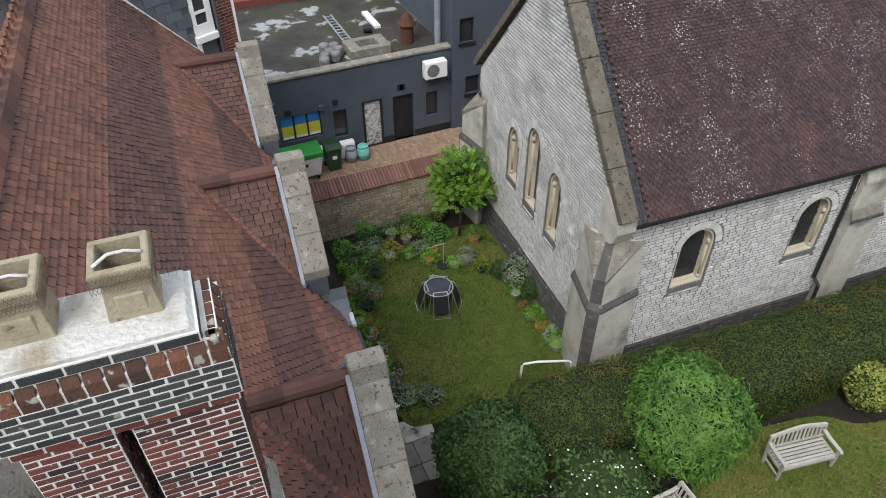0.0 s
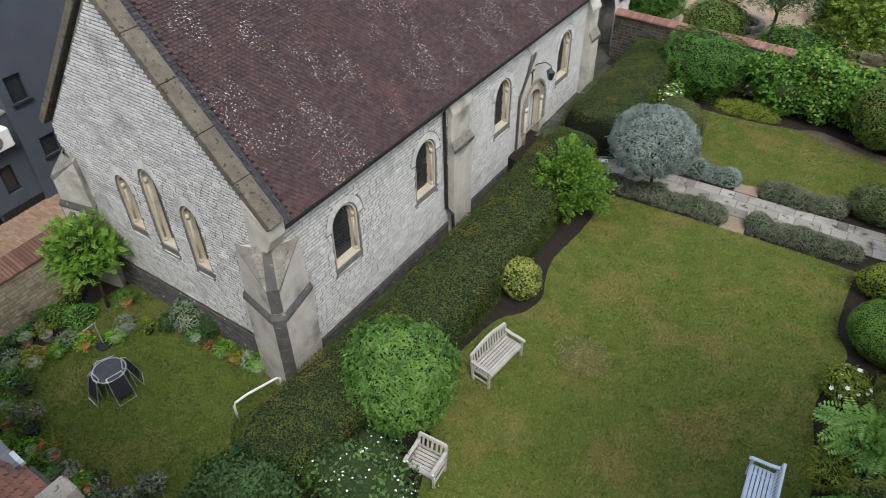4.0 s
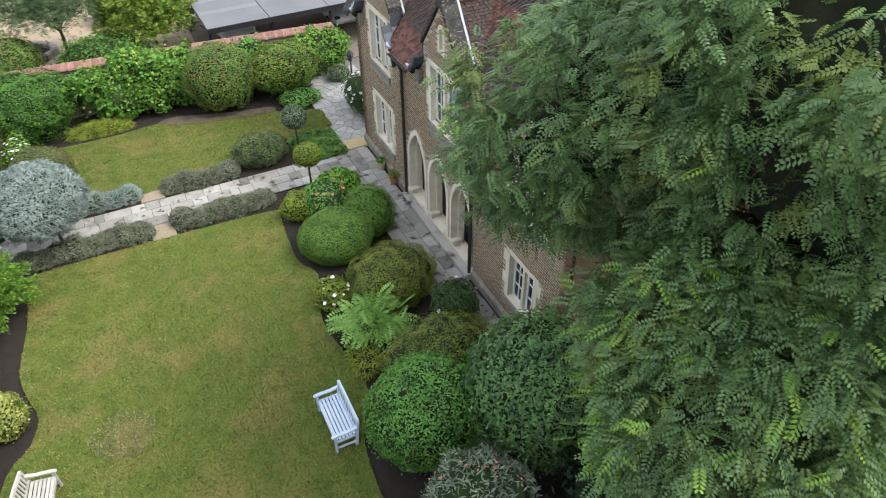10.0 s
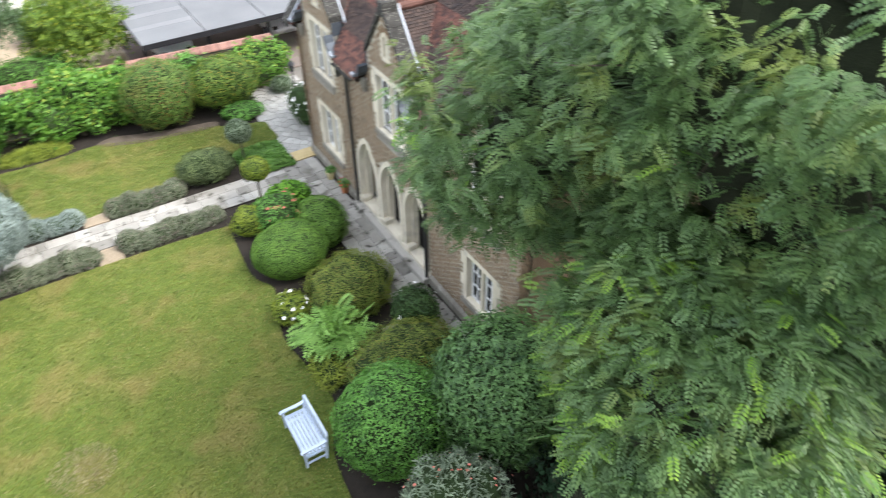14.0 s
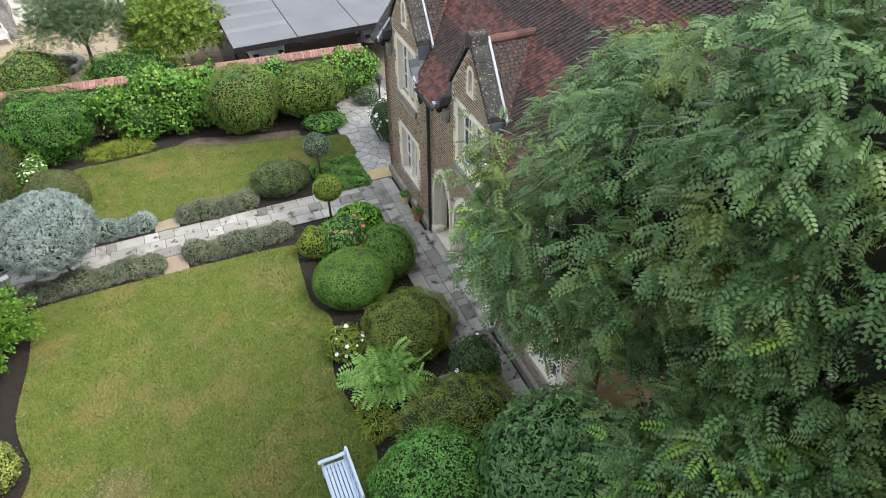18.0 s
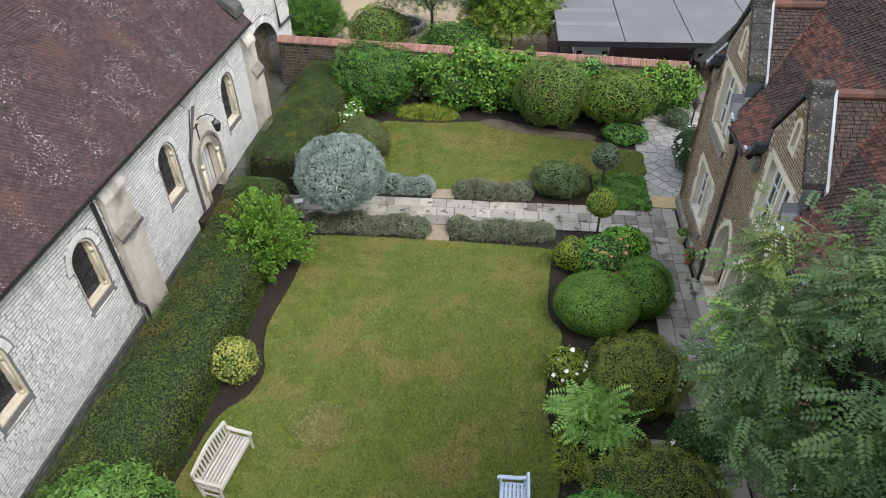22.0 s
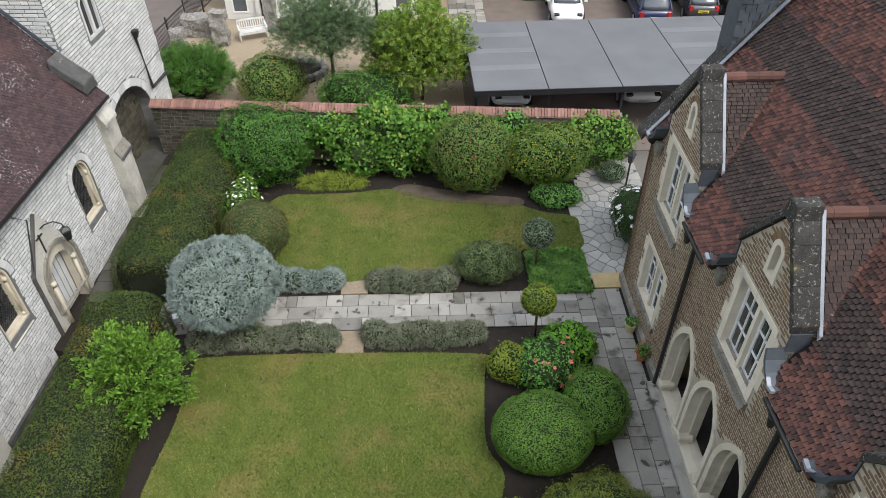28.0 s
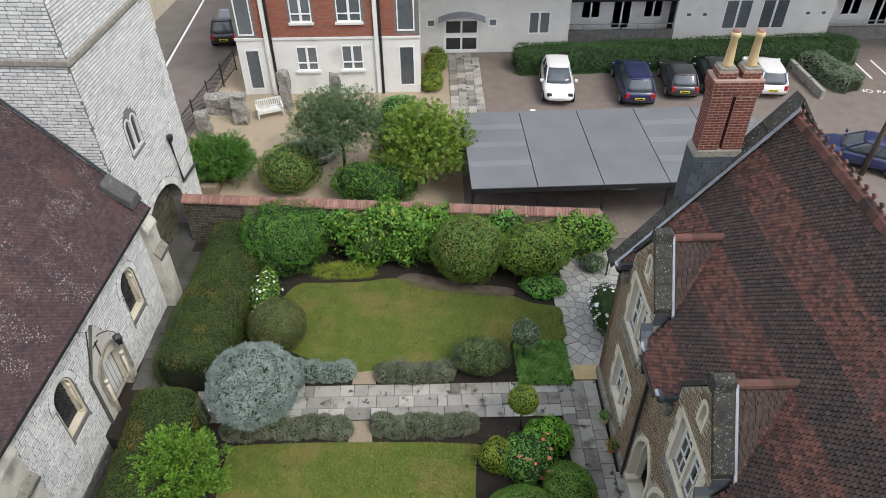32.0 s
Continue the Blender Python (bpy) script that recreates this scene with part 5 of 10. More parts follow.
pieces("plinth_stone", DARKSTONE, chapel, [(-CW, CF), (-0.02, CF), (-0.02, 0.08), (-CW, 0.08)], [], (0.28, 0.11), front, near=(-2.0, 0.4), count=40, gap=0.012, proud=0.045, rough=0.006, seed=104, vary_width=0.35)
pieces("slate", SLATE_TILE, roof, [(0.34, 0.02), (0.72, 0.02), (0.72, SL), (0.34, SL)], [], (0.14, 0.09), east, gap=0.007, proud=0.006, rough=0.004, lean=0.02, seed=115, vary_width=0.01)
pieces("tile", TILE_CHAPEL, roof, [(0.72, 0.02), (CL, 0.02), (CL, SL), (0.72, SL)], [], (0.14, 0.09), east, near=(3.0, 1.5), count=250, gap=0.007, proud=0.006, rough=0.004, lean=0.02, seed=105)
part("passage_floor", Shape().box(TX1 - 0.8, 18.3, -0.05, TX1 + 0.6, 22.2, 0.035), SHADE_FLAG, tower)
# Added wall blocks the passage; its dark stones carry the recess's shade.
part("passage_infill", Shape().box(TX1 - 0.79, 18.0, -0.1, TX1 - 0.45, 22.5, 2.98), MOSSY, tower, "added dark rubble wall closing the arch")
pieces("rubble_stone", MOSSY, tower, arch(20.3, 3.56, 0, 1.5, 2.92), [], (0.3, 0.16), plane((0, 1, 0), (0, 0, 1), (TX1 - 0.45, 0, 0)), gap=0.02, proud=0.02, rough=0.015, seed=131, vary_width=0.4)
twin_big = [arch(19.96, 1.1, 5.1, 6.25, 6.85)]
pieces("stone", STONE, tower, [(TY0, 2.9), (TY1, 2.9), (TY1, TZ), (TY0, TZ)], twin_big + [arch(20.3, 4.32, 0, 1.5, 3.25)], (0.3, 0.12), t_side, near=(20, 6), count=150, gap=0.026, proud=0.014, rough=0.006, seed=106, vary_width=0.4)
pieces("stone", STONE, tower, [(20.98, 0.1), (TY1, 0.1), (TY1, 2.9), (20.98, 2.9)], [arch(20.3, 4.32, 0, 1.5, 3.25)], (0.3, 0.12), t_side, gap=0.01, proud=0.006, rough=0.004, seed=107, vary_width=0.4)
pieces("stone", STONE, tower, [(TX0, 4.3), (TX1, 4.3), (TX1, TZ), (TX0, TZ)], [], (0.34, 0.12), t_front, near=(-2, 7), count=150, gap=0.026, proud=0.014, rough=0.006, seed=108, vary_width=0.4)
part("roof_flashing", Shape().prism([(0.1, CE + 0.25), (-CW / 2, CR + 0.35), (-CW / 2, CR + 0.2), (0.1, CE + 0.1)], TY0 - 0.05, TY0 - 0.005, "y"), LEAD_DARK, tower)
part("kneeler_stone", Shape().prism([(-0.75, CE + 0.9), (-0.75, CE + 1.25), (0.1, CE + 0.5), (0.1, CE + 0.15)], TY0 - 0.75, TY0 - 0.06, "y"), DARKSTONE, tower, "dark weathered coping block", bevel=0.03)
pieces("rubble_stone", RUBBLE, north_wall, [(2.6, 0), (NL, 0), (NL, 2.0), (2.6, 2.0)], [], (0.27, 0.14), plane((1, 0, 0), (0, 0, 1), (0, -0.2, 0)), near=(6, 1.5), count=150, gap=0.02, proud=0.012, rough=0.012, seed=109, vary_width=0.45)

pieces("rubble_stone", MOSSY, north_wall, [(0, 0), (2.58, 0), (2.58, 2.0), (0, 2.0)], [], (0.27, 0.14), plane((1, 0, 0), (0, 0, 1), (0, -0.2, 0)), gap=0.02, proud=0.012, rough=0.012, seed=110, vary_width=0.45)

# ---- chimneys ----
STACK_OLD = material("red_and_blue_brick", (0.016, 0.02, 0.024), (0.17, 0.06, 0.044), 0.85, 0.9, 5, 60, 0.5, spots=(0.4, 0.39, 0.36), spot_scale=14, spot_at=0.66)
STACK_NEW = material("red_stack_brick", (0.07, 0.022, 0.017), (0.18, 0.058, 0.04), 0.85, 0.6, 5, 60, 0.4)
WHITE_MORTAR = material("white_lime_mortar", (0.55, 0.55, 0.52), (0.76, 0.76, 0.72), 0.95, 0, 8, 60, 0.4)
LIME_CAP = material("whitewashed_mortar_cap", (0.40, 0.395, 0.365), (0.66, 0.655, 0.62), 0.95, 0, 3, 30, 0.9, stain=(0.27, 0.225, 0.15), stain_scale=2.2, stain_at=0.54, spots=(0.16, 0.15, 0.12), spot_scale=11, spot_at=0.68)
POT = material("cream_clay_pot", (0.22, 0.19, 0.125), (0.42, 0.37, 0.265), 0.9, 0.2, 4, 40, 0.4, stain=(0.17, 0.09, 0.04), stain_scale=3.4, stain_at=0.54, spots=(0.09, 0.08, 0.06), spot_scale=7, spot_at=0.66)
POT_YELLOW = material("yellow_clay_pot", (0.45, 0.33, 0.16), (0.6, 0.46, 0.25), 0.85, 0.2, 4, 40, 0.2)


def brick_box(host, x0, y0, z0, x1, y1, z1, mat, mort, seed, near_face=None, count=0, h=0.076, gap=0.012, length=0.225):
    """A brick block: mortar inside, bricks on its four sides."""
    part("brick_core", Shape().box(x0, y0, z0, x1, y1, z1), mort, host)
    sides = [((1, 0, 0), (x0, y0, z0), x1 - x0), ((0, 1, 0), (x1, y0, z0), y1 - y0), ((-1, 0, 0), (x1, y1, z0), x1 - x0), ((0, -1, 0), (x0, y1, z0), y1 - y0)]
    for k, (u, o, ln) in enumerate(sides):
        c = count if k == near_face else 0
        m_, n_ = plane(u, (0, 0, 1), o), max(1, round(ln / length))
        w, zz = ln / n_, z1 - z0 + 0.01
        even, odd = (lambda j: j % 2 == 0), (lambda j: j % 2 == 1)
        for a, b, ww, rule, c_ in ((0, ln, w, even, c), (w / 2, ln - w / 2, w, odd, c), (0, w / 2, w / 2, odd, 0), (ln - w / 2, ln, w / 2, odd, 0)):
            if b - a > 0.05:
                pieces("brick", mat, host, [(a - 0.001, 0), (b + 0.001, 0), (b + 0.001, zz), (a - 0.001, zz)], [], (ww, h), m_, near=(ln / 2, z1 - z0), count=c_ // 2, gap=gap, proud=0.007, rough=0.002, seed=seed + k, every=rule, bond=0.0)


def chimney(host, old, seed, yc):
    """The double stack on the end gable."""
    hw_ = 0.59 if old else 0.56
    ov = 0.11 if old else 0.0   # old stack oversails its mortar cap on one side to fit the camera's view
    x0, x1, y0, y1 = -0.31, 0.21, yc - hw_ - ov, yc + hw_
    size_ = dict(h=0.062, gap=0.013, length=0.19) if old else dict()
    mat, mort = (STACK_OLD, WHITE_MORTAR) if old else (STACK_NEW, STACK_JOINT)
    st = part("chimney", Shape().box(x0 - 0.08, y0 - 0.08, HE + 1.0, x1 + 0.08, y1 + 0.08, 8.95), LEAD_DARK if not old else mort, host, "tall brick chimney stack with two pots")
    if not old:
        pieces("slate", LEAD_DARK, st, [(0, 0), (1.28, 0), (1.28, 1.5), (0, 1.5)], [], (0.25, 0.19), plane((0, 1, 0), (0, 0, 1), (x1 + 0.08, y0 - 0.08, 7.42)), gap=0.008, proud=0.012, rough=0.004, lean=0.01, seed=seed + 7)
    part("ledge", Shape().prism([(y0 - 0.09, 8.95), (y1 + 0.09, 8.95), (y1, 9.12), (y0, 9.12)], x0 - 0.09, x1 + 0.09, "x"), COPING, st)
    g = 0.05
    brick_box(st, x0, y0, 9.1, x1, yc - g, 10.66, mat, mort, seed, 1 if not old else 3, 60, **size_)
    brick_box(st, x0, yc + g, 9.1, x1, y1, 10.66, mat, mort, seed + 10, 1 if not old else 3, 60, **size_)
    dark = STACK_BLUE if old else mat
    brick_box(st, x0 - 0.025, y0 - 0.025, 10.66, x1 + 0.025, y1 + 0.025, 10.75, STACK_NEW if old else mat, mort, seed + 20, 3, 12, **size_)
    brick_box(st, x0 - 0.05, y0 - 0.05, 10.75, x1 + 0.05, y1 + 0.05, 11.06, dark, mort, seed + 30, 3, 30, **size_)
    if old:
        for k, (u, o, ln) in enumerate((((0, -1, 0), (x0 - 0.05, y1 + 0.05, 11.06), y1 - y0 + 0.1), ((1, 0, 0), (x0 - 0.05, y0 - 0.05, 11.06), x1 - x0 + 0.1))):
            m_ = plane(u, (0, 0, 1), o)
            for i in range(int(ln / 0.115)):
                s = Shape()
                s.m = m_
                a = i * 0.115 + 0.008
                s.add([(a, 0.0, 0.0), (a + 0.099, 0.0, 0.0), (a + 0.099, 0.1, -0.004), (a, 0.1, -0.004), (a + 0.099, 0.19, -0.06), (a, 0.19, -0.06), (a, 0.0, -0.1), (a + 0.099, 0.0, -0.1), (a + 0.099, 0.19, -0.1), (a, 0.19, -0.1)], [(0, 1, 2, 3), (3, 2, 4, 5), (1, 7, 8, 4, 2), (0, 3, 5, 9, 6), (5, 4, 8, 9), (0, 6, 7, 1)])
                part("brick", s, SOLDIER, st)
        part("mortar_bed", Shape().box(x0 - 0.042, y0 - 0.042, 11.062, x1 + 0.042, y1 + 0.042, 11.165), mort, st)
        part("core", Shape().box(x0 - 0.005, y0 - 0.005, 11.0, x1 + 0.005, y1 + 0.005, 11.24), mort, st)
        brick_box(st, x0 - 0.02, y0 + ov - 0.02, 11.245, x1 + 0.02, y1 + 0.02, 11.325, dark, mort, seed + 40, 3, 8, h=0.078, gap=0.012)
        cap = Shape().prism([(y0 + ov - 0.005, 11.325), (y1 + 0.005, 11.325), (y1 - 0.03, 11.36), (y0 + ov + 0.03, 11.36)], x0 - 0.005, x1 + 0.005, "x")
        part("mortar_cap", cap, LIME_CAP, st, "whitewashed mortar flaunching", bevel=0.004)
    else:
        brick_box(st, x0 - 0.05, y0 - 0.05, 11.06, x1 + 0.05, y1 + 0.05, 11.1, mat, mort, seed + 41)
    top = 11.35
    for yy in (yc - 0.29, yc + 0.29):
        xc = (x0 + x1) / 2 + (0.08 if old else 0.0)
        if old:
            q2 = 1.4142
            s = Shape().lathe([(0.155 * q2, -0.05), (0.15 * q2, 0.03), (0.128 * q2, 0.25), (0.13 * q2, 0.27), (0.165 * q2, 0.3), (0.17 * q2, 0.36), (0.16 * q2, 0.385), (0.122 * q2, 0.385), (0.11 * q2, 0.1), (0.02, 0.1)], 4, (xc, yy, top), True)
            pt = part("pot", s, POT, st, "square tapered cream chimney pot under wire mesh", bevel=0.006)
            # Near-black box that darkens the pot's hollow by its colour.
            part("soot", Shape().box(xc - 0.12, yy - 0.12, top + 0.09, xc + 0.12, yy + 0.12, top + 0.2), SHADE_CORE, pt)
            for sx, sy in ((-1, 0), (0, -1)):
                pan = Shape()
                w_ = 0.085
                if sx:
                    pan.box(xc - 0.152, yy - w_, top + 0.05, xc - 0.1, yy + w_, top + 0.19)
                else:
                    pan.box(xc - w_, yy - 0.152, top + 0.05, xc + w_, yy - 0.1, top + 0.19)
                part("relief_panel", pan, POT, pt, bevel=0.012)
            mesh_ = Shape()
            for k in range(17):
                o = -0.17 + 0.02125 * k
                for z_ in (0.31,):
                    for sg in (1, -1):
                        mesh_.tube([(xc - 0.174, yy + o, top + 0.25), (xc - 0.178, yy + max(-0.172, min(0.172, o + sg * 0.06)), top + 0.38)], 0.0016, 3)
                        mesh_.tube([(xc + o, yy - 0.174, top + 0.25), (xc + max(-0.172, min(0.172, o + sg * 0.06)), yy - 0.178, top + 0.38)], 0.0016, 3)
            part("wire_mesh", mesh_, MESH_WIRE, pt)
            part("torn_mesh", Shape().tube([(xc - 0.1, yy + 0.13, top + 0.395), (xc - 0.03, yy + 0.05, top + 0.405), (xc - 0.02, yy - 0.04, top + 0.4), (xc - 0.05, yy - 0.13, top + 0.395)], 0.011, 6), LIME_CAP, pt, smooth=True)
            sp = Shape()
            rs_ = random.Random(seed + int(yy * 10))
            for k in range(26):
                px, py = x1 - 0.03 + rs_.uniform(-0.02, 0.03), yy + rs_.uniform(-0.29, 0.29)
                sp.tube([(px, py, top), (px + rs_.uniform(-0.03, 0.04), py + rs_.uniform(-0.05, 0.05), top + 0.12)], 0.0012, 3)
            for k in range(5):
                py = yy - 0.13 + k * 0.065
                sp.tube([(xc + 0.14, py, top + 0.37), (xc + 0.15, py + 0.01, top + 0.5)], 0.0012, 3)
            tagged(part("bird_spikes", sp, LEAD, pt), kind="stuff")
        else:
            brick_box(st, xc - 0.22, yy - 0.22, 11.1, xc + 0.22, yy + 0.22, 11.3, mat, mort, seed + 60 + int(yy * 10))
            part("pot_base", Shape().prism([(yy - 0.22, 11.3), (yy + 0.22, 11.3), (yy + 0.19, 11.36), (yy - 0.19, 11.36)], xc - 0.21, xc + 0.21, "x"), COPING, st, bevel=0.01)
            part("pot", Shape().lathe([(0.13, 0.0), (0.12, 0.05), (0.085, 0.7), (0.115, 0.73), (0.12, 0.8), (0.1, 0.85), (0.075, 0.84), (0.07, 0.5)], 14, (xc, yy, 11.36)), POT_YELLOW, st, "slender yellow clay chimney pot", smooth=True)
            part("pot_hood", Shape().lathe([(0.085, 0.83), (0.1, 0.86), (0.06, 0.9), (0.0, 0.91)], 12, (xc, yy, 11.36)), COPE_BRICK, st)
    return st


STACK_BLUE = material("blue_black_brick", (0.02, 0.022, 0.024), (0.075, 0.075, 0.072), 0.7, 0.6, 5, 60, 0.5, spots=(0.25, 0.25, 0.22), spot_scale=9, spot_at=0.66)
SOLDIER = material("red_brown_soldier_brick", (0.022, 0.02, 0.018), (0.17, 0.075, 0.045), 0.85, 0.6, 5, 60, 0.6, spots=(0.34, 0.33, 0.28), spot_scale=9, spot_at=0.6)
STACK_JOINT = material("pinkish_mortar", (0.28, 0.18, 0.14), (0.42, 0.3, 0.25), 0.95, 0, 6, 60, 0.3)
MESH_WIRE = material("rusty_wire", (0.12, 0.09, 0.06), (0.25, 0.2, 0.14), 0.7, 0.1, 8, 60, 0.1, metal=0.4)
chimney(right_house, False, 501, 1.86)
chimney(left_house, True, 601, 2.13)

# ---- leaves ----
def leaf_cloud(name, pts, nrm, mat, length, width, seed, spread=0.6, droop=0.0, fold=0.25):
    """One bent leaf at every point, lying roughly along the surface and leaning outward by spread."""
    rng = np.random.default_rng(seed)
    k = len(pts)
    r = rng.normal(size=(k, 3))
    t = r - (r * nrm).sum(1, keepdims=True) * nrm
    t /= np.linalg.norm(t, axis=1, keepdims=True) + 1e-9
    a = t + nrm * (spread * rng.random((k, 1)) * 1.6) + np.array([0, 0, -droop])
    a /= np.linalg.norm(a, axis=1, keepdims=True)
    b = np.cross(nrm + 0.35 * rng.normal(size=(k, 3)), a)
    b /= np.linalg.norm(b, axis=1, keepdims=True) + 1e-9
    c = np.cross(a, b)
    L = length * rng.uniform(0.65, 1.25, (k, 1))
    W = width * rng.uniform(0.7, 1.2, (k, 1)) / 2
    base = pts - a * L * 0.3
    mid = base + a * L * 0.5
    P = np.stack([base, mid + b * W - c * W * fold, base + a * L - c * L * 0.12, mid - b * W - c * W * fold], 1).reshape(-1, 3)
    F = np.arange(4 * k).reshape(k, 4)
    return fast_mesh(name, P, F, mat)


def lump(p, seed, scale=1.4):
    """A smooth random swelling, cheap: a few sines in turned directions."""
    rng = np.random.default_rng(seed)
    s = np.zeros(len(p))
    for i in range(7):
        d = rng.normal(size=3)
        d /= np.linalg.norm(d)
        f = scale * rng.uniform(0.8, 3.2)
        s += np.sin(p @ d * f * 2.2 + rng.uniform(0, 6.3)) / (1 + 0.35 * i)
    return s / 3.0


def blob_points(n, radii, seed, lumps=0.12, flat=-0.75, shell=0.1, lscale=1.4):
    """Points on the skin of a lumpy ellipsoid cut off below, with their outward directions."""
    rng = np.random.default_rng(seed)
    d = rng.normal(size=(int(n * 1.6), 3))
    d /= np.linalg.norm(d, axis=1, keepdims=True)
    d = d[d[:, 2] > flat][:n]
    radii = np.array(radii)
    r = 1 + lumps * (lump(d * radii, seed + 1, lscale) + 0.7 * lump(d * radii, seed + 21, lscale * 2.7)) - shell * rng.random(len(d)) ** 2
    r += lumps * 1.1 * (rng.random(len(d)) < 0.06) * rng.random(len(d))
    nr = d / radii
    nr /= np.linalg.norm(nr, axis=1, keepdims=True)
    return d * radii * r[:, None], nr


def core_mesh(name, radii, seed, lumps, mat, shrink=0.86, flat=-0.75):
    bm = bmesh.new()
    bmesh.ops.create_icosphere(bm, subdivisions=4, radius=1)
    co = np.array([v.co for v in bm.verts])
    r = (1 + lumps * lump(co * np.array(radii), seed + 1)) * shrink
    for v, rr in zip(bm.verts, r):
        z = max(v.co.z, flat)
        v.co = (v.co.x * radii[0] * rr, v.co.y * radii[1] * rr, z * radii[2] * rr)
    me = bpy.data.meshes.new(name)
    bm.to_mesh(me)
    bm.free()
    me.materials.append(mat)
    return me


def stems(n, r, h, seed, thick=0.025):
    rng = random.Random(seed)
    s = Shape()
    for i in range(n):
        a = rng.uniform(0, math.tau)
        x, y = r * math.cos(a) * rng.uniform(0.3, 1), r * math.sin(a) * rng.uniform(0.3, 1)
        s.tube([(x * 0.25, y * 0.25, -0.05), (x * 0.6, y * 0.6, h * 0.5), (x, y, h)], thick, 5, thick * 0.4)
    return s




def shrub(kind, x, y, radii, zc, mat, leaf, n, label, seed, lumps=0.12, category="shrub", spread=0.6, droop=0.0, flat=-0.75, shell=0.1, base=0.0, trunk=None, group="", flowers=None, lscale=1.4):
    """A bush: leaves over a dark inner mass, woody stems; trunk makes it a standard. flowers: (material, size, count)."""
    ob = thing(kind, Matrix.Translation((x, y, base)), label, category, group)
    p, nr = blob_points(n, radii, seed, lumps, flat, shell, lscale)
    off = np.array([0, 0, zc])
    fo = part("foliage" if trunk is None else "crown", leaf_cloud("foliage", p + off, nr, mat, leaf[0], leaf[1], seed + 2, spread, droop), mat, ob)
    inner = SHADE_CORE if mat.name.startswith("deep_green") else SHADE_CORE_GREEN
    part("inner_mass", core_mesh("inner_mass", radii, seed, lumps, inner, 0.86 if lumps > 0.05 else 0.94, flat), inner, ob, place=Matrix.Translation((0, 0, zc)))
    if trunk:
        r, lean = trunk
        part("trunk", Shape().tube([(lean, 0, -0.05), (lean * 0.6, 0.02, zc * 0.5), (0, 0, zc)], r, 8, r * 0.7), BARK, ob, smooth=True)
    else:
        tagged(part("stems", stems(7, min(radii[0], radii[1]) * 0.5, zc, seed), BARK, ob), kind="stuff")
    if flowers:
        fm, size, count = flowers
        q, qn = blob_points(count, [a * 1.02 for a in radii], seed + 9, lumps, 0.0, 0.02)
        if count > 60:
            tagged(part("blossom", blossom("blossom", q + off, qn, fm, size, seed), fm, ob), kind="stuff")
        else:
            for i in range(len(q)):
                part("bloom", blossom("bloom", q[i:i + 1] + off, qn[i:i + 1], fm, size, seed + i), fm, ob)
    return ob


def blossom(name, pts, nrm, mat, size, seed):
    """Small open flowers of five petals."""
    rng = np.random.default_rng(seed)
    V, F = [], []
    for p, n_ in zip(pts, nrm):
        n_ = Vector(n_ + np.array([0, 0, 0.6])).normalized()
        u = n_.orthogonal().normalized()
        v = n_.cross(u)
        s = size * rng.uniform(0.7, 1.2)
        for k in range(5):
            a, b, c = (k - 0.42) * math.tau / 5, k * math.tau / 5, (k + 0.42) * math.tau / 5
            i = len(V)
            o = Vector(p)
            V += [o, o + (u * math.cos(a) + v * math.sin(a)) * s * 0.4 + n_ * s * 0.1, o + (u * math.cos(b) + v * math.sin(b)) * s * 0.55 + n_ * s * 0.2, o + (u * math.cos(c) + v * math.sin(c)) * s * 0.4 + n_ * s * 0.1]
            F.append((i, i + 1, i + 2, i + 3))
    return fast_mesh(name, np.array([tuple(v) for v in V]), np.array(F), mat)


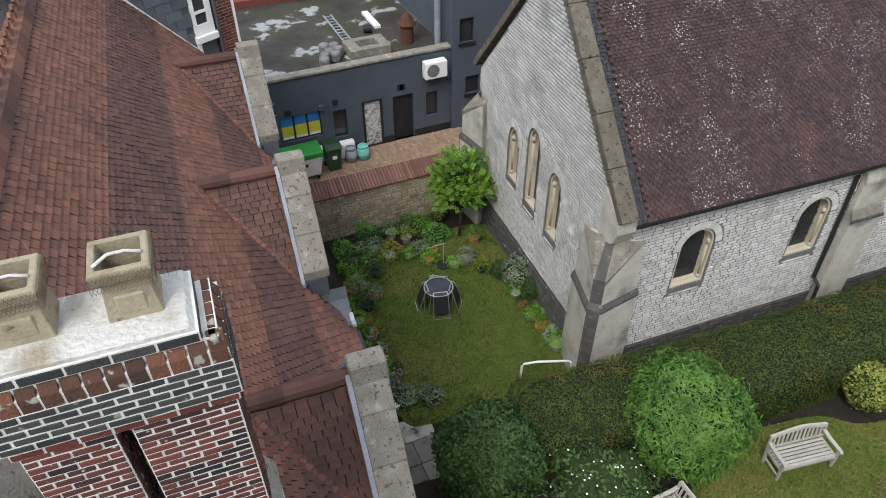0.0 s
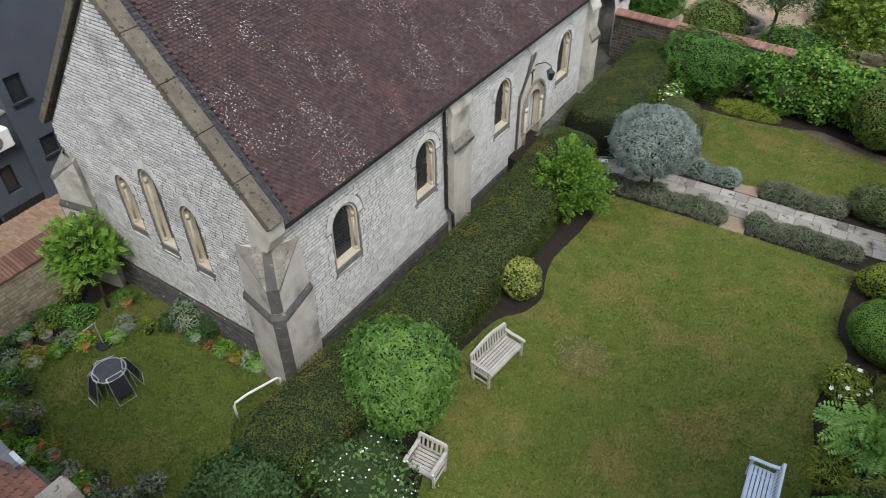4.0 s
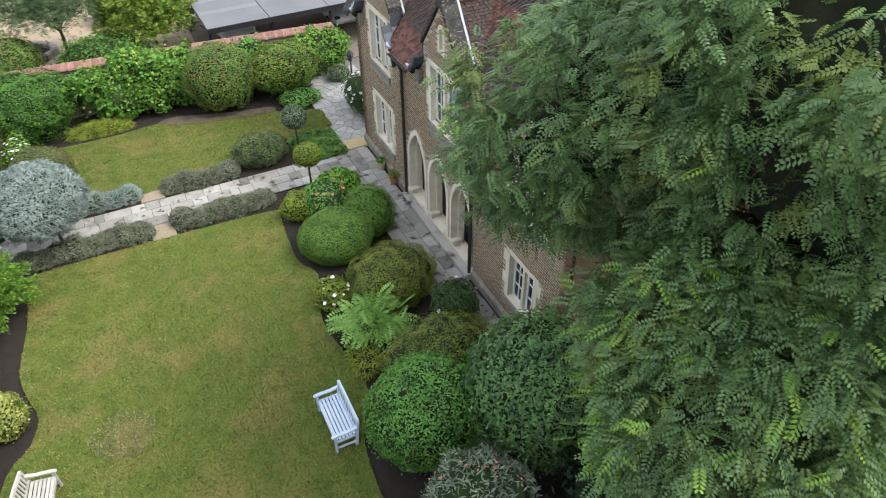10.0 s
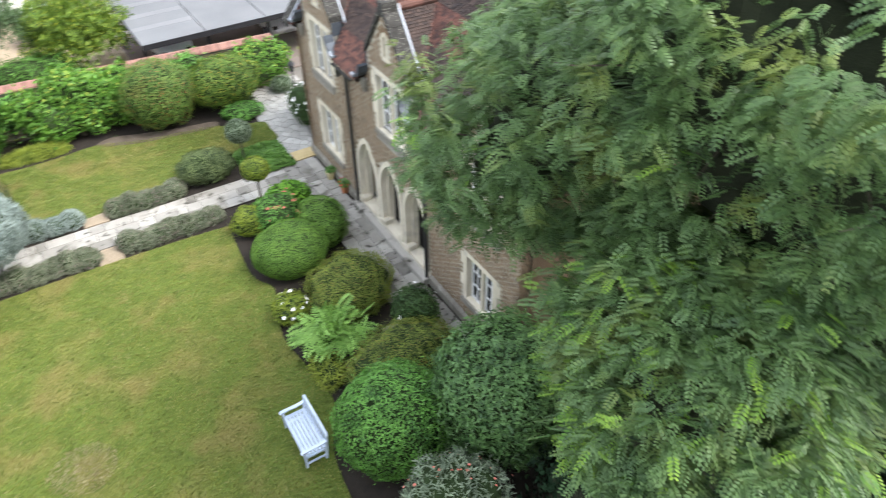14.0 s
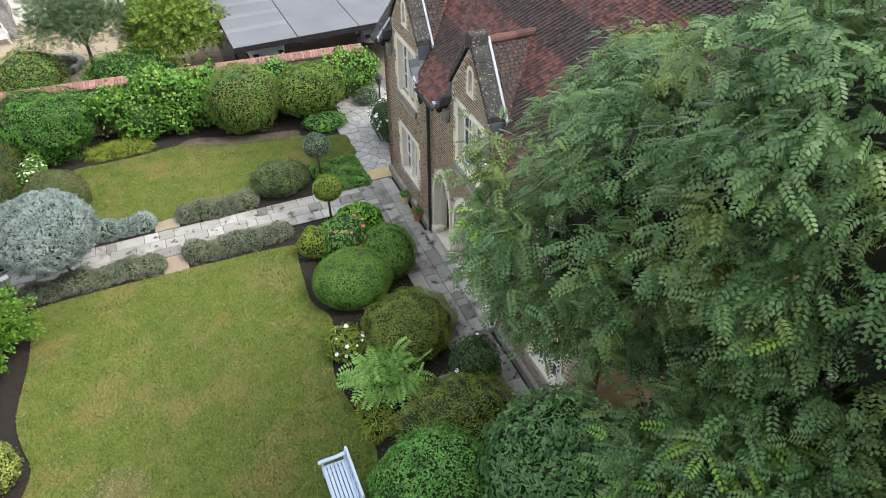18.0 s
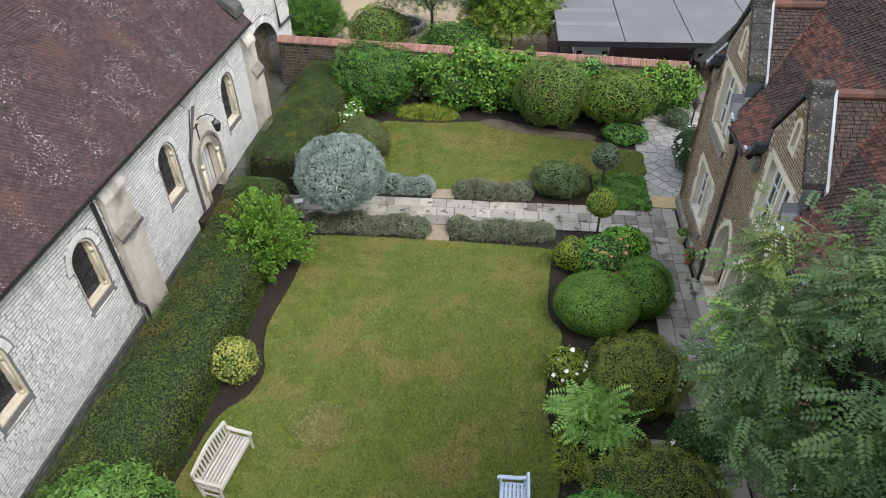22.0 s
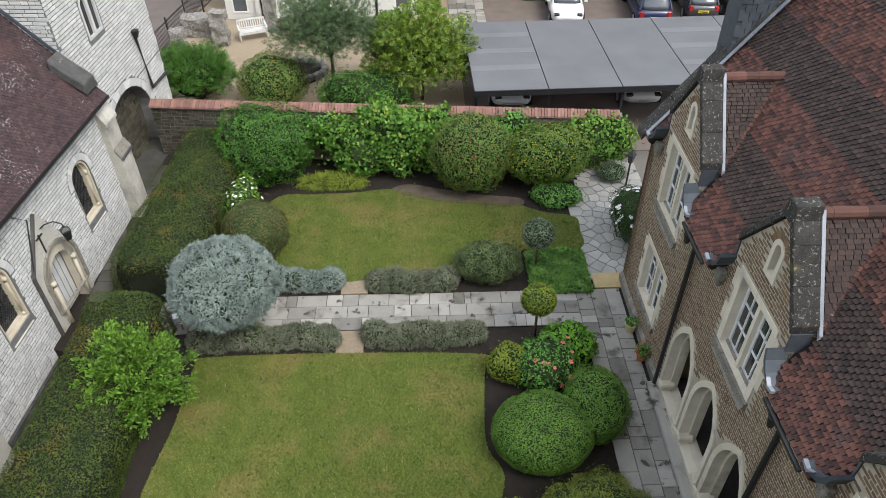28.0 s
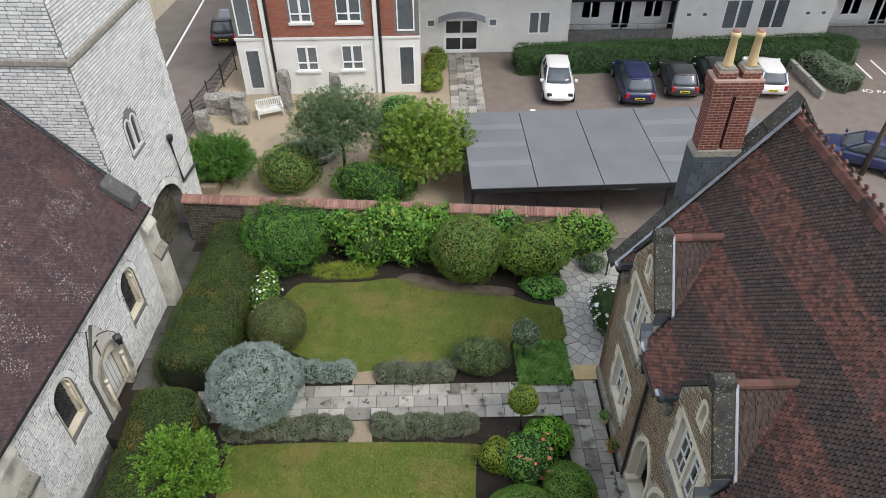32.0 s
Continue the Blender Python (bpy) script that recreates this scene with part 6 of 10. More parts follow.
def hedge(name, a, b, w, h, mat, n, leaf, label, seed, lumps=0.05, bend=0.0):
    """A clipped hedge from a to b with rounded top and ends."""
    a, b = Vector((*a, 0)), Vector((*b, 0))
    d = (b - a).normalized()
    ln = (b - a).length
    ob = thing(name, plane(d, Vector((0, 0, 1)).cross(d), a), label, "hedge")
    rng = np.random.default_rng(seed)
    ang = rng.uniform(-0.35, math.pi + 0.35, n)
    x = rng.uniform(0, ln, n)
    p4 = 5.0
    cx, sz = np.cos(ang), np.sin(ang)
    k = (np.abs(cx) ** p4 + np.abs(sz) ** p4) ** (-1 / p4)
    end = np.clip(np.minimum(x, ln - x) / 0.35, 0, 1) ** 0.35
    yy, zz = cx * k * w / 2 * (0.35 + 0.65 * end), sz * k * h * (0.75 + 0.25 * end)
    pts = np.stack([x, yy, np.maximum(zz, 0.02)], 1)
    nr = np.stack([np.zeros(n), cx * np.abs(cx * k) ** 2, np.abs(sz) * np.abs(sz * k) ** 2 + 0.05], 1)
    nr /= np.linalg.norm(nr, axis=1, keepdims=True)
    pts += nr * (lumps * lump(pts, seed + 1, 0.9) + 0.03 * rng.normal(size=n))[:, None]
    pts[:, 1] += bend * 4 * (pts[:, 0] / ln) * (1 - pts[:, 0] / ln)
    part("foliage", leaf_cloud("foliage", pts, nr, mat, leaf[0], leaf[1], seed + 2, 0.7), mat, ob)
    s = Shape()
    prof = [(w / 2 * 0.94 * math.copysign(abs(math.cos(t)) ** 0.4, math.cos(t)), h * 0.955 * abs(math.sin(t)) ** 0.4) for t in [math.pi * i / 14 for i in range(15)]]
    m_ = 24
    V, F = [], []
    for i in range(m_ + 1):
        xx = 0.1 + (ln - 0.2) * i / m_
        e = min(1, 0.55 + min(i, m_ - i) * 0.4)
        for j, (yy_, zz_) in enumerate(prof):
            g = 1 + 0.04 * math.sin(i * 1.7 + j * 0.9)
            V.append((xx, yy_ * e * g + bend * 4 * (xx / ln) * (1 - xx / ln), zz_ * (0.9 + 0.1 * e)))
    q = len(prof)
    for i in range(m_):
        for j in range(q - 1):
            F.append((i * q + j, i * q + j + 1, (i + 1) * q + j + 1, (i + 1) * q + j))
    F += [tuple(range(q)), tuple(m_ * q + j for j in range(q))[::-1]]
    s.add(V, F)
    part("inner_mass", s, SHADE_CORE, ob)
    return ob


def fern_leaves(name, pts, dirs, mat, length, width, pairs, seed, droop=0.5, leaf_wide=0.42, oval=False):
    """Pinnate leaves: a row of leaflet pairs along each arching rib."""
    rng = np.random.default_rng(seed)
    k = len(pts)
    a = dirs / np.linalg.norm(dirs, axis=1, keepdims=True)
    side_ = np.cross(a, np.array([0, 0, 1.0]) + 0.5 * rng.normal(size=(k, 3)))
    side_ /= np.linalg.norm(side_, axis=1, keepdims=True) + 1e-9
    L = length * rng.uniform(0.7, 1.2, (k, 1))
    allq = []
    for i in range(pairs + 1):
        t = (i + 0.7) / (pairs + 0.7)
        o = pts + a * L * t + np.array([0, 0, -1.0]) * L * droop * t * t
        tang = a + np.array([0, 0, -2.0]) * droop * t
        tang /= np.linalg.norm(tang, axis=1, keepdims=True)
        ll = width * math.sin(math.pi * min(0.95, 0.22 + 0.72 * t)) ** 0.6
        hw = L * leaf_wide / pairs
        for sg in ((1, -1) if i < pairs else (0,)):
            d = side_ * sg + tang * (0.35 if sg else 1.0) + np.array([0, 0, -0.25])
            d /= np.linalg.norm(d, axis=1, keepdims=True)
            if oval:
                q = np.stack([o, o + d * ll * 0.22 + tang * hw * 0.85, o + d * ll * 0.72 + tang * hw * 0.85, o + d * ll, o + d * ll * 0.72 - tang * hw * 0.85, o + d * ll * 0.22 - tang * hw * 0.85], 1)
            else:
                q = np.stack([o, o + d * ll * 0.5 + tang * hw, o + d * ll, o + d * ll * 0.5 - tang * hw], 1)
            allq.append(q)
    V = np.concatenate(allq, 1).reshape(-1, 3)
    F = np.arange(len(V)).reshape(-1, 6 if oval else 4)
    return fast_mesh(name, V, F, mat)


def spray_shrub(kind, x, y, radii, zc, mat, count, length, leaf, pairs, label, seed, category="shrub", trunk=0.0, up=0.7, leaf_wide=0.6, droop=0.15, core=0.55, base=0.0):
    """A loose bush of long leafy sprays that stand out from its middle."""
    ob = thing(kind, Matrix.Translation((x, y, base)), label, category)
    rng = np.random.default_rng(seed)
    d = rng.normal(size=(count, 3))
    d[:, 2] = np.abs(d[:, 2]) * 0.9 - 0.25
    d /= np.linalg.norm(d, axis=1, keepdims=True)
    p = d * np.array(radii) * (1 + 0.22 * lump(d, seed + 5, 2.2))[:, None] * rng.uniform(0.15, 1.0, (count, 1)) ** 0.6 + np.array([0, 0, zc])
    part("crown" if trunk else "foliage", fern_leaves("foliage", p, d + rng.normal(0, 0.85, (count, 3)) + np.array([0, 0, up]) * rng.random((count, 1)), mat, length, leaf, pairs, seed + 1, droop, leaf_wide), mat, ob)
    s = Shape()
    for i in range(0, count, max(3, count // 30)):
        s.tube([(0, 0, zc * 0.6), tuple(p[i] * 0.5 + np.array([0, 0, zc * 0.5])), tuple(p[i])], 0.02, 5, 0.004)
    tagged(part("branches", s, BARK, ob), kind="stuff")
    part("inner_mass", core_mesh("inner_mass", [r * core for r in radii], seed, 0.15, SHADE_CORE, 1.0, -0.9), SHADE_CORE, ob, place=Matrix.Translation((0, 0, zc)))
    if trunk:
        part("trunk", Shape().tube([(0, 0, -0.05), (0.05, 0.03, zc * 0.5), (0, 0, zc)], trunk, 8, trunk * 0.6), BARK, ob, smooth=True)
    else:
        tagged(part("stems", stems(7, min(radii[0], radii[1]) * 0.6, zc, seed), BARK, ob), kind="stuff")
    return ob

def shoot_shrub(kind, x, y, reach, height, mat, shoots, tufts, leaf, label, seed, spread=0.9):
    """A loose bush of arching shoots from one foot, each set with tufts of upright leaves."""
    ob = thing(kind, Matrix.Translation((x, y, 0)), label, "shrub")
    rng = np.random.default_rng(seed)
    P, D = [], []
    for k in range(shoots):
        a = rng.uniform(0, math.tau)
        out = rng.uniform(0.0, 1.0) ** 0.6
        tip = np.array([math.cos(a) * reach * out, math.sin(a) * reach * out, height * (1.0 - 0.66 * out ** 2.2) * rng.uniform(0.7, 1.2)])
        bow = np.array([tip[0] * 0.38, tip[1] * 0.38, tip[2] * 0.72 + 0.1])
        curve = [(1 - t) ** 2 * np.zeros(3) + 2 * t * (1 - t) * bow + t * t * tip for t in np.linspace(0, 1, tufts)]
        part("branch", Shape().tube([tuple(c) for c in curve[::max(1, tufts // 5)]] + [tuple(curve[-1])], 0.02, 5, 0.004), BARK, ob, smooth=True)
        for t_, c in zip(np.linspace(0, 1, tufts), curve):
            if t_ < 0.35:
                continue
            d = tip - bow
            d = d / np.linalg.norm(d)
            m = 10 if t_ < 0.95 else 16
            P.append(np.tile(c, (m, 1)) + rng.normal(0, 0.05, (m, 3)))
            D.append(np.tile(d * 0.5 + np.array([0, 0, 0.3]), (m, 1)) + rng.normal(0, spread * 0.55, (m, 3)))
    P, D = np.concatenate(P), np.concatenate(D)
    D /= np.linalg.norm(D, axis=1, keepdims=True)
    side_ = np.cross(D, rng.normal(size=P.shape))
    side_ /= np.linalg.norm(side_, axis=1, keepdims=True)
    L = leaf[0] * rng.uniform(0.7, 1.25, (len(P), 1))
    Wd = leaf[1] * rng.uniform(0.8, 1.2, (len(P), 1)) / 2
    V = np.stack([P, P + D * L * 0.5 + side_ * Wd, P + D * L + np.array([0, 0, -0.15]) * L, P + D * L * 0.5 - side_ * Wd], 1).reshape(-1, 3)
    part("foliage", fast_mesh("foliage", V, np.arange(len(V)).reshape(-1, 4), mat), mat, ob)
    part("inner_mass", core_mesh("inner_mass", (reach * 0.36, reach * 0.36, height * 0.33), seed, 0.2, SHADE_CORE, 1.0, -0.9), SHADE_CORE, ob, place=Matrix.Translation((0, 0, height * 0.38)))
    return ob

# ---- plants of the garden ----
F_YEW = foliage("yew_needles", (0.026, 0.05, 0.008), (0.09, 0.134, 0.02), patch=(0.155, 0.12, 0.022), spread=0.4)
F_BOX = foliage("box_leaves", (0.06, 0.145, 0.02), (0.17, 0.31, 0.045), spread=0.35)
F_MID = foliage("green_leaves", (0.037, 0.104, 0.022), (0.193, 0.437, 0.078))
F_LUSH = foliage("lush_green_leaves", (0.045, 0.11, 0.022), (0.175, 0.335, 0.062), spread=0.45)
F_LIME = foliage("lime_leaves", (0.06, 0.14, 0.016), (0.2, 0.37, 0.045), spread=0.5)
F_BRIGHT = foliage("bright_leaves", (0.050, 0.144, 0.013), (0.251, 0.556, 0.048))
F_YELLOW = foliage("yellow_variegated_leaves", (0.07, 0.115, 0.018), (0.4, 0.42, 0.1), spread=0.9)
F_SILVER = foliage("silver_grey_leaves", (0.12, 0.16, 0.14), (0.38, 0.45, 0.41), rough=0.7, spread=0.7)
F_GREYGREEN = foliage("grey_green_leaves", (0.064, 0.091, 0.059), (0.314, 0.389, 0.260), rough=0.7)
F_LAV = foliage("lavender_leaves", (0.065, 0.082, 0.045), (0.27, 0.3, 0.2), tips=(0.24, 0.18, 0.17), rough=0.7)
F_DARK = foliage("dark_green_leaves", (0.02, 0.05, 0.014), (0.075, 0.15, 0.036), spread=0.5)
F_LAUREL = foliage("laurel_leaves", (0.035, 0.085, 0.028), (0.17, 0.32, 0.1), rough=0.4)
F_MIDDARK = foliage("evergreen_leaves", (0.025, 0.075, 0.014), (0.12, 0.27, 0.042), spread=0.5, gloss=0.2)
F_OLIVE = foliage("brownish_green_leaves", (0.085, 0.125, 0.02), (0.24, 0.3, 0.045), tips=(0.26, 0.2, 0.045), spread=0.3)
F_FERN = foliage("pale_fern_leaves", (0.1, 0.22, 0.035), (0.33, 0.56, 0.13), spread=0.5)
F_BRONZE = foliage("bronze_green_leaves", (0.045, 0.062, 0.018), (0.17, 0.19, 0.06), tips=(0.27, 0.12, 0.045), patch=(0.15, 0.12, 0.04), spread=0.5)
F_ACACIA = foliage("blue_green_leaflets", (0.029, 0.068, 0.02), (0.13, 0.222, 0.068), rough=0.5, patch=(0.15, 0.185, 0.035), spread=0.4)
# Near-black leaves: the deep shade under the trees is put into this colour.
F_SHADY = foliage("deep_green_shade_leaflets", (0.004, 0.011, 0.005), (0.014, 0.034, 0.014), rough=0.8, thin=0.1, gloss=0.1)
F_SHOOT = foliage("yellow_green_young_leaflets", (0.07, 0.17, 0.02), (0.19, 0.31, 0.035), rough=0.6)
F_ANEMONE = foliage("dull_anemone_leaves", (0.02, 0.05, 0.014), (0.12, 0.22, 0.06))
F_GOLD = foliage("golden_green_leaves", (0.075, 0.13, 0.012), (0.27, 0.33, 0.035), spread=0.45)
F_GROUND = foliage("ground_cover_leaves", (0.06, 0.15, 0.025), (0.2, 0.37, 0.075), spread=0.5)
F_STRAP = foliage("yellow_green_strap_leaves", (0.12, 0.17, 0.02), (0.34, 0.4, 0.06))
F_ROSE = foliage("dull_green_needles", (0.031, 0.053, 0.019), (0.184, 0.238, 0.092), rough=0.65)
# Leaf colour lowered to carry the shade below the acacia.
F_ROUND = foliage("round_lime_leaves", (0.012, 0.034, 0.01), (0.06, 0.12, 0.022), tips=(0.22, 0.3, 0.03))
F_RUSTY = foliage("green_and_rusty_leaves", (0.045, 0.1, 0.018), (0.19, 0.31, 0.06), tips=(0.27, 0.12, 0.04), patch=(0.19, 0.2, 0.05), spread=0.4)
F_BERRY = foliage("leaves_with_yellow_berries", (0.05, 0.115, 0.018), (0.2, 0.31, 0.05), tips=(0.42, 0.36, 0.05), spread=0.4)
F_FIG = foliage("climber_leaves", (0.05, 0.14, 0.018), (0.165, 0.34, 0.045), tips=(0.28, 0.36, 0.05), spread=0.4)
W_PETAL = material("white_petals", (0.7, 0.7, 0.68), (0.85, 0.85, 0.82), 0.7, 0.2, 9, 60, 0.0)
P_PETAL = material("salmon_pink_petals", (0.6, 0.12, 0.1), (0.75, 0.28, 0.2), 0.7, 0.5, 9, 60, 0.0)
R_PETAL = material("red_petals", (0.45, 0.02, 0.02), (0.6, 0.05, 0.04), 0.7, 0.5, 9, 60, 0.0)

hedge("yew_hedge", (-7.72, 7.9), (-6.67, 23.8), 2.2, 1.35, F_YEW, 84000, (0.062, 0.028), "long clipped yew hedge along the chapel wall", 201, 0.05, -0.4)
hedge("yew_hedge", (-6.4, 24.4), (-5.9, 32.0), 2.35, 1.62, F_YEW, 46000, (0.066, 0.027), "tall clipped yew hedge with rusty patches beside the small lawn", 202, 0.09)
shrub("rounded_shrub", -6.15, 11.35, (1.36, 1.32, 1.22), 1.2, F_LUSH, (0.15, 0.045), 15000, "large rounded shrub with long pointed green leaves", 1, 0.15, droop=0.45, spread=0.8)
shrub("yew_dome", -7.2, 6.95, (1.2, 1.2, 1.12), 0.9, F_DARK, (0.11, 0.06), 9000, "dark rounded evergreen bush by the hedge end", 2, 0.1)
shrub("white_anemones", -5.75, 8.9, (1.35, 1.15, 0.6), 0.5, F_ANEMONE, (0.13, 0.075), 2600, "patch of white Japanese anemones under the shrub", 3, 0.3, category="flowers", spread=1.1, shell=0.35, flowers=(W_PETAL, 0.05, 120))
shrub("variegated_bush", -5.3, 16.5, (0.62, 0.62, 0.62), 0.55, F_YELLOW, (0.085, 0.05), 3600, "round yellow variegated bush at the lawn edge", 4, 0.15, spread=0.9)
shoot_shrub("lime_shrub", -5.7, 20.85, 1.5, 2.2, F_LIME, 210, 15, (0.12, 0.055), "bright lime-green shrub with upright leafy shoots", 5, 0.62)
shrub("silver_standard", -3.72, 23.15, (1.4, 1.4, 1.05), 2.02, F_SILVER, (0.15, 0.027), 19000, "silver-grey ball-headed standard tree by the path", 6, 0.07, category="tree", trunk=(0.06, 0.25), spread=1.0, lscale=2.6)
shrub("bronze_dome", -3.75, 26.7, (1.05, 1.05, 0.95), 0.85, F_BRONZE, (0.05, 0.03), 12000, "rounded bronze-green dome behind the silver tree", 7, 0.05)
shrub("evergreen_shrub", -4.1, 30.9, (1.75, 1.4, 1.45), 1.35, F_MIDDARK, (0.08, 0.05), 17000, "broad dark evergreen shrub against the garden wall", 8, 0.2)
shrub("wall_fig", 0.2, 31.1, (2.0, 0.8, 1.35), 1.35, F_FIG, (0.14, 0.12), 8500, "bright green big-leaved climber sprawling over the wall", 9, 0.32, spread=1.1, shell=0.22)
shrub("berry_bush", 3.2, 30.1, (1.42, 1.3, 1.45), 1.35, F_RUSTY, (0.075, 0.045), 15000, "tall rounded bush with red-tinged leaves and berries", 10, 0.08)
shrub("yellow_berried_bush", 5.85, 30.2, (1.5, 1.1, 1.15), 1.15, F_BERRY, (0.08, 0.055), 11000, "broad olive-green bush with yellow berries", 11, 0.12)
shrub("wall_vine", 7.6, 31.0, (1.6, 0.45, 1.0), 1.15, F_FIG, (0.13, 0.11), 2200, "vine with lime leaves trained on the garden wall", 12, 0.25, category="climber")
shrub("wall_ivy", 1.9, 31.55, (1.0, 0.45, 1.0), 1.45, F_FIG, (0.13, 0.1), 2000, "leafy climber spilling over the wall coping", 31, 0.3, category="climber")
shrub("wall_ivy", 4.7, 31.35, (0.9, 0.4, 0.95), 1.35, F_MID, (0.12, 0.1), 1300, "dark ivy clinging to the garden wall", 32, 0.3, category="climber")
shrub("wall_ivy", -2.2, 31.9, (0.9, 0.4, 0.8), 1.2, F_MID, (0.12, 0.1), 1100, "ivy between the shrubs on the wall", 33, 0.3, category="climber")
shrub("low_ground_cover", 6.1, 29.1, (0.8, 0.6, 0.35), 0.2, F_MID, (0.1, 0.06), 1500, "low leafy plants at the foot of the bush", 13, 0.2)
shrub("strap_leaved_clump", -1.7, 30.3, (1.1, 0.3, 0.28), 0.12, F_STRAP, (0.34, 0.022), 2600, "clump of arching yellow-green strap leaves", 14, 0.15, spread=1.5, droop=0.2)
shrub("white_oleander", 8.3, 27.2, (0.75, 1.15, 0.8), 0.75, F_DARK, (0.12, 0.03), 3500, "white-flowered oleander at the house corner", 15, 0.12, flowers=(W_PETAL, 0.12, 90))
shrub("small_lavender_bush", 8.3, 30.3, (0.5, 0.45, 0.35), 0.3, F_GREYGREEN, (0.09, 0.02), 1500, "small grey-green bush on the stone paving", 16, 0.08)
shrub("topiary_standard", 4.55, 22.75, (0.48, 0.48, 0.42), 1.5, F_GOLD, (0.06, 0.04), 2600, "ball-headed golden-green topiary on a thin trunk", 17, 0.04, category="tree", trunk=(0.045, 0.0))
shrub("topiary_standard", 4.95, 25.65, (0.49, 0.49, 0.46), 1.35, F_GREYGREEN, (0.06, 0.03), 2600, "ball-headed grey-green topiary on a thin trunk", 18, 0.04, category="tree", trunk=(0.04, 0.0))
patch_ = thing("ground_cover_patch", Matrix.Translation((5.6, 25.4, 0)), "square patch of low green leafy ground cover", "shrub")
rg = np.random.default_rng(19)
gp = np.stack([rg.uniform(-0.92, 0.92, 5200), rg.uniform(-0.95, 0.95, 5200), np.zeros(5200)], 1)
gp[:, 2] = 0.22 + 0.08 * lump(gp, 20, 2.2) - 0.14 * np.clip(np.maximum(np.abs(gp[:, 0]) / 0.92, np.abs(gp[:, 1]) / 0.95) - 0.85, 0, 1) / 0.15 - 0.06 * rg.random(5200)
part("foliage", leaf_cloud("foliage", gp, np.tile(np.array([0.0, 0.0, 1.0]), (5200, 1)) + 0.25 * rg.normal(size=(5200, 3)), F_GROUND, 0.12, 0.085, 21, 0.6), F_GROUND, patch_)
part("inner_mass", Shape().box(-0.86, -0.88, -0.05, 0.86, 0.88, 0.1), SHADE_CORE, patch_)
shrub("rosemary_bush", 3.45, 25.4, (1.08, 0.72, 0.62), 0.5, F_ROSE, (0.12, 0.025), 6000, "grey-green rosemary bush beside the path", 20, 0.12)
for i, (x0, x1, y, h, mat, lab) in enumerate(((-0.1, 2.4, 25.0, 0.45, F_LAV, "row of faded lavender along the path"), (-3.2, -1.05, 25.15, 0.5, F_SILVER, "mound of silver santolina edging the path"), (-0.1, 3.05, 22.85, 0.42, F_LAV, "row of grey lavender between path and lawn"), (-4.9, -1.0, 22.85, 0.4, F_LAV, "low row of lavender under the silver tree"))):
    n_ = max(2, int((x1 - x0) / 0.45))
    for j in range(n_):
        xx = x0 + (x1 - x0) * (j + 0.5) / n_
        shrub("lavender", xx, y + 0.06 * math.sin(j * 2.1 + i), (0.42, 0.4, h * (0.85 + 0.25 * math.sin(j * 1.7 + i))), 0.12, mat, (0.13, 0.022), 1500, lab, 300 + i * 20 + j, 0.12, flat=-0.3, spread=1.2, group="lavender rows")
shrub("box_dome", 4.25, 19.25, (1.22, 1.05, 0.82), 0.62, F_BOX, (0.042, 0.03), 26000, "large clipped box dome in the border", 41, 0.025)
shrub("box_dome", 5.65, 20.0, (0.8, 1.0, 0.8), 0.62, F_BOX, (0.06, 0.035), 10000, "looser box bush beside the flagged path", 42, 0.09)
shrub("golden_shrub", 3.75, 21.5, (0.6, 0.55, 0.5), 0.42, F_GOLD, (0.08, 0.045), 2200, "golden-leaved shrub at the bed corner", 43, 0.15)
shrub("rose_bush", 4.65, 21.35, (0.85, 0.75, 0.6), 0.55, F_MID, (0.08, 0.05), 2600, "rose bush with salmon-pink blooms", 44, 0.2, flowers=(P_PETAL, 0.13, 14))
shrub("leafy_perennials", 5.35, 22.2, (0.75, 0.6, 0.5), 0.4, F_BRIGHT, (0.12, 0.08), 1600, "leafy green perennials by the path corner", 45, 0.2)
shrub("spirea_bush", 5.15, 16.9, (1.3, 1.25, 0.75), 0.55, F_OLIVE, (0.05, 0.026), 20000, "brownish-green spreading bush in the border", 46, 0.14)
shrub("spirea_bush", 5.1, 13.5, (1.55, 1.15, 0.85), 0.6, F_OLIVE, (0.05, 0.026), 20000, "wide brownish-green bush in the border", 47, 0.15)
shrub("white_rose_bush", 6.2, 14.9, (0.65, 0.7, 0.7), 0.65, F_DARK, (0.08, 0.05), 2600, "dark rose bush with a few white blooms", 48, 0.15, flowers=(W_PETAL, 0.12, 8))
shrub("border_flowers", 3.35, 17.1, (0.5, 0.55, 0.45), 0.35, F_GOLD, (0.11, 0.06), 1200, "pale yellow and white flowers at the lawn edge", 49, 0.2, category="flowers", flowers=(W_PETAL, 0.12, 22))
shrub("strap_leaved_clump", 3.35, 14.6, (0.4, 0.6, 0.3), 0.2, F_STRAP, (0.3, 0.025), 900, "yellowing strap leaves at the lawn edge", 50, 0.2, spread=1.5)
shrub("privet_bush", 3.75, 11.6, (1.35, 1.35, 1.35), 1.2, F_MID, (0.075, 0.045), 15000, "dense round privet bush at the lawn edge", 51, 0.1)
shrub("laurel_tree", 6.1, 10.6, (1.75, 1.7, 1.65), 1.85, F_LAUREL, (0.13, 0.05), 17000, "tall glossy laurel by the house corner", 52, 0.12, droop=0.3)
shrub("buddleia", 3.7, 8.9, (1.1, 1.0, 1.2), 1.5, F_GREYGREEN, (0.16, 0.035), 3500, "grey-leaved buddleia with faded spikes", 53, 0.2, spread=1.2, flowers=(P_PETAL, 0.06, 40))
shrub("ivy_mass", 2.6, 7.6, (1.5, 1.3, 0.9), 0.7, F_MID, (0.11, 0.09), 4500, "ivy-covered shrubs in front of the tree", 54, 0.2)
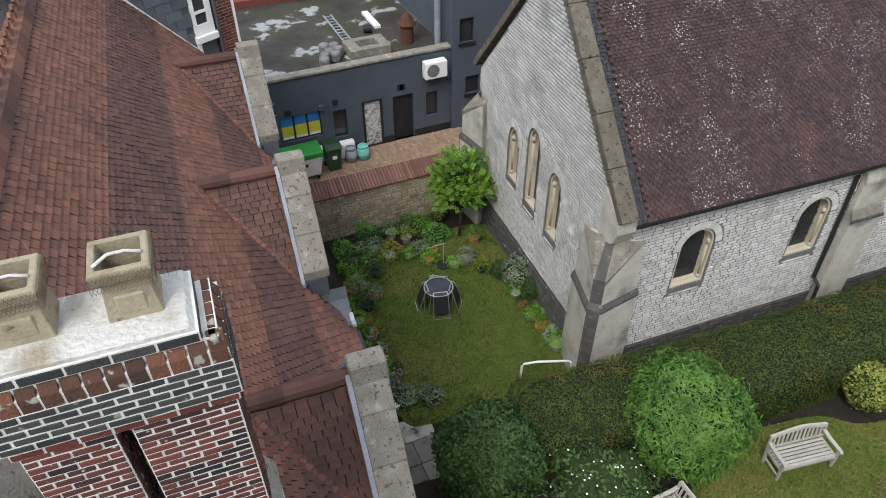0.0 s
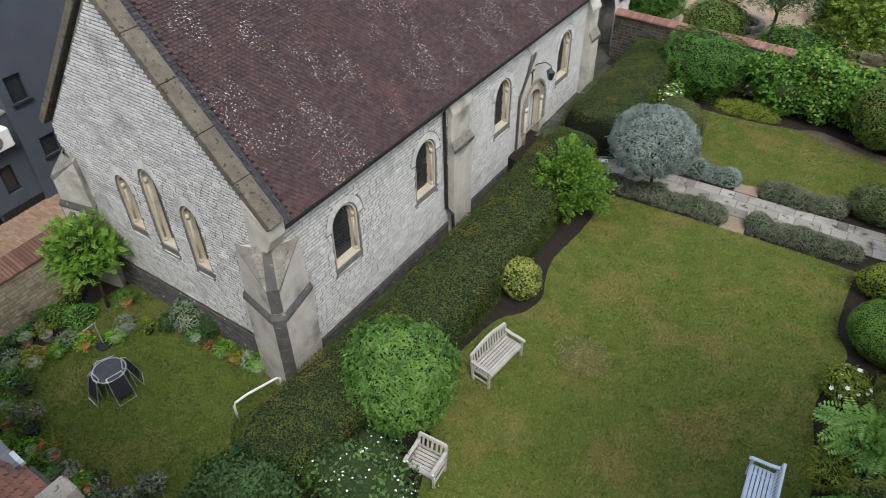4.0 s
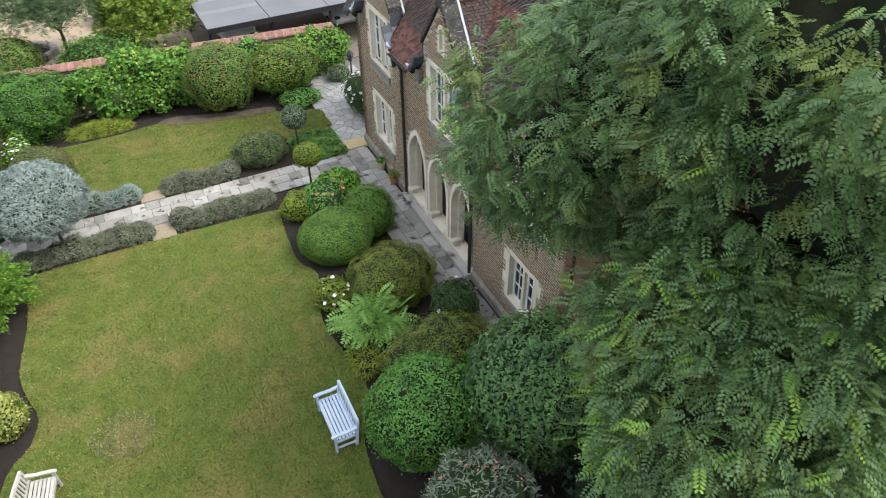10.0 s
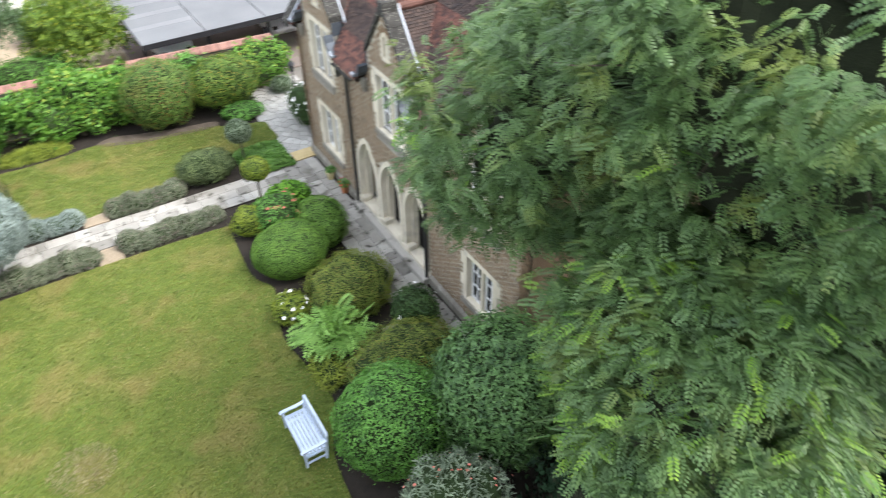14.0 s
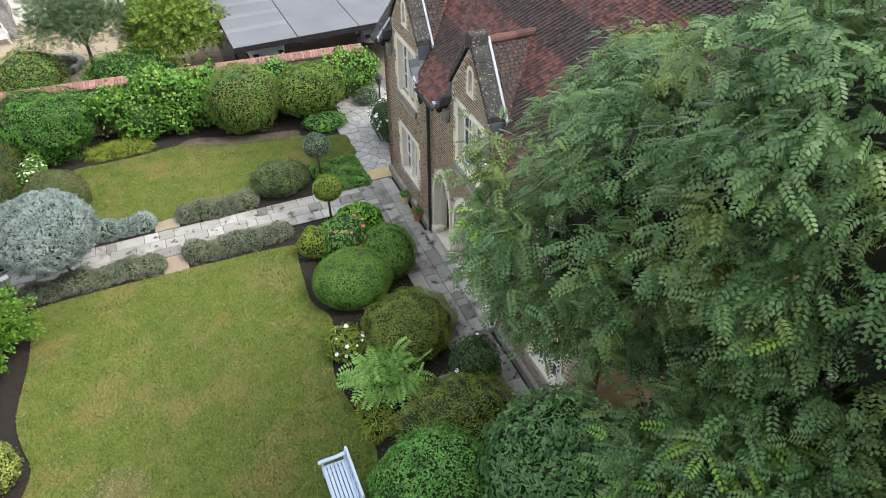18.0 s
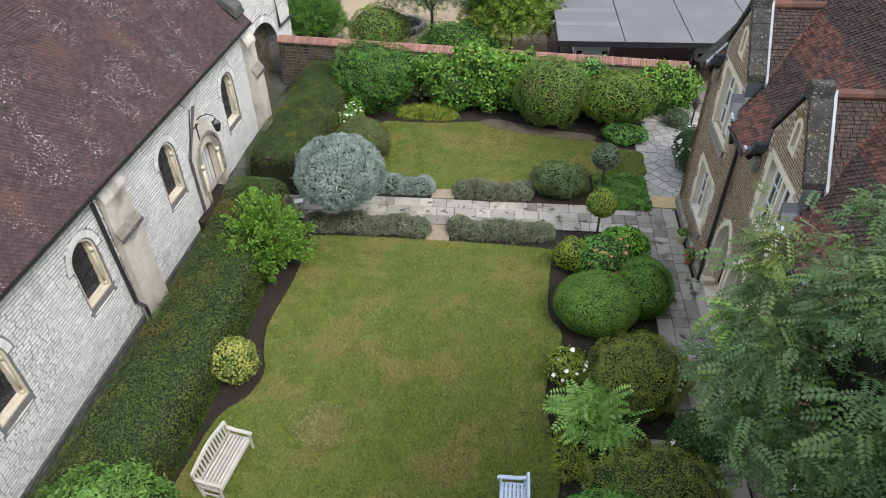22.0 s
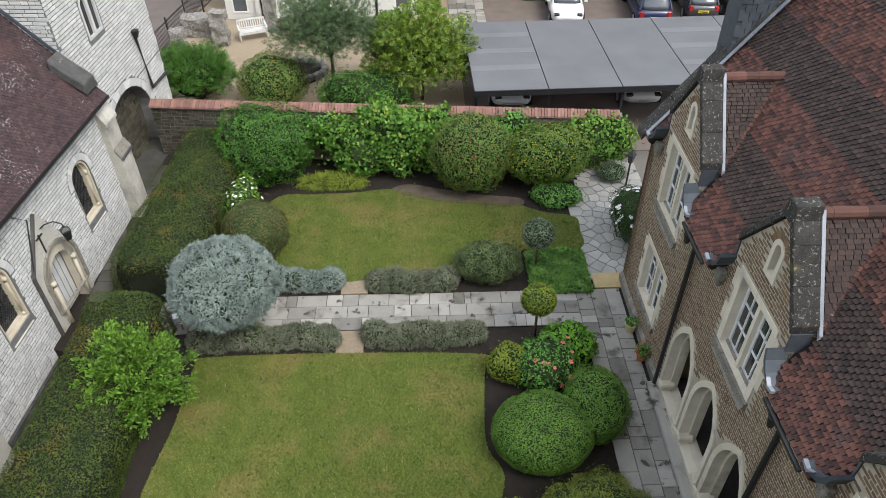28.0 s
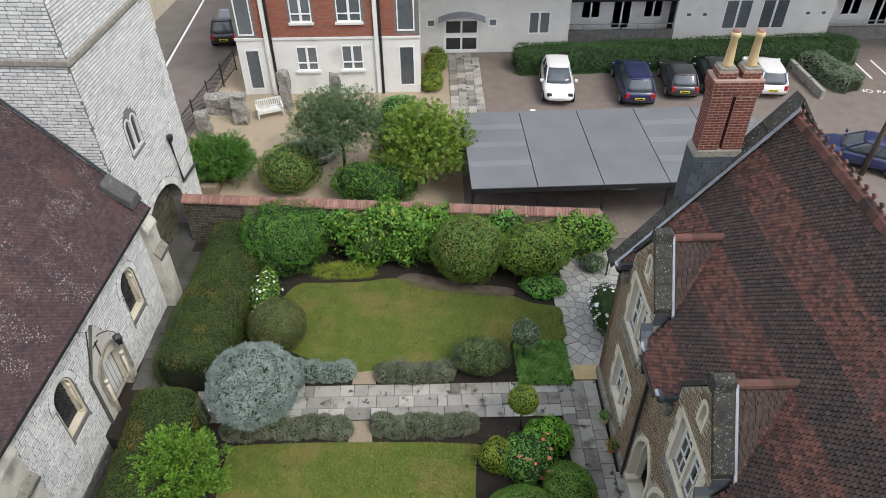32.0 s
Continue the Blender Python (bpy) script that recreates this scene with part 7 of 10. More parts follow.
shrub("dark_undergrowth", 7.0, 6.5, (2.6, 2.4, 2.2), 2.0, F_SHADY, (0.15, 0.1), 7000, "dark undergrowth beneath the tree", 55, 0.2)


# pale mahonia-like fern in the border
fern = thing("fern_shrub", Matrix.Translation((4.0, 15.5, 0)), "pale green shrub with long ferny leaves", "shrub")
rng = np.random.default_rng(61)
d_ = rng.normal(size=(110, 3))
d_[:, 2] = np.abs(d_[:, 2]) * 0.8 + 0.1
d_ /= np.linalg.norm(d_, axis=1, keepdims=True)
part("fronds", fern_leaves("fronds", d_ * np.array([0.75, 0.8, 0.5]) * rng.uniform(0.0, 1.0, (110, 1)) ** 0.6 + np.array([0, 0, 0.5]), d_ * np.array([0.6, 0.6, 0.3]) + rng.normal(0, 0.5, (110, 3)) * np.array([1, 1, 0.3]), F_FERN, 0.72, 0.2, 8, 62, 0.25, 0.38), F_FERN, fern)
tagged(part("stems", stems(9, 0.6, 0.8, 63), BARK, fern), kind="stuff")

# the acacia: a crown of several boughs, each hung with bouquets of pinnate leaves
base_ = np.array([8.6, 7.4, 0])
acacia = thing("acacia_tree", Matrix.Translation(Vector(base_)), "large acacia with drooping blue-green pinnate leaves", "tree")
# Last row: bough added above the view to shade the crown's western side.
BOUGHS = np.array([[7.25, 9.45, 9.6, 3.8, 2.0, 2.15], [7.3, 7.2, 10.85, 2.8, 2.1, 2.75], [6.65, 5.7, 12.35, 2.6, 3.3, 1.25], [4.95, 5.7, 8.0, 1.45, 1.9, 1.65], [7.4, 6.4, 10.6, 2.7, 3.1, 3.25], [7.3, 12.0, 9.0, 1.0, 1.2, 1.5], [5.65, 9.7, 8.85, 1.6, 1.45, 1.15], [10.3, 8.0, 10.4, 3.0, 3.0, 2.8], [7.9, 6.0, 8.3, 2.3, 2.4, 2.1], [10.7, 6.6, 13.4, 3.0, 3.3, 2.0]])


def bouquets(seed, bough, others, clumps, per, size=0.42, hole=-0.8, depth=0.32, lumps=0.16):
    """Bouquets of pinnate leaves in the outer layer of one bough; each spreads and hangs from its own twig."""
    rng = np.random.default_rng(seed)
    C, R = bough[:3], bough[3:]
    nodes = rng.normal(size=(clumps, 3))
    nodes /= np.linalg.norm(nodes, axis=1, keepdims=True)
    nodes = nodes[nodes[:, 2] > -0.85]
    deep = 1 - depth * rng.random(len(nodes)) ** 1.6
    cen = C + nodes * R * (deep + lumps * lump(nodes * R, seed + 1, 0.9) - 0.03)[:, None]
    ok = (lump(cen, seed + 2, 0.6) > hole) & ((nodes[:, 0] < 0.45) | (rng.random(len(nodes)) < 0.35) | (C[2] < 8.1))
    for o in others:
        ok &= (((cen - o[:3]) / (o[3:] * 0.74)) ** 2).sum(1) > 1
    cen, out = cen[ok], (nodes / R)[ok]
    out /= np.linalg.norm(out, axis=1, keepdims=True)
    k = len(cen) * per
    big = np.repeat(size * rng.uniform(0.6, 1.3, len(cen)), per)[:, None]
    o = np.repeat(out, per, 0)
    d = rng.normal(size=(k, 3))
    d -= np.minimum((d * o).sum(1, keepdims=True), 0) * o * 1.6
    d /= np.linalg.norm(d, axis=1, keepdims=True)
    pts = np.repeat(cen, per, 0) + d * big * rng.uniform(0.1, 0.9, (k, 1)) * np.array([1, 1, 0.6])
    dirs = d * 0.6 + o * 0.15 + rng.normal(0, 0.55, (k, 3))
    dirs[:, 2] = -0.02 - 0.3 * rng.random(k) + dirs[:, 2] * 0.25
    return pts, dirs


trunk = Shape().tube([(0, 0, -0.2), (0.1, 0.1, 2.5), (0.0, 0.1, 5.0), (0.1, 0.1, 9.0)], 0.32, 10, 0.16)
part("trunk", trunk, BARK, acacia, smooth=True)
rl = random.Random(75)
for k, bough in enumerate(BOUGHS):
    area = (bough[3] * bough[4] + bough[4] * bough[5] + bough[3] * bough[5]) / 3 * 12.6
    others = [o for m, o in enumerate(BOUGHS) if m != k]
    pts, dirs = bouquets(700 + 9 * k, bough, others, int(area * (4 if k in (7, 9) else 8 if k in (2, 8) else 17 if k == 3 else 10)), 14, hole=-1.3 if k == 3 else -0.55 if k == 2 else -0.8)
    part("bough", fern_leaves("bough", pts - base_, dirs, F_ACACIA, 0.2 if k == 2 else 0.245, 0.054 if k == 2 else 0.068, 6, 74 + k, 0.35, 0.46, k == 2), F_ACACIA, acacia)
    rate = 0.2 if k == 3 else 0.012
    young = (np.random.default_rng(79 + k).random(len(pts) // 14) < rate).repeat(14) & (np.random.default_rng(80 + k).random(len(pts)) < 0.45)
    if young.any():
        tagged(part("young_growth", fern_leaves("young_growth", pts[young] - base_ + dirs[young] * 0.12, dirs[young], F_SHOOT, 0.26, 0.075, 6, 78, 0.3), F_SHOOT, acacia), "yellow-green young leaves", kind="stuff")
    part("inner_mass", core_mesh("inner_mass", bough[3:] * (0.3 if k == 2 else 0.42 if k == 3 else 0.6), 760 + k, 0.12, SHADE_CORE, 1.0, -1.0), SHADE_CORE, acacia, place=Matrix.Translation(Vector(bough[:3] - base_)))
    e = Vector(bough[:3] - base_)
    part("limb", Shape().tube([(0, 0, e.z * 0.45), (e.x * 0.45, e.y * 0.45, e.z * 0.85), tuple(e)], 0.11, 7, 0.05), BARK, acacia, smooth=True)
    for _ in range(5):
        m = int(rl.uniform(0, len(pts)))
        a, b = Vector(pts[m] - base_), Vector(pts[m] - base_ + dirs[m] * 0.3)
        part("twig", Shape().tube([tuple(a * 0.8 + e * 0.2), tuple(a), tuple(b)], 0.015, 5, 0.004), BARK, acacia, smooth=True)
# a second acacia and a round-leaved lime below it
base_ = np.array([7.5, 0.2, 0])
acacia2 = thing("acacia_tree", Matrix.Translation(Vector(base_)), "young acacia beside the large one, leaves coloured as in shade", "tree")
pts, dirs = bouquets(81, np.array([8.9, -0.6, 7.2, 3.2, 2.6, 2.9]), [], 300, 9, 0.6)
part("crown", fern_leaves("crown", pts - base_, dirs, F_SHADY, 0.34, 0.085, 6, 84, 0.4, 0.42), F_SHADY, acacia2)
part("trunk", Shape().tube([(0, 0, -0.2), (0.2, -0.2, 3.5), (0.9, -0.6, 7.5)], 0.16, 8, 0.06), BARK, acacia2, smooth=True)
part("inner_mass", core_mesh("inner_mass", (2.1, 1.7, 2.0), 86, 0.12, SHADE_CORE, 1.0, -1.0), SHADE_CORE, acacia2, place=Matrix.Translation((1.4, -0.8, 7.2)))
shrub("lime_sapling", 5.9, 2.5, (1.5, 1.3, 1.3), 5.2, F_ROUND, (0.15, 0.13), 1900, "round-leaved lime sapling under the acacia", 91, 0.25, category="tree", trunk=(0.07, 0.0), spread=0.8, shell=0.3)
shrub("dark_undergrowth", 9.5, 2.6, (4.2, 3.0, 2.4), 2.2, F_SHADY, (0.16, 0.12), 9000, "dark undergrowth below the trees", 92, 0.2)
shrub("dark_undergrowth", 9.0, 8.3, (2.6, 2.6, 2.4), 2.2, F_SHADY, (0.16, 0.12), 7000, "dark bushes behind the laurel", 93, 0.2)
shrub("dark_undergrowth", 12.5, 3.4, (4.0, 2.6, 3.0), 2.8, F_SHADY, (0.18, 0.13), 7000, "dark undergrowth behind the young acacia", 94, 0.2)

# ---- short turf over the lawns ----
F_TURF = foliage("turf_blades", (0.063, 0.094, 0.014), (0.232, 0.255, 0.05), tips=(0.3, 0.27, 0.11), patch=(0.21, 0.175, 0.06))


def turf(outline, count, seed, host_label, mat=F_TURF, z=0.0):
    """Short blades scattered over a lawn."""
    rng = np.random.default_rng(seed)
    us, vs = [p[0] for p in outline], [p[1] for p in outline]
    p = np.stack([rng.uniform(min(us), max(us), count), rng.uniform(min(vs), max(vs), count)], 1)
    p = p[inside(outline, p[:, 0], p[:, 1])]
    k = len(p)
    base = np.concatenate([p, np.full((k, 1), z + 0.028)], 1)
    a = rng.uniform(0, math.tau, k)
    side_ = np.stack([np.cos(a), np.sin(a), np.zeros(k)], 1)
    lean = np.stack([-np.sin(a), np.cos(a), np.zeros(k)], 1) * rng.normal(0, 0.03, (k, 1))
    h = rng.uniform(0.02, 0.06, (k, 1))
    w = rng.uniform(0.007, 0.02, (k, 1))
    V = np.stack([base - side_ * w, base + side_ * w, base + lean + np.array([0, 0, 1.0]) * h], 1).reshape(-1, 3)
    solo("grass", fast_mesh("grass", V, np.arange(3 * k).reshape(k, 3), mat), mat, host_label, "grass", "stuff")


turf(LAWN, 190000, 171, "short mown grass of the large lawn")
turf(LAWN2, 60000, 172, "short mown grass of the small lawn")
F_TURF_DARK = foliage("dark_turf_blades", (0.03, 0.065, 0.01), (0.125, 0.185, 0.03), tips=(0.2, 0.2, 0.06))
turf(LAWN3, 75000, 173, "short darker green grass of the back lawn", F_TURF_DARK, COURT)
F_STRAW = foliage("dry_straw_blades", (0.2, 0.17, 0.09), (0.42, 0.37, 0.22))
turf(smooth_loop([(-3.4, 14.6), (-2.6, 14.3), (-2.0, 14.9), (-2.3, 15.6), (-3.0, 15.7), (-3.6, 15.2)]), 2600, 174, "pale worn patch of dry grass", F_STRAW)

# ---- the yard and the dark grey building behind it ----
GREY_PAINT = material("dark_grey_painted_wall", (0.05, 0.062, 0.08), (0.08, 0.094, 0.115), 0.75, 0.2, 1.2, 40, 0.15)
FLAT_ROOF = material("stained_felt_roof", (0.012, 0.011, 0.009), (0.075, 0.07, 0.056), 0.75, 0, 1.1, 30, 0.5, stain=(0.042, 0.046, 0.014), stain_scale=0.7, stain_at=0.52, spots=(0.3, 0.31, 0.31), spot_scale=1.1, spot_at=0.6)
PAVER = material("buff_block_paving", (0.2, 0.13, 0.085), (0.38, 0.27, 0.19), 0.9, 0.6, 3, 50, 0.3)
BLACK = material("black_paint", (0.012, 0.012, 0.014), (0.022, 0.022, 0.024), 0.6, 0, 3, 40, 0.1)
pub = thing("grey_building", pose(-21.57, 7.4, 0, 0, 0, 90), "dark grey painted two-part building with a stained flat roof", "building")
fr = plane((1, 0, 0), (0, 0, 1), (0, 0, 0))
open_ = [[(-1.42, 0.95), (0.05, 0.95), (0.05, 1.95), (-1.42, 1.95)], [(0.5, 0.7), (1.0, 0.7), (1.0, 1.8), (0.5, 1.8)], [(1.62, 0), (2.35, 0), (2.35, 1.9), (1.62, 1.9)], [(2.8, 0), (3.62, 0), (3.62, 1.86), (2.8, 1.86)], [(4.14, 0.75), (4.62, 0.75), (4.62, 1.75), (4.14, 1.75)]]
part("wall", Shape().sheet([(-3, 0), (5.15, 0), (5.15, 3.35), (-3, 3.35)], open_, 0.3, fr), GREY_PAINT, pub)
part("plinth", Shape().box(-3, -0.03, 0, 1.6, -0.002, 0.28).box(2.37, -0.03, 0, 2.78, -0.002, 0.28).box(3.64, -0.03, 0, 5.15, -0.002, 0.28), BLACK, pub)
part("parapet_coping", Shape().box(-3, -0.06, 3.35, 5.15, 0.3, 3.45), COPING, pub, bevel=0.015)
part("flat_roof", Shape().box(-3, 0.3, 3.0, 5.15, 7.5, 3.2), FLAT_ROOF, pub, "ponded stained felt roof")
for (a, b, c, d) in ((-3, 7.2, 5.15, 7.5), (-3.3, 0, -3, 7.5)):
    part("parapet", Shape().box(a, b, 0, c, d, 3.5), STACK_NEW, pub)
# Pale base colour stands in for the sky reflected in these panes.
FLAT_GLASS = material("painted_reflection_glass", (0.05, 0.06, 0.065), (0.17, 0.19, 0.2), 0.1, 0.6, 0.7, 5, 0.0, spec=0.7)


def simple_window(host, u0, v0, u1, v1, place, bars=1, depth=0.1, frame_mat=BLACK, pane=GLASS, label=""):
    pane = FLAT_GLASS if frame_mat is WHITE else pane
    e = 0.03 if frame_mat is WHITE else 0.0
    o, i_ = [(u0, v0), (u1, v0), (u1, v1), (u0, v1)], []
    for k in range(bars):
        a, b = u0 + (u1 - u0) * k / bars + 0.035 + e, u0 + (u1 - u0) * (k + 1) / bars - 0.035 - e
        i_.append([(a, v0 + 0.045 + e), (b, v0 + 0.045 + e), (b, v1 - 0.045 - e), (a, v1 - 0.045 - e)])
    w = part("window", Shape().sheet(o, i_, 0.06, place @ Matrix.Translation((0, 0, -depth))), frame_mat, host, label)
    part("pane", Shape().sheet(o, [], 0.01, place @ Matrix.Translation((0, 0, -depth - 0.04))), pane, w)
    return w
BLUE_CLOTH = material("blue_cloth", (0.03, 0.16, 0.42), (0.05, 0.24, 0.55), 0.9, 0, 2, 30, 0.1)
YEL_CLOTH = material("yellow_cloth", (0.5, 0.5, 0.03), (0.66, 0.62, 0.06), 0.9, 0, 2, 30, 0.1)
w_ = simple_window(pub, -1.42, 0.95, 0.05, 1.95, fr, 3, label="black framed window hung with blue and yellow cloths")
part("blue_curtain", Shape().box(-1.38, 0.115, 1.52, 0.01, 0.125, 1.9), BLUE_CLOTH, w_)
part("yellow_curtain", Shape().box(-1.38, 0.115, 1.1, 0.01, 0.125, 1.52), YEL_CLOTH, w_)
part("white_curtain", Shape().box(-1.38, 0.115, 1.0, 0.01, 0.125, 1.1), WHITE, w_)
simple_window(pub, 0.5, 0.7, 1.0, 1.8, fr, 1)
simple_window(pub, 4.14, 0.75, 4.62, 1.75, fr, 1)
part("door", Shape().box(2.82, 0.12, 0, 3.6, 0.16, 1.84), BLACK, pub, "plain black door")
MURAL = material("black_and_white_pattern", (0.02, 0.02, 0.02), (0.75, 0.75, 0.73), 0.6, 0, 9, 12, 0.0)
mural = part("mural_door", Shape().box(1.68, 0.05, 0.05, 2.3, 0.09, 1.85), MURAL, pub, "door panel painted with black and white shapes")
part("door_frame", Shape().sheet([(1.6, 0), (2.38, 0), (2.38, 1.92), (1.6, 1.92)], [[(1.68, 0.03), (2.3, 0.03), (2.3, 1.86), (1.68, 1.86)]], 0.06, fr @ Matrix.Translation((0, 0, 0.015))), BLACK, mural)
for u, v in ((0.62, 2.15), (-1.1, 2.1), (3.1, 2.2), (3.2, 2.2)):
    part("vent", Shape().box(u - 0.1, -0.04, v - 0.1, u + 0.1, 0.0, v + 0.1), BLACK, pub)
part("floodlight", Shape().box(-0.02, -0.14, 2.0, 0.2, -0.002, 2.18), GREY_PAINT, pub, bevel=0.01)
ac = part("air_conditioner", Shape().box(3.98, -0.4, 2.45, 4.85, -0.06, 3.1), WHITE, pub, "white wall-mounted air conditioner", bevel=0.03)
part("fan_grille", Shape().lathe([(0.24, -0.01), (0.24, 0.01), (0.2, 0.012), (0.05, 0.012)], 20), MORTAR, ac, place=pose(4.28, -0.41, 2.78, 90, 0, 0))
part("bracket", Shape().box(4.05, -0.4, 2.4, 4.1, 0.0, 2.45).box(4.7, -0.4, 2.4, 4.75, 0.0, 2.45), BLACK_METAL, ac)
part("pipe", Shape().tube([(4.85, -0.05, 2.5), (5.0, -0.05, 2.15), (5.5, -0.05, 2.12)], 0.03, 6), BLACK_METAL, ac)
# roof clutter
KEG = material("dull_steel", (0.09, 0.09, 0.088), (0.3, 0.3, 0.29), 0.5, 0.4, 6, 40, 0.2, metal=0.4)
RUST = material("rusted_iron", (0.03, 0.02, 0.017), (0.15, 0.06, 0.035), 0.9, 0.2, 5, 40, 0.4)
rl_ = part("rooflight_kerb", Shape().sheet([(1.6, 0.7), (3.1, 0.7), (3.1, 1.8), (1.6, 1.8)], [[(2.0, 1.0), (2.75, 1.0), (2.75, 1.55), (2.0, 1.55)]], 0.35, Matrix.Translation((0, 0, 3.55))), COPING, pub)
lad = Shape()
for k in (0, 0.3):
    lad.box(1.8 + k, 2.2, 3.22, 1.85 + k, 5.0, 3.27)
for k in range(10):
    lad.box(1.8, 2.3 + k * 0.28, 3.225, 2.15, 2.34 + k * 0.28, 3.265)
part("ladder", lad, LEAD, pub, "aluminium ladder lying on the roof", place=pose(0, 0, 0, 0, 0, 0))
for k, (u, d) in enumerate(((0.7, 1.0), (0.95, 1.3), (1.25, 1.7), (1.1, 1.0), (1.3, 1.35), (0.9, 1.8), (0.6, 0.7))):
    part("keg", Shape().lathe([(0.16, 0), (0.19, 0.04), (0.19, 0.12), (0.2, 0.14), (0.19, 0.16), (0.19, 0.28), (0.16, 0.34), (0.1, 0.33)], 14, (u, d, 3.2)), KEG, pub)
part("flue_cowl", Shape().lathe([(0.25, 0), (0.25, 0.7), (0.36, 0.72), (0.1, 1.1), (0.06, 1.15)], 12, (4.0, 1.4, 3.2)), RUST, pub, "rusty conical flue cowl")
part("roof_plank", Shape().box(3.3, 3.0, 3.2, 3.55, 4.6, 3.34), WHITE, pub, bevel=0.02)
part("roof_drum", Shape().tube([(2.8, 2.9, 3.35), (3.1, 2.8, 3.35)], 0.15, 12), BLACK, pub)
# taller block
blk = plane((1, 0, 0), (0, 0, 1), (0, -0.12, 0))
tb_holes = [[(5.45, 3.5), (6.02, 3.5), (6.02, 4.4), (5.45, 4.4)], [(5.72, 1.4), (6.3, 1.4), (6.3, 2.12), (5.72, 2.12)]]
part("tall_block", Shape().sheet([(5.16, 0), (8.5, 0), (8.5, 8.5), (5.16, 8.5)], tb_holes, 0.4, blk), GREY_PAINT, pub)
part("tall_side", Shape().box(5.17, 0.28, 3.2, 5.4, 7.5, 7.2), GREY_PAINT, pub)
part("tall_roof", Shape().box(5.4, 0.28, 6.8, 8.5, 7.5, 7.0), FLAT_ROOF, pub)
for h_ in tb_holes:
    simple_window(pub, h_[0][0], h_[0][1], h_[1][0], h_[2][1], blk, 1)
    part("window_sill", Shape().box(h_[0][0] - 0.06, -0.2, h_[0][1] - 0.08, h_[1][0] + 0.06, -0.1, h_[0][1]), BLACK, pub)
part("flue_pipe", Shape().tube([(4.9, 0.6, 3.3), (4.9, 0.6, 5.2), (5.0, 0.6, 5.4)], 0.12, 10), LEAD, pub)
# slate-hung building and brick pier beyond the roof
SLATE = material("blue_grey_slate", (0.06, 0.068, 0.078), (0.13, 0.142, 0.16), 0.6, 0.6, 3, 40, 0.2)
sl_h = thing("slate_hung_house", pose(-16.51, 3.59, 0, 0, 0, 115.07), "slate-hung wall with a white sash window", "house")
part("wall", Shape().box(-6, 0.02, 0, 0.55, 3.5, 10), SLATE, sl_h)
pieces("slate", SLATE, sl_h, [(-4, 5.5), (-0.02, 5.5), (-0.02, 10.0), (-4, 10.0)], [], (0.42, 0.24), fr, gap=0.008, proud=0.01, rough=0.003, lean=0.012, seed=140)
part("wall_flashing", Shape().prism([(-0.02, 6.98), (-0.02, 7.1), (-3.0, 10.5), (-3.0, 10.35)], -0.05, 0.0, "y"), WHITE, sl_h, "white painted flashing along the tiles")
sw = part("sash_window", Shape().sheet([(-0.02, 7.4), (0.5, 7.4), (0.5, 9.0), (-0.02, 9.0)], [[(0.06, 7.66), (0.36, 7.66), (0.36, 7.92), (0.06, 7.92)], [(0.06, 7.98), (0.36, 7.98), (0.36, 8.3), (0.06, 8.3)], [(0.06, 8.4), (0.36, 8.4), (0.36, 8.9), (0.06, 8.9)]], 0.1, fr @ Matrix.Translation((0, 0, 0.06))), WHITE, sl_h, "white painted sash window")
part("pane", Shape().box(0.02, -0.02, 7.5, 0.4, -0.012, 8.95), GLASS, sw)
part("sill", Shape().box(-0.06, -0.12, 7.24, 0.58, 0.0, 7.4), WHITE, sw, bevel=0.01)
part("corner_board", Shape().box(-0.04, -0.05, 6.5, 0.06, 0.02, 7.24), WHITE, sl_h)
brick_box(sl_h, 0.6, 0.0, 3.0, 1.1, 0.8, 9.5, STACK_NEW, STACK_JOINT, 141)
part("pier_capping", Shape().box(1.1, -0.02, 3.0, 1.16, 0.85, 9.5), WHITE, sl_h)
part("downpipe", Shape().tube([(0.57, -0.1, 9.5), (0.57, -0.1, 6.2)], 0.045, 8), LEAD_DARK, sl_h)

yard = solo("yard_paving", Shape().box(-21.6, 3.5, -1.2, -18.52, 16, 0.0), PAVER, "buff and red block paving of the narrow yard", "paving", "structure")
pieces("paver", PAVER, yard, [(-21.55, 5.2), (-18.55, 5.2), (-18.55, 13), (-21.55, 13)], [], (0.21, 0.105), Matrix.Translation((0, 0, 0.0)), near=(-19, 9), count=120, gap=0.01, proud=0.012, rough=0.003, seed=142)
yw, YL = garden_wall("wall_yard", (-18.26, 4.7), (-18.15, 12.9), 0.71, "rubble stone garden wall with sloping red brick coping")
pieces("rubble_stone", YARD_STONE, yw, [(0, COURT), (YL, COURT), (YL, 0.69), (0, 0.69)], [], (0.28, 0.13), plane((1, 0, 0), (0, 0, 1), (0, -0.2, 0)), near=(3, 0.8), count=120, gap=0.02, proud=0.012, rough=0.012, seed=143, vary_width=0.5)
cb = Shape().prism([(-0.26, 0.0), (-0.26, 0.06), (0.38, 0.34), (0.44, 0.3), (0.44, 0.0)], 0.006, 0.105, "x").data("coping_brick", YARD_COPE)
for i in range(int(YL / 0.112)):
    part("coping_brick", cb, YARD_COPE, yw, place=Matrix.Translation((i * 0.112, 0, 0.71 + 0.005 * math.sin(i * 1.9))))

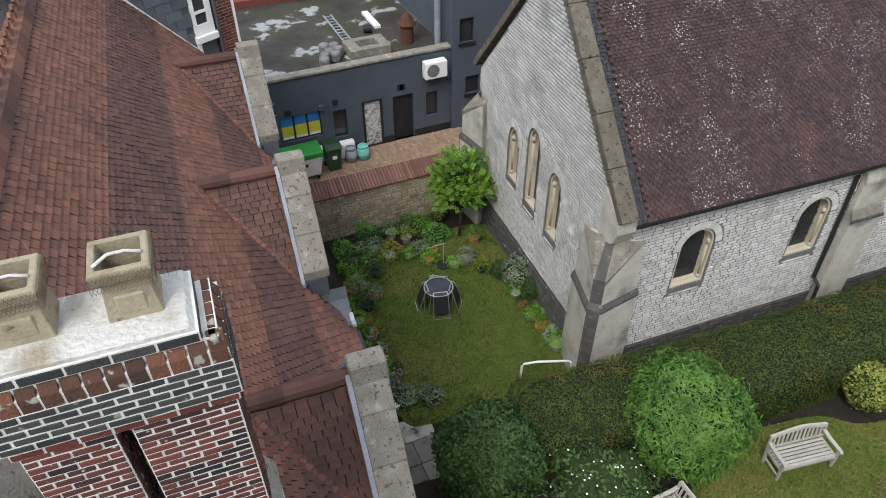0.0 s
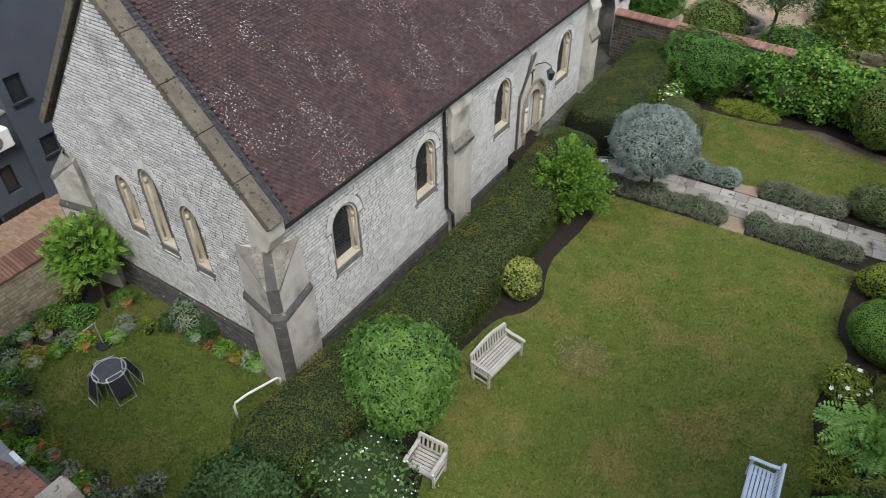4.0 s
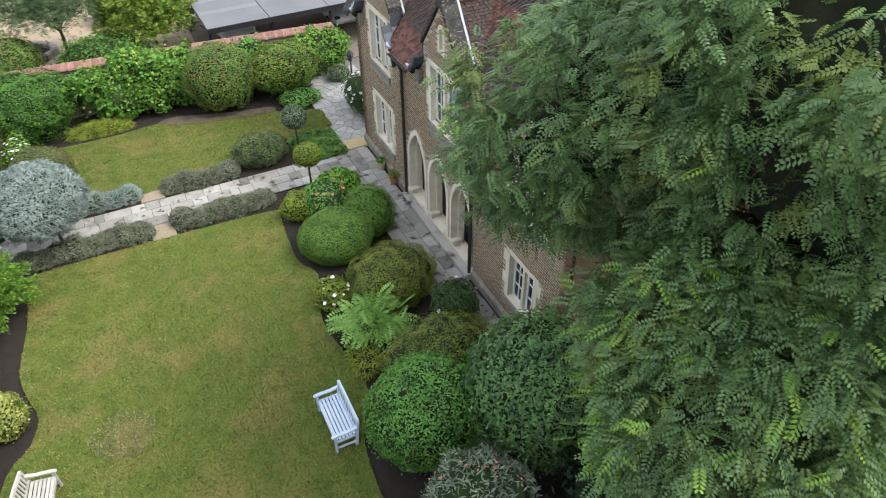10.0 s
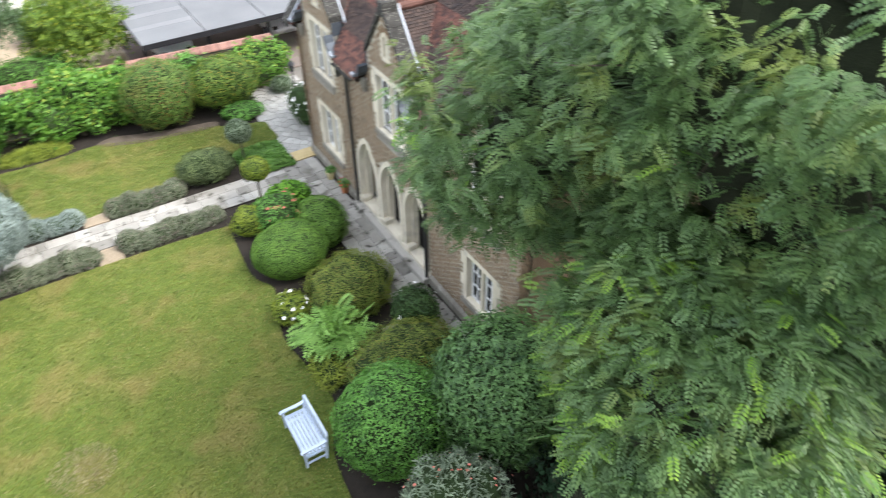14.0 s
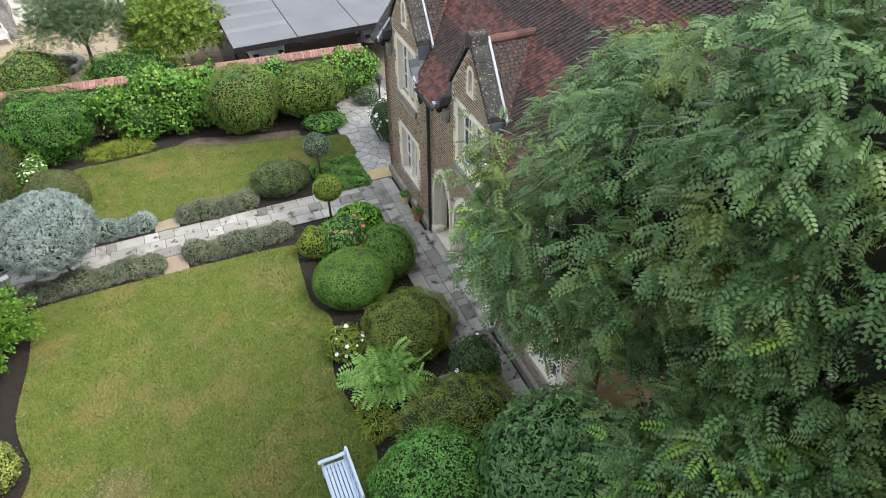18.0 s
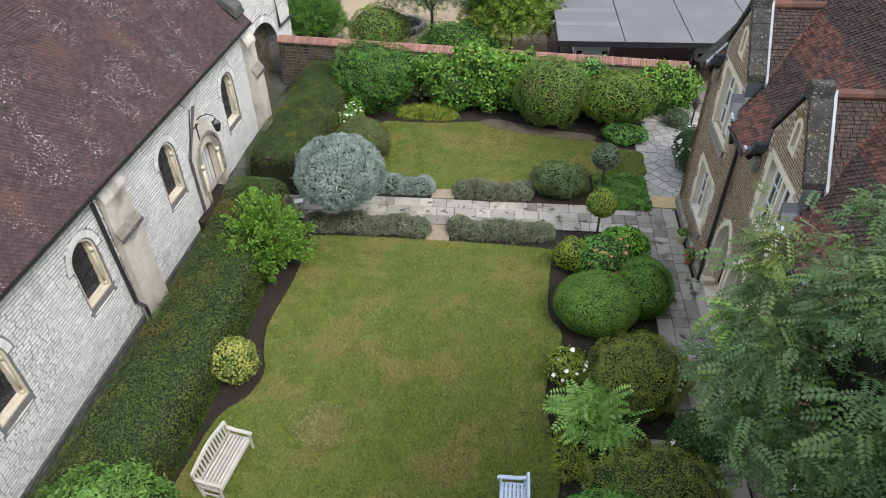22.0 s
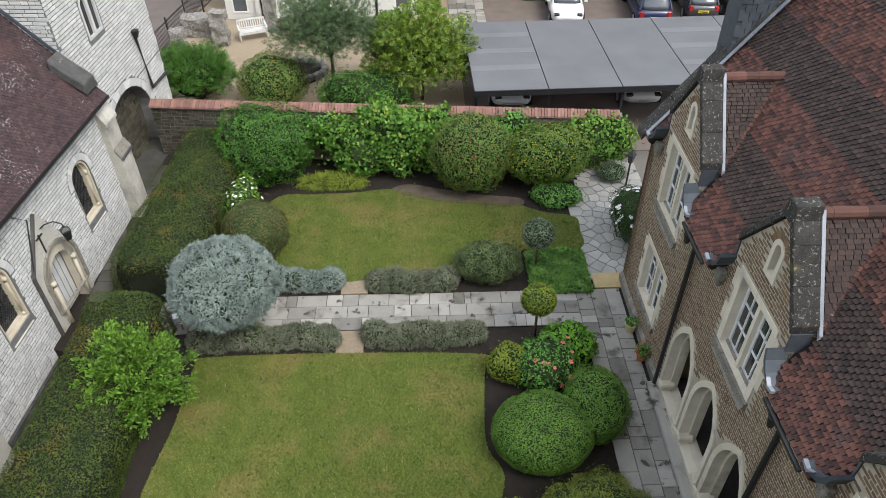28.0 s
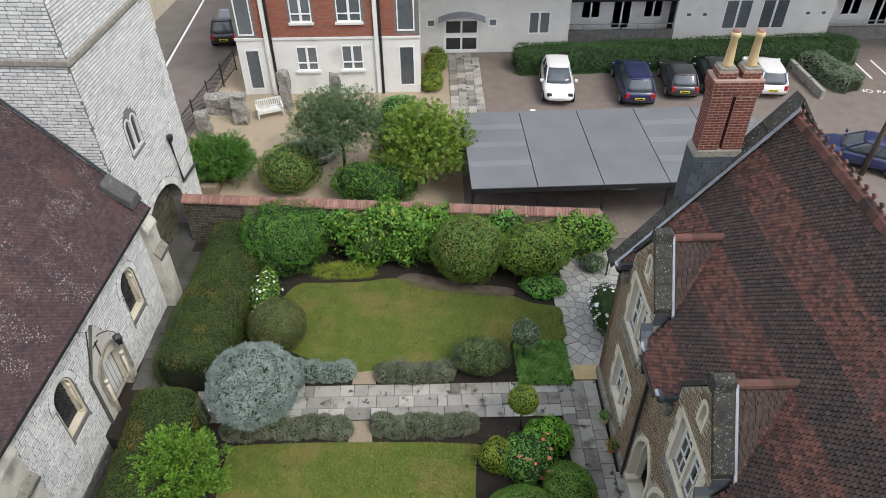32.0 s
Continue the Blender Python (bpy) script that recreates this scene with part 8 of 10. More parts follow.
BIN_GREEN = material("green_plastic", (0.02, 0.2, 0.03), (0.03, 0.28, 0.05), 0.45, 0, 3, 30, 0.05, spec=0.5)
BIN_DARK = material("dark_green_plastic", (0.012, 0.045, 0.02), (0.02, 0.06, 0.03), 0.45, 0, 3, 30, 0.05, spec=0.5)
def trade_bin(x, y, rz):
    b = thing("trade_waste_bin", pose(x, y, 0, 0, 0, rz), "white four-wheeled waste bin with a green ribbed lid", "bin")
    s = Shape()
    s.add([(-0.55, -0.35, 0.2), (0.55, -0.35, 0.2), (0.55, 0.35, 0.2), (-0.55, 0.35, 0.2), (-0.65, -0.48, 1.0), (0.65, -0.48, 1.0), (0.65, 0.48, 1.0), (-0.65, 0.48, 1.0)], [(0, 3, 2, 1), (0, 1, 5, 4), (1, 2, 6, 5), (2, 3, 7, 6), (3, 0, 4, 7), (4, 5, 6, 7)])
    part("body", s, WHITE, b, bevel=0.02)
    lid = Shape().prism([(-0.52, 1.0), (0.52, 1.0), (0.52, 1.08), (0.2, 1.28), (-0.52, 1.2)], -0.68, 0.68, "x")
    ld = part("lid", lid, BIN_GREEN, b, "green ribbed lid", bevel=0.02)
    part("label", Shape().box(-0.12, -0.455, 0.68, 0.12, -0.43, 0.8), BLACK, b)
    for sx in (-0.45, 0.45):
        for sy in (-0.28, 0.28):
            part("wheel", Shape().tube([(sx - 0.03, sy, 0.1), (sx + 0.03, sy, 0.1)], 0.1, 12), BLACK, b)
    return b
trade_bin(-20.6, 6.35, 90)
wb = thing("wheelie_bin", pose(-20.75, 7.5, 0, 0, 0, 90), "dark green wheeled household bin", "bin")
part("body", Shape().add([(-0.22, -0.25, 0.06), (0.22, -0.25, 0.06), (0.22, 0.2, 0.06), (-0.22, 0.2, 0.06), (-0.28, -0.33, 0.95), (0.28, -0.33, 0.95), (0.28, 0.3, 0.95), (-0.28, 0.3, 0.95)], [(0, 3, 2, 1), (0, 1, 5, 4), (1, 2, 6, 5), (2, 3, 7, 6), (3, 0, 4, 7), (4, 5, 6, 7)]), BIN_DARK, wb, bevel=0.015)
part("lid", Shape().prism([(-0.38, 0.95), (0.34, 0.95), (0.34, 1.03), (-0.1, 1.08), (-0.38, 1.0)], -0.3, 0.3, "x"), BIN_DARK, wb, bevel=0.015)
part("label", Shape().box(-0.08, -0.325, 0.55, 0.08, -0.3, 0.68), WHITE, wb)
for sx in (-0.24, 0.24):
    part("wheel", Shape().tube([(sx - 0.03, 0.25, 0.1), (sx + 0.03, 0.25, 0.1)], 0.1, 12), BLACK, wb)
TURQ = material("turquoise_paint", (0.15, 0.45, 0.4), (0.2, 0.55, 0.48), 0.5, 0, 3, 30, 0.05)
for i, (x, y, m_) in enumerate(((-20.95, 8.25, LEAD), (-20.9, 8.7, TURQ))):
    k = thing("beer_keg", Matrix.Translation((x, y, 0)), "steel beer keg by the pub wall" if m_ is LEAD else "turquoise banded beer keg by the pub wall", "keg")
    part("barrel", Shape().lathe([(0.17, 0.02), (0.22, 0.06), (0.22, 0.2), (0.235, 0.22), (0.22, 0.25), (0.22, 0.42), (0.16, 0.5), (0.14, 0.5)], 16), m_, k, smooth=True)
    part("rim", Shape().lathe([(0.19, 0.48), (0.2, 0.56), (0.17, 0.56), (0.16, 0.48)], 16), m_, k)
wpan = thing("white_panel_box", pose(-21.35, 7.75, 0, 0, 0, 90), "low white panelled box against the wall", "box")
part("box", Shape().box(-0.75, -0.2, 0, 0.75, 0.1, 0.62), WHITE, wpan, bevel=0.01)
part("front_panel", Shape().box(0.05, -0.22, 0.06, 0.7, -0.19, 0.56), WHITE, wpan)

# ---- beyond the north wall: gravel court, carport, cars, flats ----
GRAVEL_PALE = material("pale_tan_gravel", (0.24, 0.19, 0.125), (0.46, 0.38, 0.275), 0.9, 0.4, 14, 90, 0.8, stain=(0.24, 0.2, 0.15), stain_scale=0.5, stain_at=0.56)
solo("gravel_court", Shape().box(-10.8, 33.2, -0.1, 3.3, 50.5, -0.02), GRAVEL_PALE, "tan gravel court in front of the flats", "gravel", "structure")
BLOCKS = material("worn_block_paving", (0.14, 0.115, 0.1), (0.23, 0.19, 0.165), 0.9, 0.4, 1.5, 60, 0.3, stain=(0.13, 0.115, 0.105), stain_scale=0.5, stain_at=0.55)
solo("car_park", Shape().box(3.3, 32.2, -0.1, 60, 50.5, -0.015), BLOCKS, "worn brown block paving of the car park", "paving", "structure")
ROADM = material("pinkish_brown_tarmac", (0.12, 0.1, 0.092), (0.18, 0.155, 0.142), 0.95, 0, 0.8, 60, 0.3)
solo("road", Shape().sheet([(-13.9, 30), (-10.9, 30), (-9.9, 75), (-14.9, 75)], [], 0.1, Matrix.Translation((0, 0, -0.012))), ROADM, "narrow brown tarmac road beside the tower", "road", "structure")
solo("pavement", Shape().sheet([(-18, 30), (-13.9, 30), (-14.9, 75), (-19, 75)], [], 0.1, Matrix.Translation((0, 0, 0.05))), ASPHALT, "raised grey pavement with a pale kerb", "pavement", "structure")
solo("road_line", Shape().sheet([(-13.86, 30), (-13.72, 30), (-14.72, 75), (-14.86, 75)], [], 0.02, Matrix.Translation((0, 0, 0.0))), WHITE, "worn pale kerb line of the road", "road marking", "structure")
slabs("entrance_ramp", 2.95, 40.2, 4.85, 50.4, 4, 44, FLAG, "grey paved ramp to the entrance door", z=0.03, wmin=0.5, wmax=0.8)
CONC = material("pale_concrete_block", (0.58, 0.57, 0.54), (0.76, 0.75, 0.71), 0.9, 0.3, 1.2, 40, 0.2, stain=(0.46, 0.45, 0.42), stain_scale=0.6, stain_at=0.58)
RED_BRICK = material("orange_red_brick", (0.24, 0.07, 0.04), (0.36, 0.125, 0.075), 0.9, 0.5, 3, 60, 0.2)
flats = thing("flats_building", pose(0, 45.5, 0), "pale block and red brick flats with white windows", "building")
bayp = plane((1, 0, 0), (0, 0, 1), (0, 0, 0))
gh = [(-8.25, 0.3, -7.45, 2.65), (-5.45, 1.4, -4.3, 2.8), (-2.98, 1.42, -1.82, 2.85), (0.15, 0.4, 1.0, 2.75)]
uh = [(-8.4, 3.45, -7.55, 6.0), (-5.5, 4.15, -4.37, 5.9), (-3.05, 4.15, -1.75, 5.9), (0.12, 3.6, 1.05, 6.0)]
rect = lambda r: [(r[0], r[1]), (r[2], r[1]), (r[2], r[3]), (r[0], r[3])]
part("ground_floor_wall", Shape().sheet([(-8.6, -0.1), (1.3, -0.1), (1.3, 3.2), (-8.6, 3.2)], [rect(r) for r in gh], 0.3, bayp), CONC, flats)
part("upper_wall", Shape().sheet([(-8.6, 3.32), (1.3, 3.32), (1.3, 9), (-8.6, 9)], [rect(r) for r in uh], 0.3, bayp), MORTAR, flats)
pieces("brick", RED_BRICK, flats, [(-8.6, 3.34), (1.3, 3.34), (1.3, 9), (-8.6, 9)], [rect((r[0] - 0.05, r[1] - 0.15, r[2] + 0.05, r[3] + 0.05)) for r in uh], (0.225, 0.075), bayp, gap=0.012, proud=0.006, rough=0.002, seed=150)
part("band", Shape().box(-8.65, -0.06, 3.2, 1.35, 0.0, 3.32), CONC, flats)
for r in gh + uh:
    tall = r[3] - r[1] > 2
    w_ = simple_window(flats, r[0], r[1], r[2], r[3], bayp @ Matrix.Translation((0, 0, 0.12)), 1 if tall else 2, 0.1, WHITE, label="white framed window")
    if not tall:
        part("window_sill", Shape().box(r[0] - 0.1, -0.12, r[1] - 0.12, r[2] + 0.1, 0.0, r[1]), CONC, w_)
        part("transom", Shape().box(r[0], -0.03, r[1] + 0.42, r[2], 0.02, r[1] + 0.48), WHITE, w_)
for u in (-6.75, -0.85):
    part("pilaster", Shape().box(u - 0.28, -0.14, 0, u - 0.06, 0.0, 9), CONC, flats)
    part("downpipe", Shape().tube([(u + 0.05, -0.1, 0), (u + 0.05, -0.1, 9)], 0.07, 8), BLACK, flats)
part("bay_return", Shape().box(1.0, 0.3, -0.1, 1.3, 5.1, 9), CONC, flats)
part("left_return", Shape().box(-8.6, 0.3, -0.1, -8.3, 6, 9), CONC, flats)
entp = plane((1, 0, 0), (0, 0, 1), (0, 5.1, 0))
eh = [(2.72, 0, 4.9, 2.1), (1.68, 1.62, 2.2, 2.12), (5.45, 1.6, 5.98, 2.12), (7.9, 1.1, 9.2, 2.5)]
part("entrance_wall", Shape().sheet([(1.3, -0.1), (10.4, -0.1), (10.4, 3.3), (1.3, 3.3)], [rect(r) for r in eh], 0.3, entp), CONC, flats)
part("upper_entrance_wall", Shape().box(1.3, 5.1, 3.3, 10.4, 5.4, 9), RED_BRICK, flats)
for r in eh[1:]:
    simple_window(flats, r[0], r[1], r[2], r[3], entp @ Matrix.Translation((0, 0, 0.12)), 1 if r[2] - r[0] < 1 else 2, 0.1, WHITE)
ed = part("entrance_door", Shape().sheet(rect(eh[0]), [(rect((a, b, a + 0.88, b + 0.75))) for a in (2.86, 3.86) for b in (0.14, 1.2)], 0.08, entp @ Matrix.Translation((0, 0, -0.05))), WHITE, flats, "white double entrance door with glass panels")
part("pane", Shape().box(2.76, 5.2, 0.05, 4.86, 5.22, 2.05), GLASS, ed)
cano = Shape()
cano.prism([(2.4 + 2.8 * k / 10, 2.25 + 0.32 * math.sin(math.pi * k / 10)) for k in range(11)] + [(5.2 - 2.8 * k / 10, 2.18 + 0.32 * math.sin(math.pi * (10 - k) / 10)) for k in range(11)], 4.3, 5.1, "y")
part("canopy", cano, LEAD, flats, "curved glazed canopy over the entrance")
rbp = plane((1, 0, 0), (0, 0, 1), (0, 6.3, 0))
rh = [(17.9, 1.5, 18.3, 1.85), (18.9, 1.5, 19.3, 1.85), (20.3, 0.7, 22.0, 2.6), (22.6, 0.7, 24.3, 2.6), (25.4, 1.5, 25.8, 1.85), (26.4, 1.5, 26.8, 1.85)]
part("right_wall", Shape().sheet([(17.3, -0.1), (27.2, -0.1), (27.2, 5), (17.3, 5)], [rect(r) for r in rh], 0.3, rbp), CONC, flats)
for r in rh:
    simple_window(flats, r[0], r[1], r[2], r[3], rbp @ Matrix.Translation((0, 0, 0.1)), 2 if r[2] - r[0] > 1 else 1, 0.1, WHITE)
for (a, b) in ((10.4, 17.3), (27.2, 40)):
    part("recess_wall", Shape().box(a, 7.6, -0.1, b, 7.9, 5), CONC, flats)
    part("balcony_slab", Shape().box(a, 6.2, 2.6, b, 7.6, 2.8), BLACK, flats)
    part("balcony_parapet", Shape().box(a, 6.2, -0.1, b, 6.45, 0.75), MORTAR, flats)
    rr = Shape().tube([(a, 6.3, 1.15), (b, 6.3, 1.15)], 0.03, 6)
    for k in range(7):
        rr.tube([(a + (b - a) * k / 6, 6.3, 0.75), (a + (b - a) * k / 6, 6.3, 1.15)], 0.02, 6)
    part("balcony_rail", rr, LEAD, flats)
    for k in range(3):
        u = a + 1.2 + k * 2.0
        ww = simple_window(flats, u, 0.3 if k == 1 else 1.0, u + 1.2, 2.3, plane((1, 0, 0), (0, 0, 1), (0, 7.58, 0)) @ Matrix.Translation((0, 0, 0.12)), 2, 0.1, WHITE)
part("roof_slab", Shape().box(-8.6, 0, 9, 40, 14, 9.3), CONC, flats)
part("right_upper_wall", Shape().box(10.4, 6.3, 5, 40, 6.6, 9), CONC, flats)
part("back_wall", Shape().box(-8.6, 13.7, 0, 40, 14, 9), CONC, flats)
# house beyond the road
far_h = thing("far_house", pose(-17.2, 52, 0, 0, 0, 84), "cream house wall with a multi-paned window across the road", "house")
part("wall", Shape().box(-14, 0, 0, 14, 5, 7), CREAM, far_h)
part("pier", Shape().box(2.2, -0.5, 0, 2.9, 0, 4), CONC, far_h)
w_ = simple_window(far_h, 0.2, 0.4, 1.8, 2.6, plane((1, 0, 0), (0, 0, 1), (0, -0.05, 0)) @ Matrix.Translation((0, 0, 0.15)), 3, 0.1, WHITE)

CARPORT = material("grey_felt_roof", (0.115, 0.12, 0.125), (0.155, 0.16, 0.165), 0.8, 0, 0.7, 60, 0.15, stain=(0.14, 0.14, 0.145), stain_scale=0.5, stain_at=0.56)
CARPORT2 = material("pale_felt_strip", (0.14, 0.145, 0.15), (0.18, 0.185, 0.19), 0.8, 0, 0.7, 60, 0.15)
cp = thing("carport", pose(3.45, 32.7, 0, 0, 0, 1.5), "long low carport with a grey felt flat roof", "carport")
for k in range(5):
    part("roof_panel", Shape().box(k * 2.75 + 0.02, 0, 2.2, k * 2.75 + 2.73, 6.2, 2.32), CARPORT, cp)
    if k in (0, 3, 4):
        for j in range(3):
            part("pale_strip", Shape().box(k * 2.75 + 0.05, 1.6 + j * 1.5, 2.322, k * 2.75 + 2.7, 2.05 + j * 1.5, 2.326), CARPORT2, cp)
for k in range(6):
    for yy in (0.2, 6.0):
        part("post", Shape().box(min(k * 2.75, 13.6) - 0.05 + 0.08, yy - 0.05, -0.05, min(k * 2.75, 13.6) + 0.05 + 0.08, yy + 0.05, 2.2), BLACK, cp)
part("fascia", Shape().box(0, -0.05, 2.12, 13.75, 0.0, 2.34), BLACK, cp)
part("back_panel", Shape().box(0, 5.9, 0, 0.08, 6.1, 2.2), RUBBLE, cp)


def paint(name, col, coat=0.5):
    m = material(name, tuple(c * 0.9 for c in col), col, 0.3, 0, 2, 20, 0.0, spec=0.6)
    m.node_tree.nodes["Principled BSDF"].inputs["Coat Weight"].default_value = coat
    return m


# Blue-grey base colour paints in the reflection on the car windows.
CAR_GLASS = material("car_glass_with_sky_tone", (0.06, 0.07, 0.08), (0.1, 0.115, 0.13), 0.08, 0, 2, 20, 0.0, spec=0.8)
TYRE = material("black_rubber", (0.012, 0.012, 0.012), (0.025, 0.025, 0.025), 0.9, 0, 9, 60, 0.1)
PLATE_Y = material("yellow_plate", (0.6, 0.5, 0.03), (0.68, 0.58, 0.05), 0.6, 0, 3, 30, 0)
TAIL = material("red_lamp", (0.3, 0.01, 0.01), (0.42, 0.02, 0.02), 0.25, 0, 9, 30, 0, spec=0.6)


def car(place, col, label, L=4.1, W=1.74, H=1.48, suv=0.0, back=True, plate=True):
    """A parked car: its nose points to local +y."""
    c = thing("car", place, label, "car", "parked cars")
    body_m = paint("car_paint", col)
    h, w = L / 2, W / 2
    lift = suv * 0.15
    keys = [(-h, 0.5, 0.7, 0.7), (-h + 0.03, 0.42, 0.78, 0.82), (-h + 0.12, 0.32, 0.9, 0.92), (-h + 0.6, 0.25, 0.96, 0.99), (0, 0.22, 0.96, 1.0), (h - 1.2, 0.23, 0.93, 1.0), (h - 0.7, 0.25, 0.88, 0.98), (h - 0.3, 0.29, 0.78, 0.9), (h - 0.08, 0.36, 0.68, 0.76), (h, 0.43, 0.6, 0.6)]
    n8, V, F = 24, [], []
    for y, z0, z1, k in keys:
        z1 += lift
        for j in range(n8):
            c_, s_ = math.cos(math.tau * j / n8), math.sin(math.tau * j / n8)
            V.append((w * k * math.copysign(abs(c_) ** 0.38, c_), y, (z0 + z1) / 2 + (z1 - z0) / 2 * math.copysign(abs(s_) ** 0.5, s_)))
    m8 = len(keys)
    F = [(i * n8 + j, (i + 1) * n8 + j, (i + 1) * n8 + (j + 1) % n8, i * n8 + (j + 1) % n8) for i in range(m8 - 1) for j in range(n8)]
    F += [tuple(range(n8)), tuple((m8 - 1) * n8 + j for j in range(n8))[::-1]]
    body = part("body", Shape().add(V, F), body_m, c, smooth=True)
    top, bz = H + lift, 0.9 + lift
    y0, y1, y2, y3 = -h + 0.1, -h + 0.5, h - 2.0, h - 1.0

    def loft(rings):
        """A rounded shell of stacked rings: (half width, rear, front, height)."""
        V, n_ = [], 28
        for a, b0, b1, z in rings:
            for j in range(n_):
                c_, s_ = math.cos(math.tau * j / n_), math.sin(math.tau * j / n_)
                V.append((a * math.copysign(abs(c_) ** 0.4, c_), (b0 + b1) / 2 + (b1 - b0) / 2 * math.copysign(abs(s_) ** 0.4, s_), z))
        F = [(i * n_ + j, i * n_ + (j + 1) % n_, (i + 1) * n_ + (j + 1) % n_, (i + 1) * n_ + j) for i in range(len(rings) - 1) for j in range(n_)]
        F += [tuple(range(n_))[::-1], tuple((len(rings) - 1) * n_ + j for j in range(n_))]
        return Shape().add(V, F)
    def ring(t, grow=0.0):
        return (w * (0.9 - 0.2 * t ** 1.4) + grow, y0 + (y1 - y0) * t - grow, y3 + (y2 - y3) * t + grow, bz + (top - bz) * t)
    part("glasshouse", loft([ring(t) for t in (0, 0.3, 0.6, 0.85, 0.97)]), CAR_GLASS, c, "dark car windows", smooth=True)
    a_, b_, d_, z_ = ring(0.9, 0.012)
    part("roof", loft([(a_, b_, d_, z_), (a_ - 0.03, b_ + 0.04, d_ - 0.05, top - 0.01), (a_ - 0.12, b_ + 0.15, d_ - 0.2, top + 0.025), (a_ - 0.35, b_ + 0.5, d_ - 0.5, top + 0.035)]), body_m, c, smooth=True)
    g0, g1 = ring(0.0, 0.0), ring(0.92, 0.0)
    q = [(-g0[0] * 0.93, g0[1] + 0.08, bz), (g0[0] * 0.93, g0[1] + 0.08, bz), (g0[0] * 0.93, g0[2] - 0.1, bz), (-g0[0] * 0.93, g0[2] - 0.1, bz), (-g1[0] * 0.93, g1[1] + 0.06, g1[3]), (g1[0] * 0.93, g1[1] + 0.06, g1[3]), (g1[0] * 0.93, g1[2] - 0.08, g1[3]), (-g1[0] * 0.93, g1[2] - 0.08, g1[3])]
    for sx in (0, 1):
        a, b, d, e = (q[1], q[5], q[2], q[6]) if sx else (q[0], q[4], q[3], q[7])
        part("pillar", Shape().tube([a, b], 0.045, 6), body_m, c)
        part("pillar", Shape().tube([d, e], 0.035, 6), body_m, c)
        mid = lambda p_, r_, t: (math.copysign(abs(p_[0]) * 1.06, p_[0]), p_[1] + (r_[1] - p_[1]) * t, p_[2])
        part("pillar", Shape().tube([mid(a, d, 0.5), mid(b, e, 0.5)], 0.035, 6), body_m, c)
    for sx in (-1, 1):
        for yy in (-h + 0.72, h - 0.78):
            wh = part("wheel", Shape().tube([(sx * (w - 0.2), yy, 0.31), (sx * (w + 0.01), yy, 0.31)], 0.31, 20), TYRE, c)
            part("rim", Shape().tube([(sx * (w + 0.005), yy, 0.31), (sx * (w + 0.02), yy, 0.31)], 0.21, 14), LEAD, wh)
        part("mirror", Shape().box(sx * (w + 0.0), y3 - 0.25, 0.95, sx * (w + 0.17), y3 - 0.13, 1.1), body_m, c, bevel=0.02)
        part("headlight", Shape().box(sx * w * 0.5, h - 0.26, 0.62, sx * w * 0.8, h - 0.06, 0.74), GLASS, c, "clear headlight", bevel=0.02)
        part("tail_light", Shape().box(sx * w * 0.62, -h - 0.015, 0.62, sx * w * 0.84, -h + 0.1, 0.88 + suv * 0.1), TAIL, c, "red tail light", bevel=0.015)
    if plate:
        part("number_plate", Shape().box(-0.26, -h - 0.03, 0.55, 0.26, -h + 0.03, 0.67), PLATE_Y, c, "plain yellow number plate")
        part("plate_mark", Shape().box(-0.2, -h - 0.034, 0.585, 0.2, -h - 0.029, 0.635), BLACK, c)
        part("front_plate", Shape().box(-0.26, h - 0.06, 0.4, 0.26, h + 0.0, 0.51), WHITE, c)
    part("grille", Shape().box(-0.4, h - 0.1, 0.42, 0.4, h - 0.02, 0.6), BLACK, c)
    return c


car(pose(9.0, 45.4, 0, 0, 0, 176), (0.75, 0.75, 0.74), "white hatchback parked nose out", 4.0, 1.74)
car(pose(13.3, 45.4, 0, 0, 0, -4), (0.012, 0.018, 0.07), "dark blue estate car parked by the hedge", 4.6, 1.85, 1.5, 0.4)
car(pose(15.95, 45.7, 0, 0, 0, -5), (0.035, 0.036, 0.04), "grey-roofed black small hatchback", 3.8, 1.72, 1.42)
car(pose(18.1, 46.2, 0, 0, 0, -5), (0.01, 0.01, 0.011), "black car half hidden by the chimney", 4.2, 1.75)
car(pose(20.9, 45.9, 0, 0, 0, -6), (0.75, 0.75, 0.74), "white car at the end of the row", 4.2, 1.76)
car(pose(22.6, 37.6, 0, 0, 0, 60), (0.015, 0.025, 0.09), "dark blue car beyond the tiled roof", 4.2, 1.76)
car(pose(-11.15, 53.6, 0, 0, 0, 2), (0.012, 0.012, 0.013), "black car parked on the narrow road", 4.3, 1.8, 1.6, 0.6)
car(pose(10.6, 37.2, 0, 0, 0, 180), (0.7, 0.7, 0.69), "white car under the carport roof", 4.2, 1.76)
car(pose(5.2, 37.2, 0, 0, 0, 180), (0.7, 0.7, 0.69), "silver-white car under the carport roof", 4.2, 1.76)
for (x, y) in ((7.4, 43.2), (10.8, 43.0), (14.6, 43.0), (17.0, 43.2)):
    solo("bay_marking", Shape().box(x - 0.15, y - 0.08, -0.01, x + 0.15, y + 0.08, -0.004), WHITE, "small worn white bay marking", "road marking", "structure")
for k in range(4):
    solo("bay_line", Shape().box(25.3 + k * 1.1, 46.2, -0.01, 25.42 + k * 1.1, 48.6, -0.004), WHITE, "painted white parking bay line", "road marking", "structure", place=pose(0, 0, 0, 0, 0, 0))
try_text = bpy.data.curves.new("no_parking", "FONT")
try_text.body, try_text.size = "NO PARKING", 0.55
txt = new("no_parking", try_text)
txt.matrix_basis = pose(26.0, 44.7, -0.004, 0, 0, -12)
txt.data.materials.append(WHITE)
